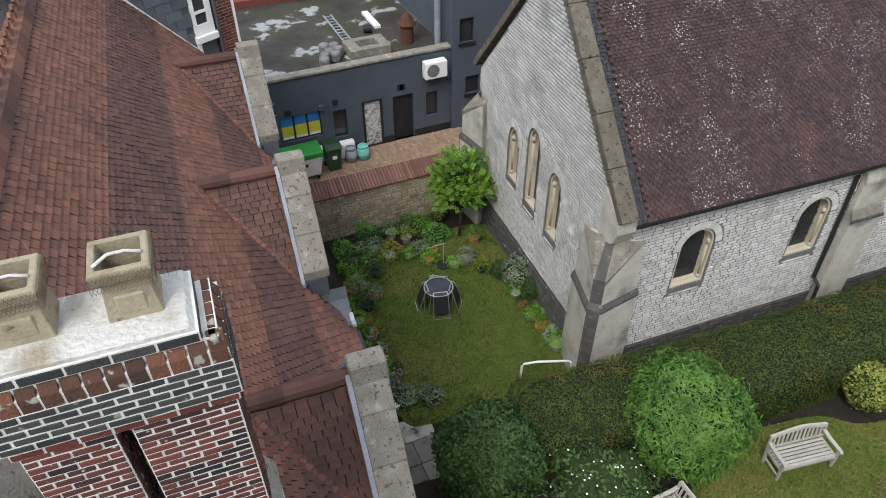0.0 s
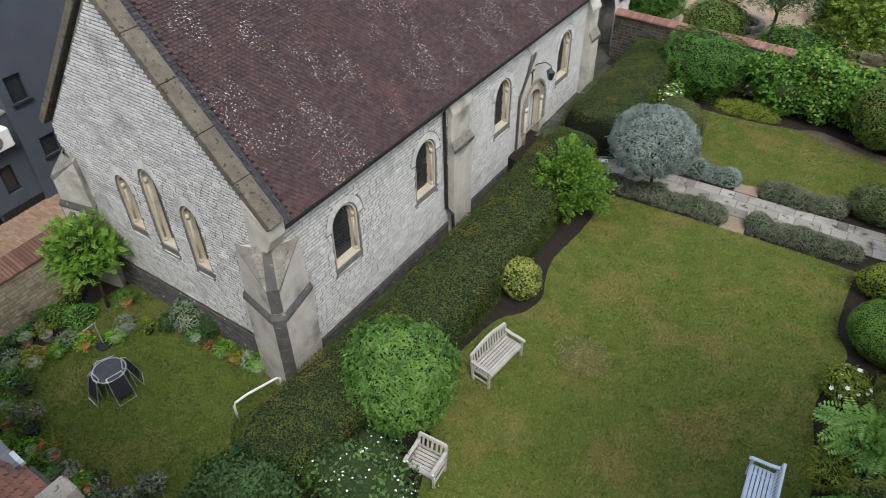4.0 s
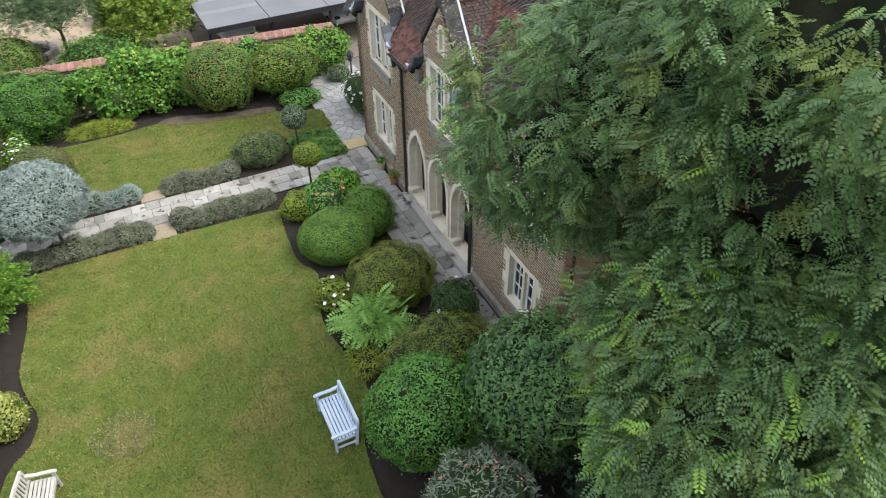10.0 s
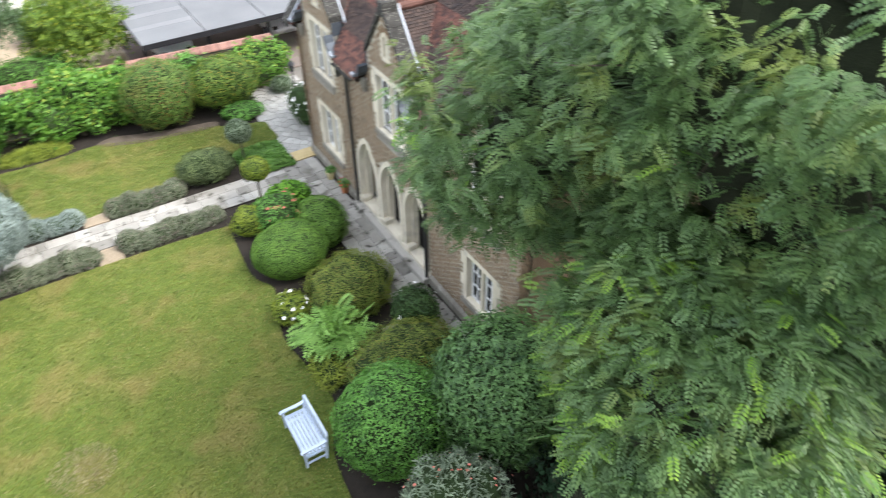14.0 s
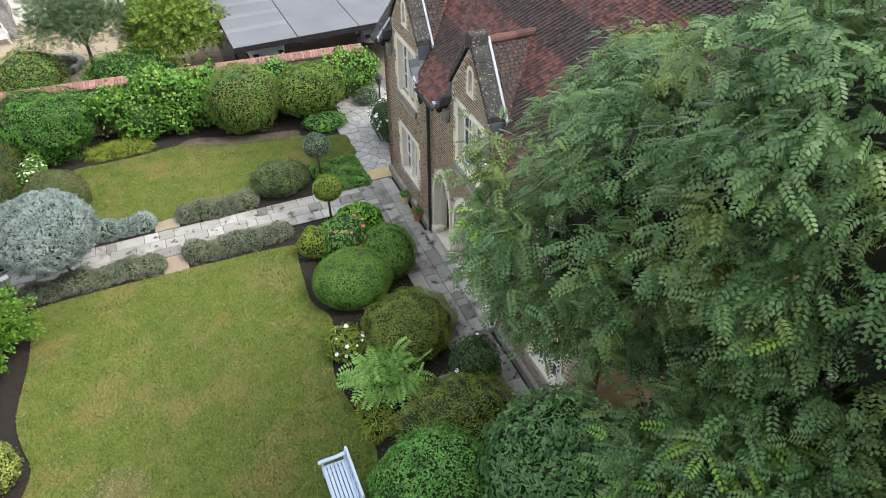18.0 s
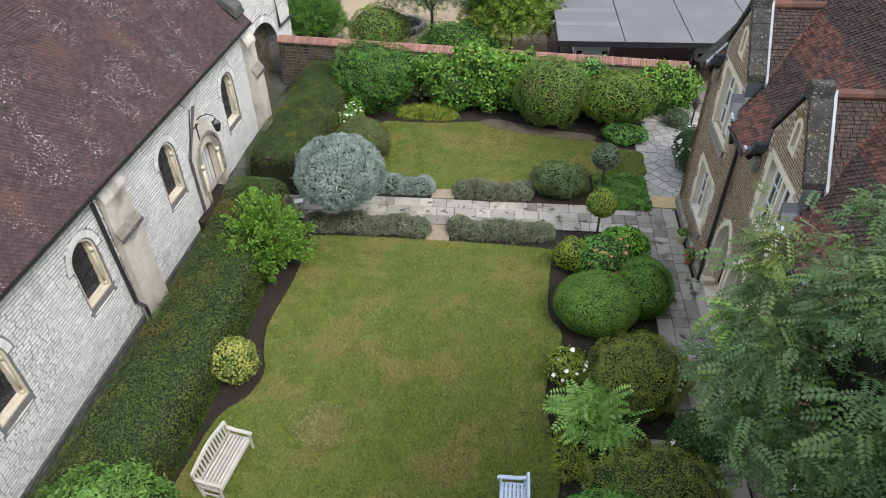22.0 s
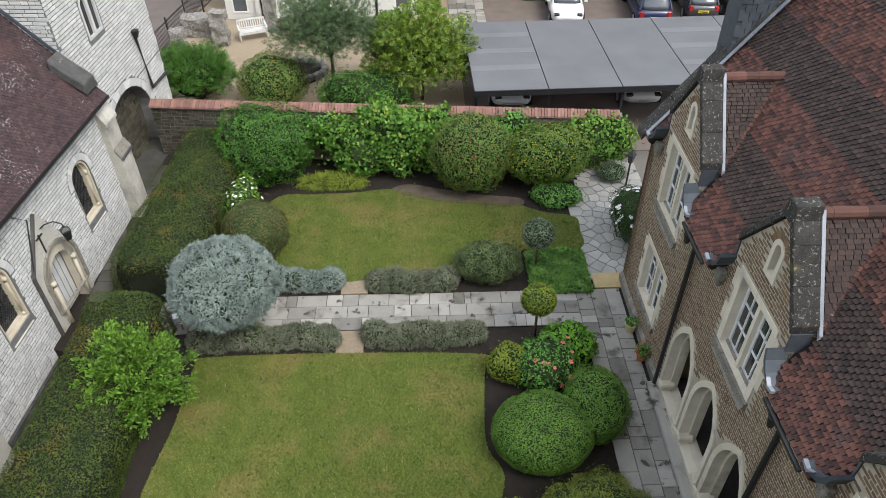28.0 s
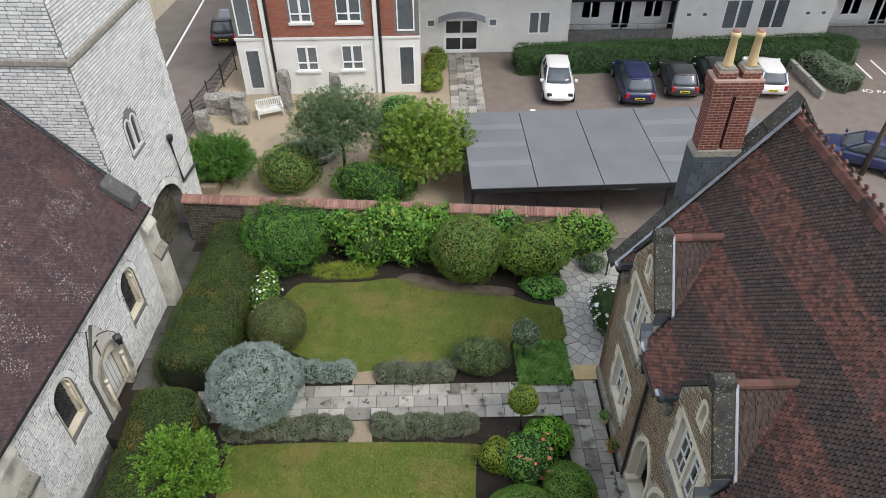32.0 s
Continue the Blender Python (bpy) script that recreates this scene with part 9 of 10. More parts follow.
tagged(txt, "white painted words on the car park paving", "road marking", kind="structure")
F_GRASSY = foliage("grassy_hedge_leaves", (0.025, 0.07, 0.02), (0.08, 0.17, 0.05))
hedge("far_hedge", (6.8, 48.2), (27.5, 49.0), 1.8, 1.3, F_GRASSY, 24000, (0.3, 0.03), "shaggy green hedge behind the parked cars", 211, 0.12)
hedge("far_hedge", (24.4, 48.3), (25.6, 44.6), 1.6, 0.9, F_GREYGREEN, 5000, (0.2, 0.04), "grey-green shrubs in a raised bed", 212, 0.12)
solo("bed_kerb", Shape().box(-0.12, -4.4, -0.05, 0.12, 0, 0.5), FLAG, "low concrete edge of the raised bed", "kerb", "structure", place=pose(23.35, 48.3, 0, 0, 0, 3))
solo("utility_pole", Shape().tube([(22.3, 36.6, -0.1), (22.5, 36.6, 4.6)], 0.13, 10, 0.11), BARK, "grey wooden utility pole", "pole", smooth=True)
F_OLIVETREE = foliage("olive_leaves", (0.03, 0.062, 0.025), (0.13, 0.2, 0.08), rough=0.6)
F_LIMETREE = foliage("yellow_green_leaves", (0.045, 0.095, 0.012), (0.19, 0.29, 0.035), tips=(0.34, 0.38, 0.04))
shrub("golden_shrub", 1.9, 46.2, (0.75, 1.1, 0.5), 0.35, F_GOLD, (0.12, 0.05), 1800, "low golden-yellow shrub by the ramp", 220, 0.15)
shrub("golden_shrub", 2.2, 48.6, (0.7, 1.4, 0.55), 0.4, F_GOLD, (0.12, 0.05), 2000, "golden-yellow shrub by the entrance wall", 221, 0.15)
spray_shrub("dark_shrub", -8.0, 37.0, (1.7, 1.3, 1.35), 1.0, F_MIDDARK, 2600, 0.34, 0.1, 4, "spiky dark green shrub behind the garden wall", 222, up=1.3, leaf_wide=0.3, droop=0.05, core=0.6)
shrub("rounded_shrub", -4.7, 36.3, (1.45, 1.2, 1.15), 1.05, F_RUSTY, (0.09, 0.05), 6500, "rounded olive-green shrub behind the wall", 223, 0.1)
spray_shrub("olive_tree", -2.3, 37.2, (2.3, 2.0, 1.7), 2.7, F_OLIVETREE, 5200, 0.26, 0.08, 3, "grey-green olive tree with a leaning trunk", 224, category="tree", trunk=0.09, up=0.5, leaf_wide=0.3, core=0.12)
spray_shrub("yellow_green_tree", 1.5, 36.5, (2.3, 1.9, 2.2), 1.8, F_LIMETREE, 4600, 0.27, 0.1, 3, "yellow-green small tree behind the garden wall", 225, category="tree", trunk=0.07, leaf_wide=0.45, core=0.35)
shrub("dark_shrub", 0.2, 41.5, (1.1, 1.0, 1.0), 0.9, F_MID, (0.1, 0.06), 2600, "green shrub beside the ramp", 226, 0.15)
shrub("dark_shrub", -0.7, 35.3, (2.0, 0.9, 1.1), 0.9, F_MIDDARK, (0.11, 0.06), 4500, "green undergrowth behind the wall", 227, 0.2)
# ruined flint pillars and arch, white bench, railing, stone basin
FLINT = material("dark_flint_rubble", (0.05, 0.048, 0.046), (0.42, 0.4, 0.36), 0.95, 0.2, 9, 30, 1.0)
def ruin(x, y, w, d, h, seed):
    t = thing("ruined_pillar", Matrix.Translation((x, y, 0)), "broken flint rubble pillar on the gravel", "ruin", "ruined pillars")
    bm = bmesh.new()
    bmesh.ops.create_cube(bm, size=1)
    bmesh.ops.subdivide_edges(bm, edges=bm.edges, cuts=5, use_grid_fill=True)
    for v in bm.verts:
        v.co = Vector((v.co.x * w, v.co.y * d, (v.co.z + 0.5) * h - 0.05))
        v.co += noise.noise_vector(v.co * 3 + Vector((seed, 0, 0))) * 0.14
    me = bpy.data.meshes.new("pillar")
    bm.to_mesh(me)
    bm.free()
    me.materials.append(FLINT)
    part("pillar", me, FLINT, t)
for i, (x, y, w, d, h) in enumerate(((-9.9, 41.2, 0.6, 0.6, 1.3), (-8.2, 42.4, 0.7, 0.6, 1.7), (-9.4, 43.6, 1.8, 0.7, 1.0), (-6.0, 43.9, 0.5, 0.5, 2.2), (-3.3, 43.9, 0.5, 0.5, 2.0), (-11.0, 39.8, 0.5, 0.7, 1.0))):
    ruin(x, y, w, d, h, i * 3.1)
basin = thing("stone_basin", Matrix.Translation((-4.2, 39.2, 0)), "round ring of pale stones round a dry pond", "pond")
for k in range(18):
    a = k * math.tau / 18
    s = Shape().box(-0.2, -0.14, -0.05, 0.2, 0.14, 0.28)
    part("stone", s, FLINT, basin, place=pose(1.3 * math.cos(a), 1.0 * math.sin(a), 0, 0, 0, math.degrees(a) + 90), bevel=0.05)
part("basin_floor", Shape().lathe([(0.0, -0.02), (1.3, -0.02), (1.3, 0.02), (0.0, 0.03)], 20), SOIL, basin)
fence = thing("iron_railing", pose(-10.95, 40.2, 0, 0, 0, 82), "black iron railing beside the road", "railing")
for k in range(5):
    part("post", Shape().box(k * 2.1 - 0.03, -0.03, 0, k * 2.1 + 0.03, 0.03, 1.45), BLACK_METAL, fence)
for z in (0.2, 1.2):
    part("rail", Shape().box(0, -0.015, z, 8.4, 0.015, z + 0.04), BLACK_METAL, fence)
bar = Shape().tube([(0, 0, 0.22), (0, 0, 1.3)], 0.011, 5).data("bar", BLACK_METAL)
for k in range(70):
    part("bar", bar, BLACK_METAL, fence, place=Matrix.Translation((0.06 + k * 0.12, 0, 0)))
st_ = thing("garden_steps", pose(-8.6, 35.6, 0), "short flight of brown stone steps", "steps")
for k in range(4):
    part("step", Shape().box(-0.6, k * 0.32, 0, 0.6, k * 0.32 + 0.34, 0.6 - k * 0.15), RUBBLE, st_, bevel=0.02)

# ---- benches, chair, table, pots ----
TEAK = material("silvered_teak", (0.3, 0.285, 0.25), (0.5, 0.48, 0.43), 0.85, 0.4, 4, 60, 0.3, lengths=(1, 1, 1))
BLUE_WOOD = material("pale_blue_painted_wood", (0.42, 0.5, 0.62), (0.58, 0.65, 0.75), 0.7, 0.3, 4, 50, 0.2)


def bench(place, length, mat, label, curved=True, category="bench"):
    """A slatted garden bench: its front faces local -y."""
    b = thing("garden_bench" if category == "bench" else "garden_chair", place, label, category)
    h = length / 2
    n_sl = 6
    for i in range(n_sl):
        y = -0.24 + i * 0.088
        part("seat_slat", Shape().box(-h + 0.05, y, 0.405 + (0.012 if i in (0, 5) else 0), h - 0.05, y + 0.07, 0.428 + (0.012 if i in (0, 5) else 0)), mat, b, bevel=0.006)
    for sx in (-1, 1):
        x = sx * (h - 0.04)
        part("front_leg", Shape().box(x - 0.03, -0.27, 0, x + 0.03, -0.21, 0.62), mat, b, bevel=0.006)
        part("back_leg", Shape().add([(x - 0.03, 0.22, 0), (x + 0.03, 0.22, 0), (x + 0.03, 0.29, 0), (x - 0.03, 0.29, 0), (x - 0.03, 0.32, 0.86), (x + 0.03, 0.32, 0.86), (x + 0.03, 0.38, 0.86), (x - 0.03, 0.38, 0.86)], [(0, 3, 2, 1), (0, 1, 5, 4), (1, 2, 6, 5), (2, 3, 7, 6), (3, 0, 4, 7), (4, 5, 6, 7)]), mat, b, bevel=0.006)
        arm = Shape().prism([(-0.33, 0.6), (-0.28, 0.64), (-0.1, 0.645), (0.1, 0.64), (0.33, 0.68), (0.33, 0.63), (0.1, 0.6), (-0.1, 0.605), (-0.3, 0.58)], x - 0.045, x + 0.045, "x")
        part("armrest", arm, mat, b, bevel=0.006)
        part("side_rail", Shape().box(x - 0.02, -0.21, 0.34, x + 0.02, 0.25, 0.4), mat, b)
        part("low_rail", Shape().box(x - 0.02, -0.21, 0.12, x + 0.02, 0.25, 0.16), mat, b)
    part("front_rail", Shape().box(-h + 0.05, -0.255, 0.33, h - 0.05, -0.225, 0.4), mat, b)
    part("back_rail", Shape().box(-h + 0.05, 0.27, 0.46, h - 0.05, 0.31, 0.52), mat, b)
    m_ = 16
    top = lambda t: 0.84 + (0.12 * math.sin(math.pi * t) ** 1.4 if curved else 0.02)
    rail = Shape()
    V, F = [], []
    for i in range(m_ + 1):
        t = i / m_
        x, z = -h + 0.04 + (length - 0.08) * t, top(t)
        V += [(x, 0.31, z - 0.04), (x, 0.36, z - 0.04), (x, 0.38, z + 0.03), (x, 0.33, z + 0.03)]
    for i in range(m_):
        for j in range(4):
            F.append((i * 4 + j, i * 4 + (j + 1) % 4, (i + 1) * 4 + (j + 1) % 4, (i + 1) * 4 + j))
    F += [(0, 3, 2, 1), tuple(m_ * 4 + j for j in range(4))]
    part("top_rail", rail.add(V, F), mat, b)
    k = int(length / 0.115)
    for i in range(1, k):
        t = i / k
        x = -h + 0.04 + (length - 0.08) * t
        s = Shape().add([(x - 0.025, 0.28, 0.5), (x + 0.025, 0.28, 0.5), (x + 0.025, 0.3, 0.5), (x - 0.025, 0.3, 0.5), (x - 0.025, 0.335, top(t) - 0.03), (x + 0.025, 0.335, top(t) - 0.03), (x + 0.025, 0.355, top(t) - 0.03), (x - 0.025, 0.355, top(t) - 0.03)], [(0, 3, 2, 1), (0, 1, 5, 4), (1, 2, 6, 5), (2, 3, 7, 6), (3, 0, 4, 7), (4, 5, 6, 7)])
        part("back_slat", s, mat, b)
    return b


bench(pose(-4.58, 13.58, 0.03, 0, 0, 80), 1.5, TEAK, "silvered teak bench with a curved slatted back on the lawn")
bench(pose(1.97, 12.93, 0.03, 0, 0, -90), 1.4, BLUE_WOOD, "pale blue painted slatted bench on the lawn", curved=False)
bench(pose(-4.62, 10.0, 0.03, 0, 0, 0), 0.78, TEAK, "weathered teak garden armchair at the lawn edge", False, "chair")
bench(pose(-6.8, 43.0, 0, 0, 0, 20), 1.4, STONE, "pale grey bench on the gravel court", False)


# the round table with chairs tipped against it
table = thing("garden_table", Matrix.Translation((*court(-12.75, 8.15), COURT + 0.03)), "round dark glass garden table with a silver rim", "table")
SILVER = material("silver_aluminium", (0.5, 0.51, 0.52), (0.66, 0.67, 0.68), 0.35, 0, 5, 40, 0.05, metal=0.8)
SMOKED = material("smoked_glass_top", (0.03, 0.035, 0.045), (0.06, 0.066, 0.08), 0.3, 0, 3, 30, 0.0, spec=0.3)
SLING = material("black_sling_fabric", (0.012, 0.013, 0.016), (0.028, 0.03, 0.035), 0.8, 0, 30, 200, 0.2)
part("tabletop", Shape().lathe([(0.0, 0.705), (0.42, 0.705), (0.42, 0.72), (0.0, 0.72)], 32), SMOKED, table, "smoked glass top")
part("rim", Shape().lathe([(0.42, 0.7), (0.45, 0.7), (0.45, 0.73), (0.42, 0.73), (0.42, 0.7)], 32, caps=False), SILVER, table)
for k in range(4):
    a = k * math.tau / 4 + 0.4
    part("leg", Shape().tube([(0.3 * math.cos(a), 0.3 * math.sin(a), 0.7), (0.42 * math.cos(a), 0.42 * math.sin(a), 0)], 0.016, 6), SILVER, table)


def sling_chair(a):
    c = thing("folding_chair", Matrix.Translation((*court(-12.75, 8.15), COURT + 0.03)) @ pose(0, 0, 0, 0, 0, a), "black sling folding chair tipped against the round table", "chair", "chairs round the table")
    part("back_sling", Shape().add([(0.46, -0.2, 0.74), (0.46, 0.2, 0.74), (0.62, 0.22, 0.2), (0.62, -0.22, 0.2), (0.47, -0.2, 0.76), (0.47, 0.2, 0.76), (0.635, 0.22, 0.21), (0.635, -0.22, 0.21)], [(0, 1, 2, 3), (4, 7, 6, 5), (0, 4, 5, 1), (2, 6, 7, 3), (1, 5, 6, 2), (0, 3, 7, 4)]), SLING, c)
    for sy in (-1, 1):
        part("frame_tube", Shape().tube([(0.36, sy * 0.21, 0.83), (0.46, sy * 0.22, 0.78), (0.63, sy * 0.24, 0.18), (0.7, sy * 0.24, 0.0)], 0.016, 6), SILVER, c)
        part("leg", Shape().tube([(0.47, sy * 0.22, 0.7), (0.5, sy * 0.23, 0.0)], 0.013, 6), SILVER, c)
    part("foot_bar", Shape().tube([(0.69, -0.24, 0.03), (0.69, 0.24, 0.03)], 0.013, 6), SILVER, c)
    part("top_bar", Shape().tube([(0.36, -0.21, 0.83), (0.36, 0.21, 0.83)], 0.016, 6), SILVER, c)


for a in (-15, 55, -100, 150, 215):
    sling_chair(a)
pole = thing("parasol_base", Matrix.Translation((*court(-14.2, 8.95), COURT + 0.03)), "bare parasol pole in a dark base", "parasol base")
part("base", Shape().lathe([(0.22, 0), (0.22, 0.04), (0.06, 0.09), (0.03, 0.12)], 16), SLING, pole)
part("pole", Shape().tube([(0, 0, 0.05), (0.02, 0, 0.95)], 0.018, 8), LEAD, pole)
part("arm", Shape().tube([(0, -0.35, 0.95), (0.05, 0.05, 0.98)], 0.015, 6), LEAD, pole)
rail_ = thing("white_handrail", pose(*court(-9.35, 8.95), COURT, 0, 0, 68), "white tubular handrail by the path", "handrail")
part("rail", Shape().tube([(0, 0, -0.05), (0, 0, 0.62), (0.05, 0, 0.7), (0.4, 0, 0.78), (1.25, 0, 0.78), (1.33, 0, 0.72), (1.33, 0, -0.05)], 0.035, 8), WHITE, rail_, smooth=True)

TERRA = material("terracotta", (0.32, 0.11, 0.05), (0.48, 0.19, 0.09), 0.9, 0.3, 5, 50, 0.3)
GREY_POT = material("grey_stone_pot", (0.2, 0.19, 0.17), (0.36, 0.35, 0.32), 0.9, 0.3, 5, 50, 0.3)
CREAM_POT = material("cream_glazed_pot", (0.45, 0.38, 0.2), (0.56, 0.48, 0.28), 0.6, 0.2, 5, 50, 0.1)
POT_PLANTS = [F_MID, F_BRIGHT, F_DARK, F_GREYGREEN, F_GOLD]


def pot(x, y, r, h, mat, leaf_mat, rad, hh, label, seed, flowers=None, z=0.0):
    """A flower pot with soil and a plant in it."""
    p = thing("plant_pot", Matrix.Translation((x, y, z)), label, "plant pot", "potted plants")
    part("pot", Shape().lathe([(r * 0.7, 0), (r * 0.95, h * 0.85), (r * 1.06, h * 0.85), (r * 1.08, h), (r * 0.92, h), (r * 0.88, h * 0.86), (0.01, h * 0.86)], 16), mat, p, smooth=False)
    if leaf_mat is not None:
        q, nr = blob_points(max(160, int(2200 * rad * rad)), (rad, rad, hh), seed, 0.2, -0.2, 0.5)
        part("foliage", leaf_cloud("foliage", q + np.array([0, 0, h + hh * 0.2]), nr, leaf_mat, 0.1, 0.045, seed, 1.2), leaf_mat, p)
    if flowers:
        fq, fn = blob_points(12, (rad, rad, hh), seed + 3, 0.2, 0.1, 0.1)
        for i in range(len(fq)):
            part("bloom", blossom("bloom", fq[i:i + 1] + np.array([0, 0, h + hh * 0.25]), fn[i:i + 1], flowers, 0.09, seed + i), flowers, p)


POT_LIST = [(-16.15, 8.0, 0.2, TERRA), (-15.35, 6.44, 0.16, GREY_POT), (-15.14, 7.56, 0.2, GREY_POT), (-14.94, 8.13, 0.13, TERRA), (-14.97, 8.52, 0.17, TERRA), (-16.4, 7.23, 0.22, BLACK), (-16.13, 8.52, 0.2, GREY_POT), (-16.26, 9.67, 0.24, BLACK), (-14.01, 9.24, 0.15, GREY_POT), (-14.04, 9.6, 0.18, TERRA), (-14.85, 10.32, 0.2, TERRA), (-13.39, 6.21, 0.2, TERRA), (-12.31, 5.96, 0.2, GREY_POT), (-11.01, 5.8, 0.17, TERRA), (-10.48, 5.75, 0.17, GREY_POT), (-12.11, 10.3, 0.16, TERRA), (-11.6, 10.3, 0.16, TERRA), (-10.68, 10.3, 0.16, TERRA), (-9.9, 10.35, 0.2, BLACK), (-11.6, 5.9, 0.15, GREY_POT), (-14.57, 6.3, 0.18, GREY_POT), (-15.9, 6.9, 0.2, GREY_POT), (-14.2, 6.0, 0.17, TERRA), (-12.9, 5.85, 0.15, GREY_POT), (-15.6, 7.2, 0.19, GREY_POT), (-15.1, 6.9, 0.17, GREY_POT), (-14.6, 6.9, 0.16, BLACK), (-15.75, 8.35, 0.18, BLACK), (-14.5, 8.6, 0.16, TERRA), (-13.7, 6.5, 0.17, TERRA), (-11.9, 5.65, 0.15, TERRA), (-10.8, 6.15, 0.14, GREY_POT), (-13.5, 9.9, 0.15, GREY_POT), (-11.15, 10.25, 0.14, TERRA)]
rp = random.Random(91)
for i, (x, y, r, m_) in enumerate(POT_LIST):
    m_ = GREY_POT if i % 3 == 0 else BLACK if i % 7 == 4 else m_
    f = {12: R_PETAL, 13: P_PETAL, 14: P_PETAL}.get(i)
    nm = {TERRA: "terracotta", GREY_POT: "grey stone", BLACK: "black plastic"}[m_]
    x, y = court(x, y)
    pot(x, y, r, r * 1.35, m_, POT_PLANTS[(i * 7) % 5], r * rp.uniform(1.4, 2.1), r * rp.uniform(1.2, 2.2), nm + " pot with green plants on the soil", 700 + i * 5, f, COURT)
pot(*court(-9.85, 5.7), 0.12, 0.22, WHITE, None, 0, 0, "empty white pot on the soil", 900, z=COURT)
pot(7.25, 22.9, 0.17, 0.3, CREAM_POT, F_MID, 0.16, 0.14, "cream glazed pot on the flagstones", 905, z=0.02)
pot(7.3, 21.85, 0.15, 0.3, TERRA, F_MID, 0.22, 0.22, "terracotta pot of red geraniums by the wall", 910, R_PETAL, 0.02)
for i, (x, y) in enumerate(((-15.6, 7.9), (-14.9, 8.75))):
    tr_ = thing("plant_trough", pose(*court(x, y), COURT, 0, 0, 20 + 70 * i), "terracotta trough planter on the soil", "planter")
    part("trough", Shape().sheet([(-0.3, -0.1), (0.3, -0.1), (0.3, 0.1), (-0.3, 0.1)], [[(-0.27, -0.07), (0.27, -0.07), (0.27, 0.07), (-0.27, 0.07)]], 0.18, Matrix.Translation((0, 0, 0.2))), TERRA, tr_)
    part("soil", Shape().box(-0.28, -0.08, 0.0, 0.28, 0.08, 0.15), SOIL, tr_)
# courtyard planting
spray_shrub("yard_tree", *court(-15.3, 10.0), (0.95, 1.0, 1.45), 2.15, F_LIME, 1100, 0.24, 0.085, 4, "bright green small tree at the chapel corner", 401, category="tree", trunk=0.05, base=COURT)
shrub("variegated_bush", *court(-12.6, 10.75), (0.6, 0.6, 0.55), 0.45, F_GREYGREEN, (0.11, 0.05), 1700, "grey-green variegated bush under the gable", 403, 0.15, base=COURT)
shrub("rosemary_bush", *court(-12.0, 10.9), (0.45, 0.5, 0.4), 0.35, F_DARK, (0.07, 0.03), 1500, "small olive bush under the gable", 404, 0.12, base=COURT)
for i, (x, y, m_, r) in enumerate(((-16.3, 7.4, F_DARK, 0.4), (-15.9, 6.4, F_MID, 0.42), (-15.2, 6.2, F_LIME, 0.3), (-14.3, 6.2, F_GREYGREEN, 0.3), (-13.6, 5.8, F_LIME, 0.32), (-16.2, 8.9, F_LIME, 0.45), (-13.2, 10.5, F_DARK, 0.4), (-12.5, 5.7, F_MID, 0.3), (-11.2, 5.6, F_LIME, 0.3), (-10.6, 5.55, F_MID, 0.35), (-10.0, 6.0, F_GREYGREEN, 0.35), (-15.6, 9.3, F_MID, 0.4), (-11.2, 10.5, F_LIME, 0.25), (-10.3, 10.5, F_GREYGREEN, 0.3), (-9.75, 6.6, F_GREYGREEN, 0.3))):
    shrub("border_plant", *court(x, y), (r, r, r * 0.7), r * 0.45, m_, (0.12, 0.045), int(2600 * r), "leafy plants in the courtyard border", 420 + i * 3, 0.25, spread=1.3, shell=0.35, group="border plants", base=COURT)
# garden lamp and notice
lamp_ = thing("garden_lamp", Matrix.Translation((8.75, 29.9, 0)), "small black lamp post lantern by the wall", "lamp")
part("post", Shape().tube([(0, 0, -0.05), (0, 0, 0.95)], 0.035, 8), BLACK_METAL, lamp_)
part("lantern", Shape().lathe([(0.08, 0.95), (0.15, 1.25), (0.17, 1.27), (0.05, 1.4), (0.02, 1.46)], 4), GLASS, lamp_)
part("cap", Shape().lathe([(0.175, 1.26), (0.18, 1.28), (0.05, 1.42), (0.02, 1.46)], 4), BLACK_METAL, lamp_)
sign_ = thing("garden_sign", pose(-5.35, 23.4, 0, 0, 0, 20), "small white label on a short post", "sign")
part("board", Shape().box(-0.15, -0.1, 0.56, 0.15, 0.1, 0.58), WHITE, sign_)
part("post", Shape().box(-0.015, -0.015, -0.05, 0.015, 0.015, 0.56), BARK, sign_)
shrub("white_roses", -4.55, 28.7, (0.5, 1.2, 0.6), 0.6, F_LIME, (0.1, 0.06), 1300, "white roses climbing between hedge and lawn", 470, 0.25, flowers=(W_PETAL, 0.11, 50))
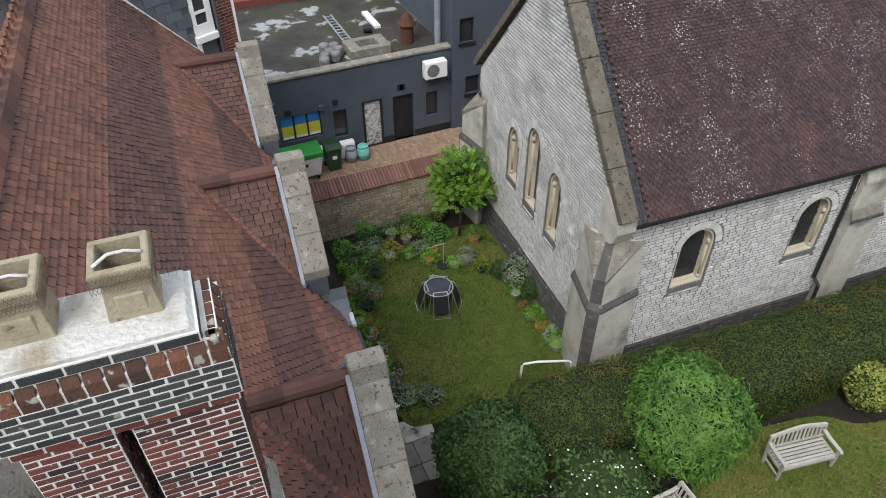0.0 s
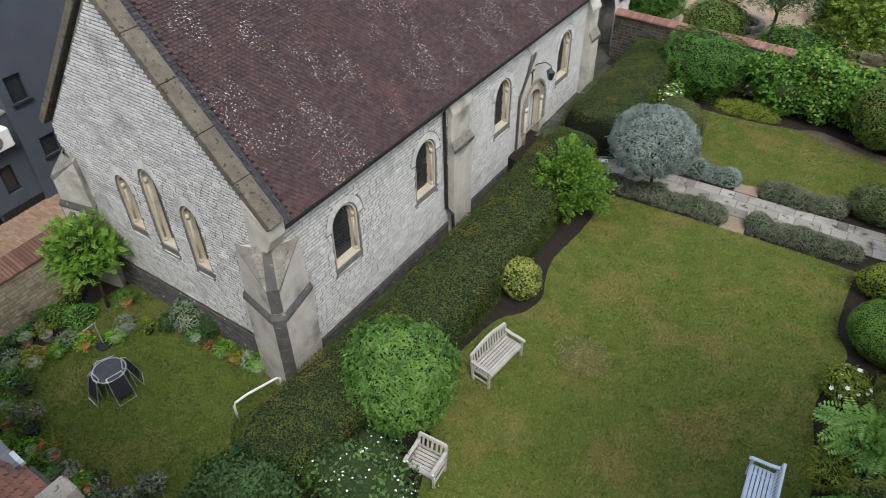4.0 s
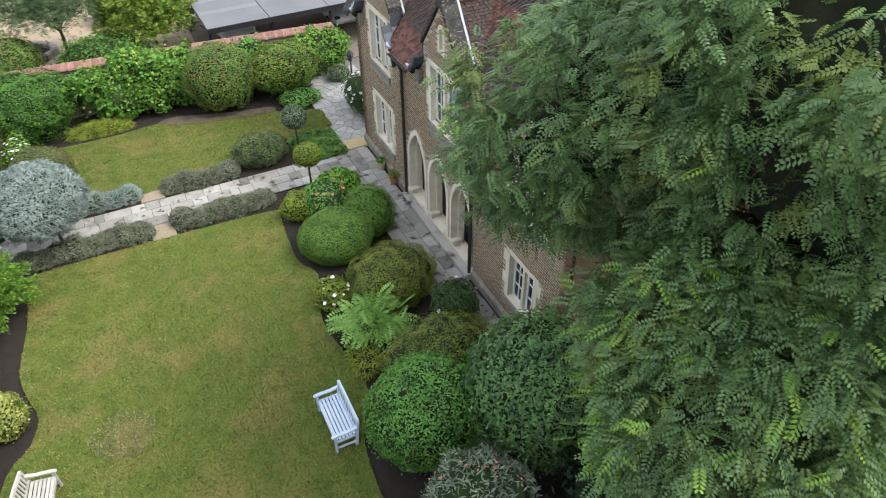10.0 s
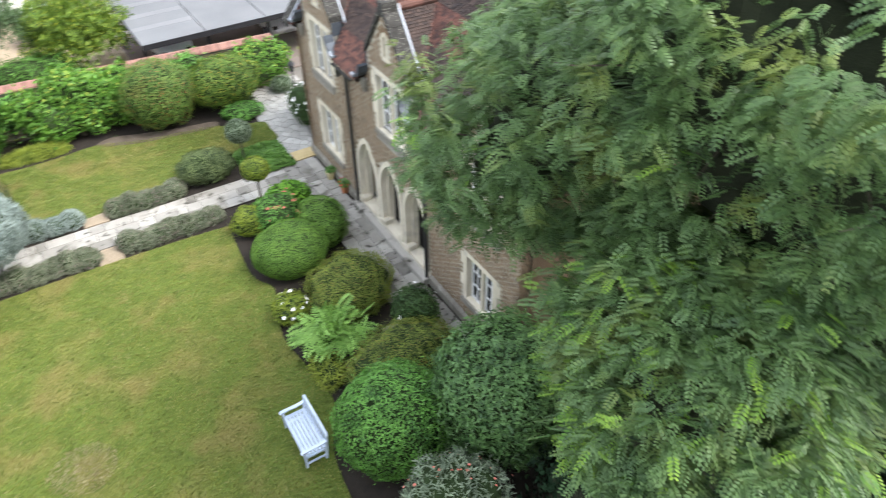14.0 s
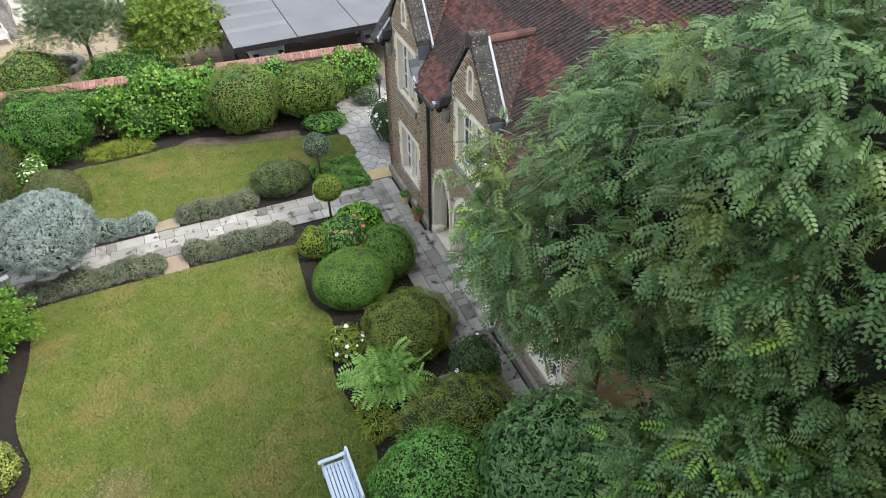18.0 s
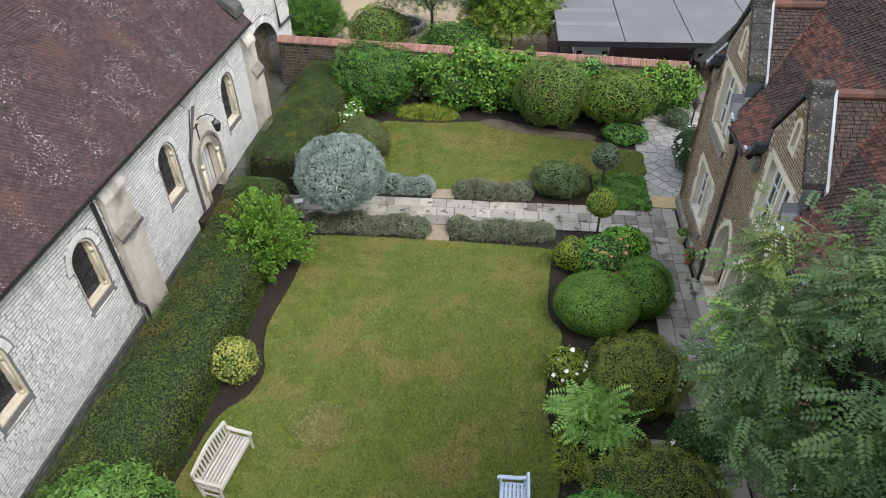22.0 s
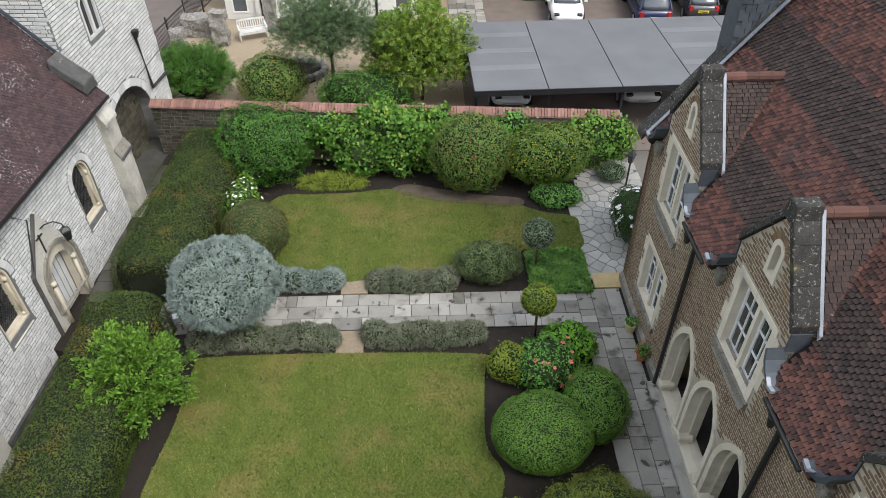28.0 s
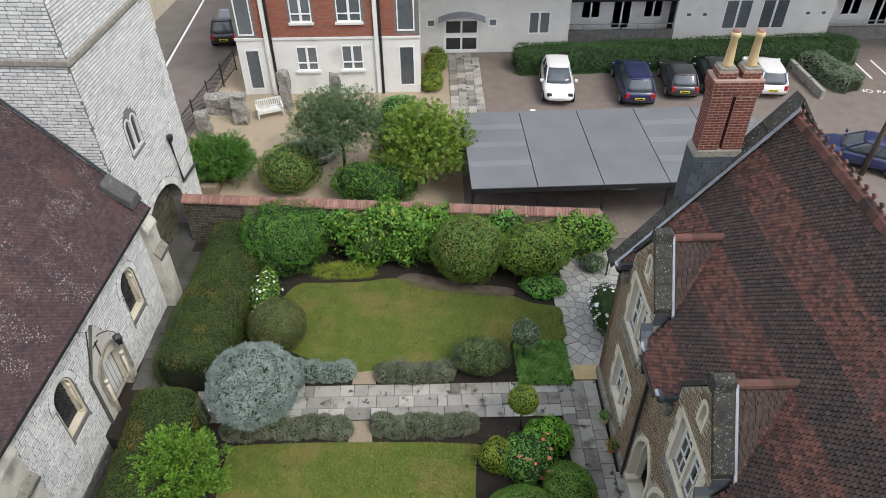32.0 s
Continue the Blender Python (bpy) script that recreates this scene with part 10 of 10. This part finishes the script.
# crazy paving beside the house
crazy = solo("crazy_paving", Shape().sheet([(6.62, 25.3), (7.6, 25.3), (8.9, 27.5), (9.2, 31.2), (7.3, 31.2), (6.75, 28.8)], [], 0.05, Matrix.Translation((0, 0, -0.005))), MORTAR, "pale crazy paving of irregular stones", "paving", "structure")
rc = random.Random(33)
seeds = []
while len(seeds) < 120:
    p_ = (rc.uniform(6.6, 9.2), rc.uniform(25.3, 31.2))
    if inside([(6.62, 25.3), (7.6, 25.3), (8.9, 27.5), (9.2, 31.2), (7.3, 31.2), (6.75, 28.8)], np.array([p_[0]]), np.array([p_[1]]))[0] and all((p_[0] - a) ** 2 + (p_[1] - b) ** 2 > 0.075 for a, b in seeds):
        seeds.append(p_)
    elif rc.random() < 0.0005:
        break
FLAG_PALE = material("pale_paving_stone", (0.24, 0.235, 0.215), (0.42, 0.41, 0.375), 0.85, 0.5, 2.5, 40, 0.35)
for i, (a, b) in enumerate(seeds):
    cell = [(a - 0.3, b - 0.3), (a + 0.3, b - 0.3), (a + 0.3, b + 0.3), (a - 0.3, b + 0.3)]
    for j, (c, d) in enumerate(seeds):
        if i != j and abs(c - a) < 0.9 and abs(d - b) < 0.9:
            mx, my, nx, ny = (a + c) / 2, (b + d) / 2, c - a, d - b
            l_ = math.hypot(nx, ny)
            off = -0.008 * l_
            new_c = []
            for (p0, p1) in zip(cell, cell[1:] + cell[:1]):
                s0 = (p0[0] - mx) * nx + (p0[1] - my) * ny - off
                s1 = (p1[0] - mx) * nx + (p1[1] - my) * ny - off
                if s0 <= 0:
                    new_c.append(p0)
                if (s0 < 0) != (s1 < 0):
                    t = s0 / (s0 - s1)
                    new_c.append((p0[0] + (p1[0] - p0[0]) * t, p0[1] + (p1[1] - p0[1]) * t))
            cell = new_c
            if len(cell) < 3:
                break
    if len(cell) >= 3:
        cell = [(a + (u - a) * 0.965, b + (v - b) * 0.965) for u, v in cell]
        part("paving_stone", Shape().prism(cell, -0.02, 0.02 + rc.uniform(-0.004, 0.006)), FLAG_PALE, crazy)
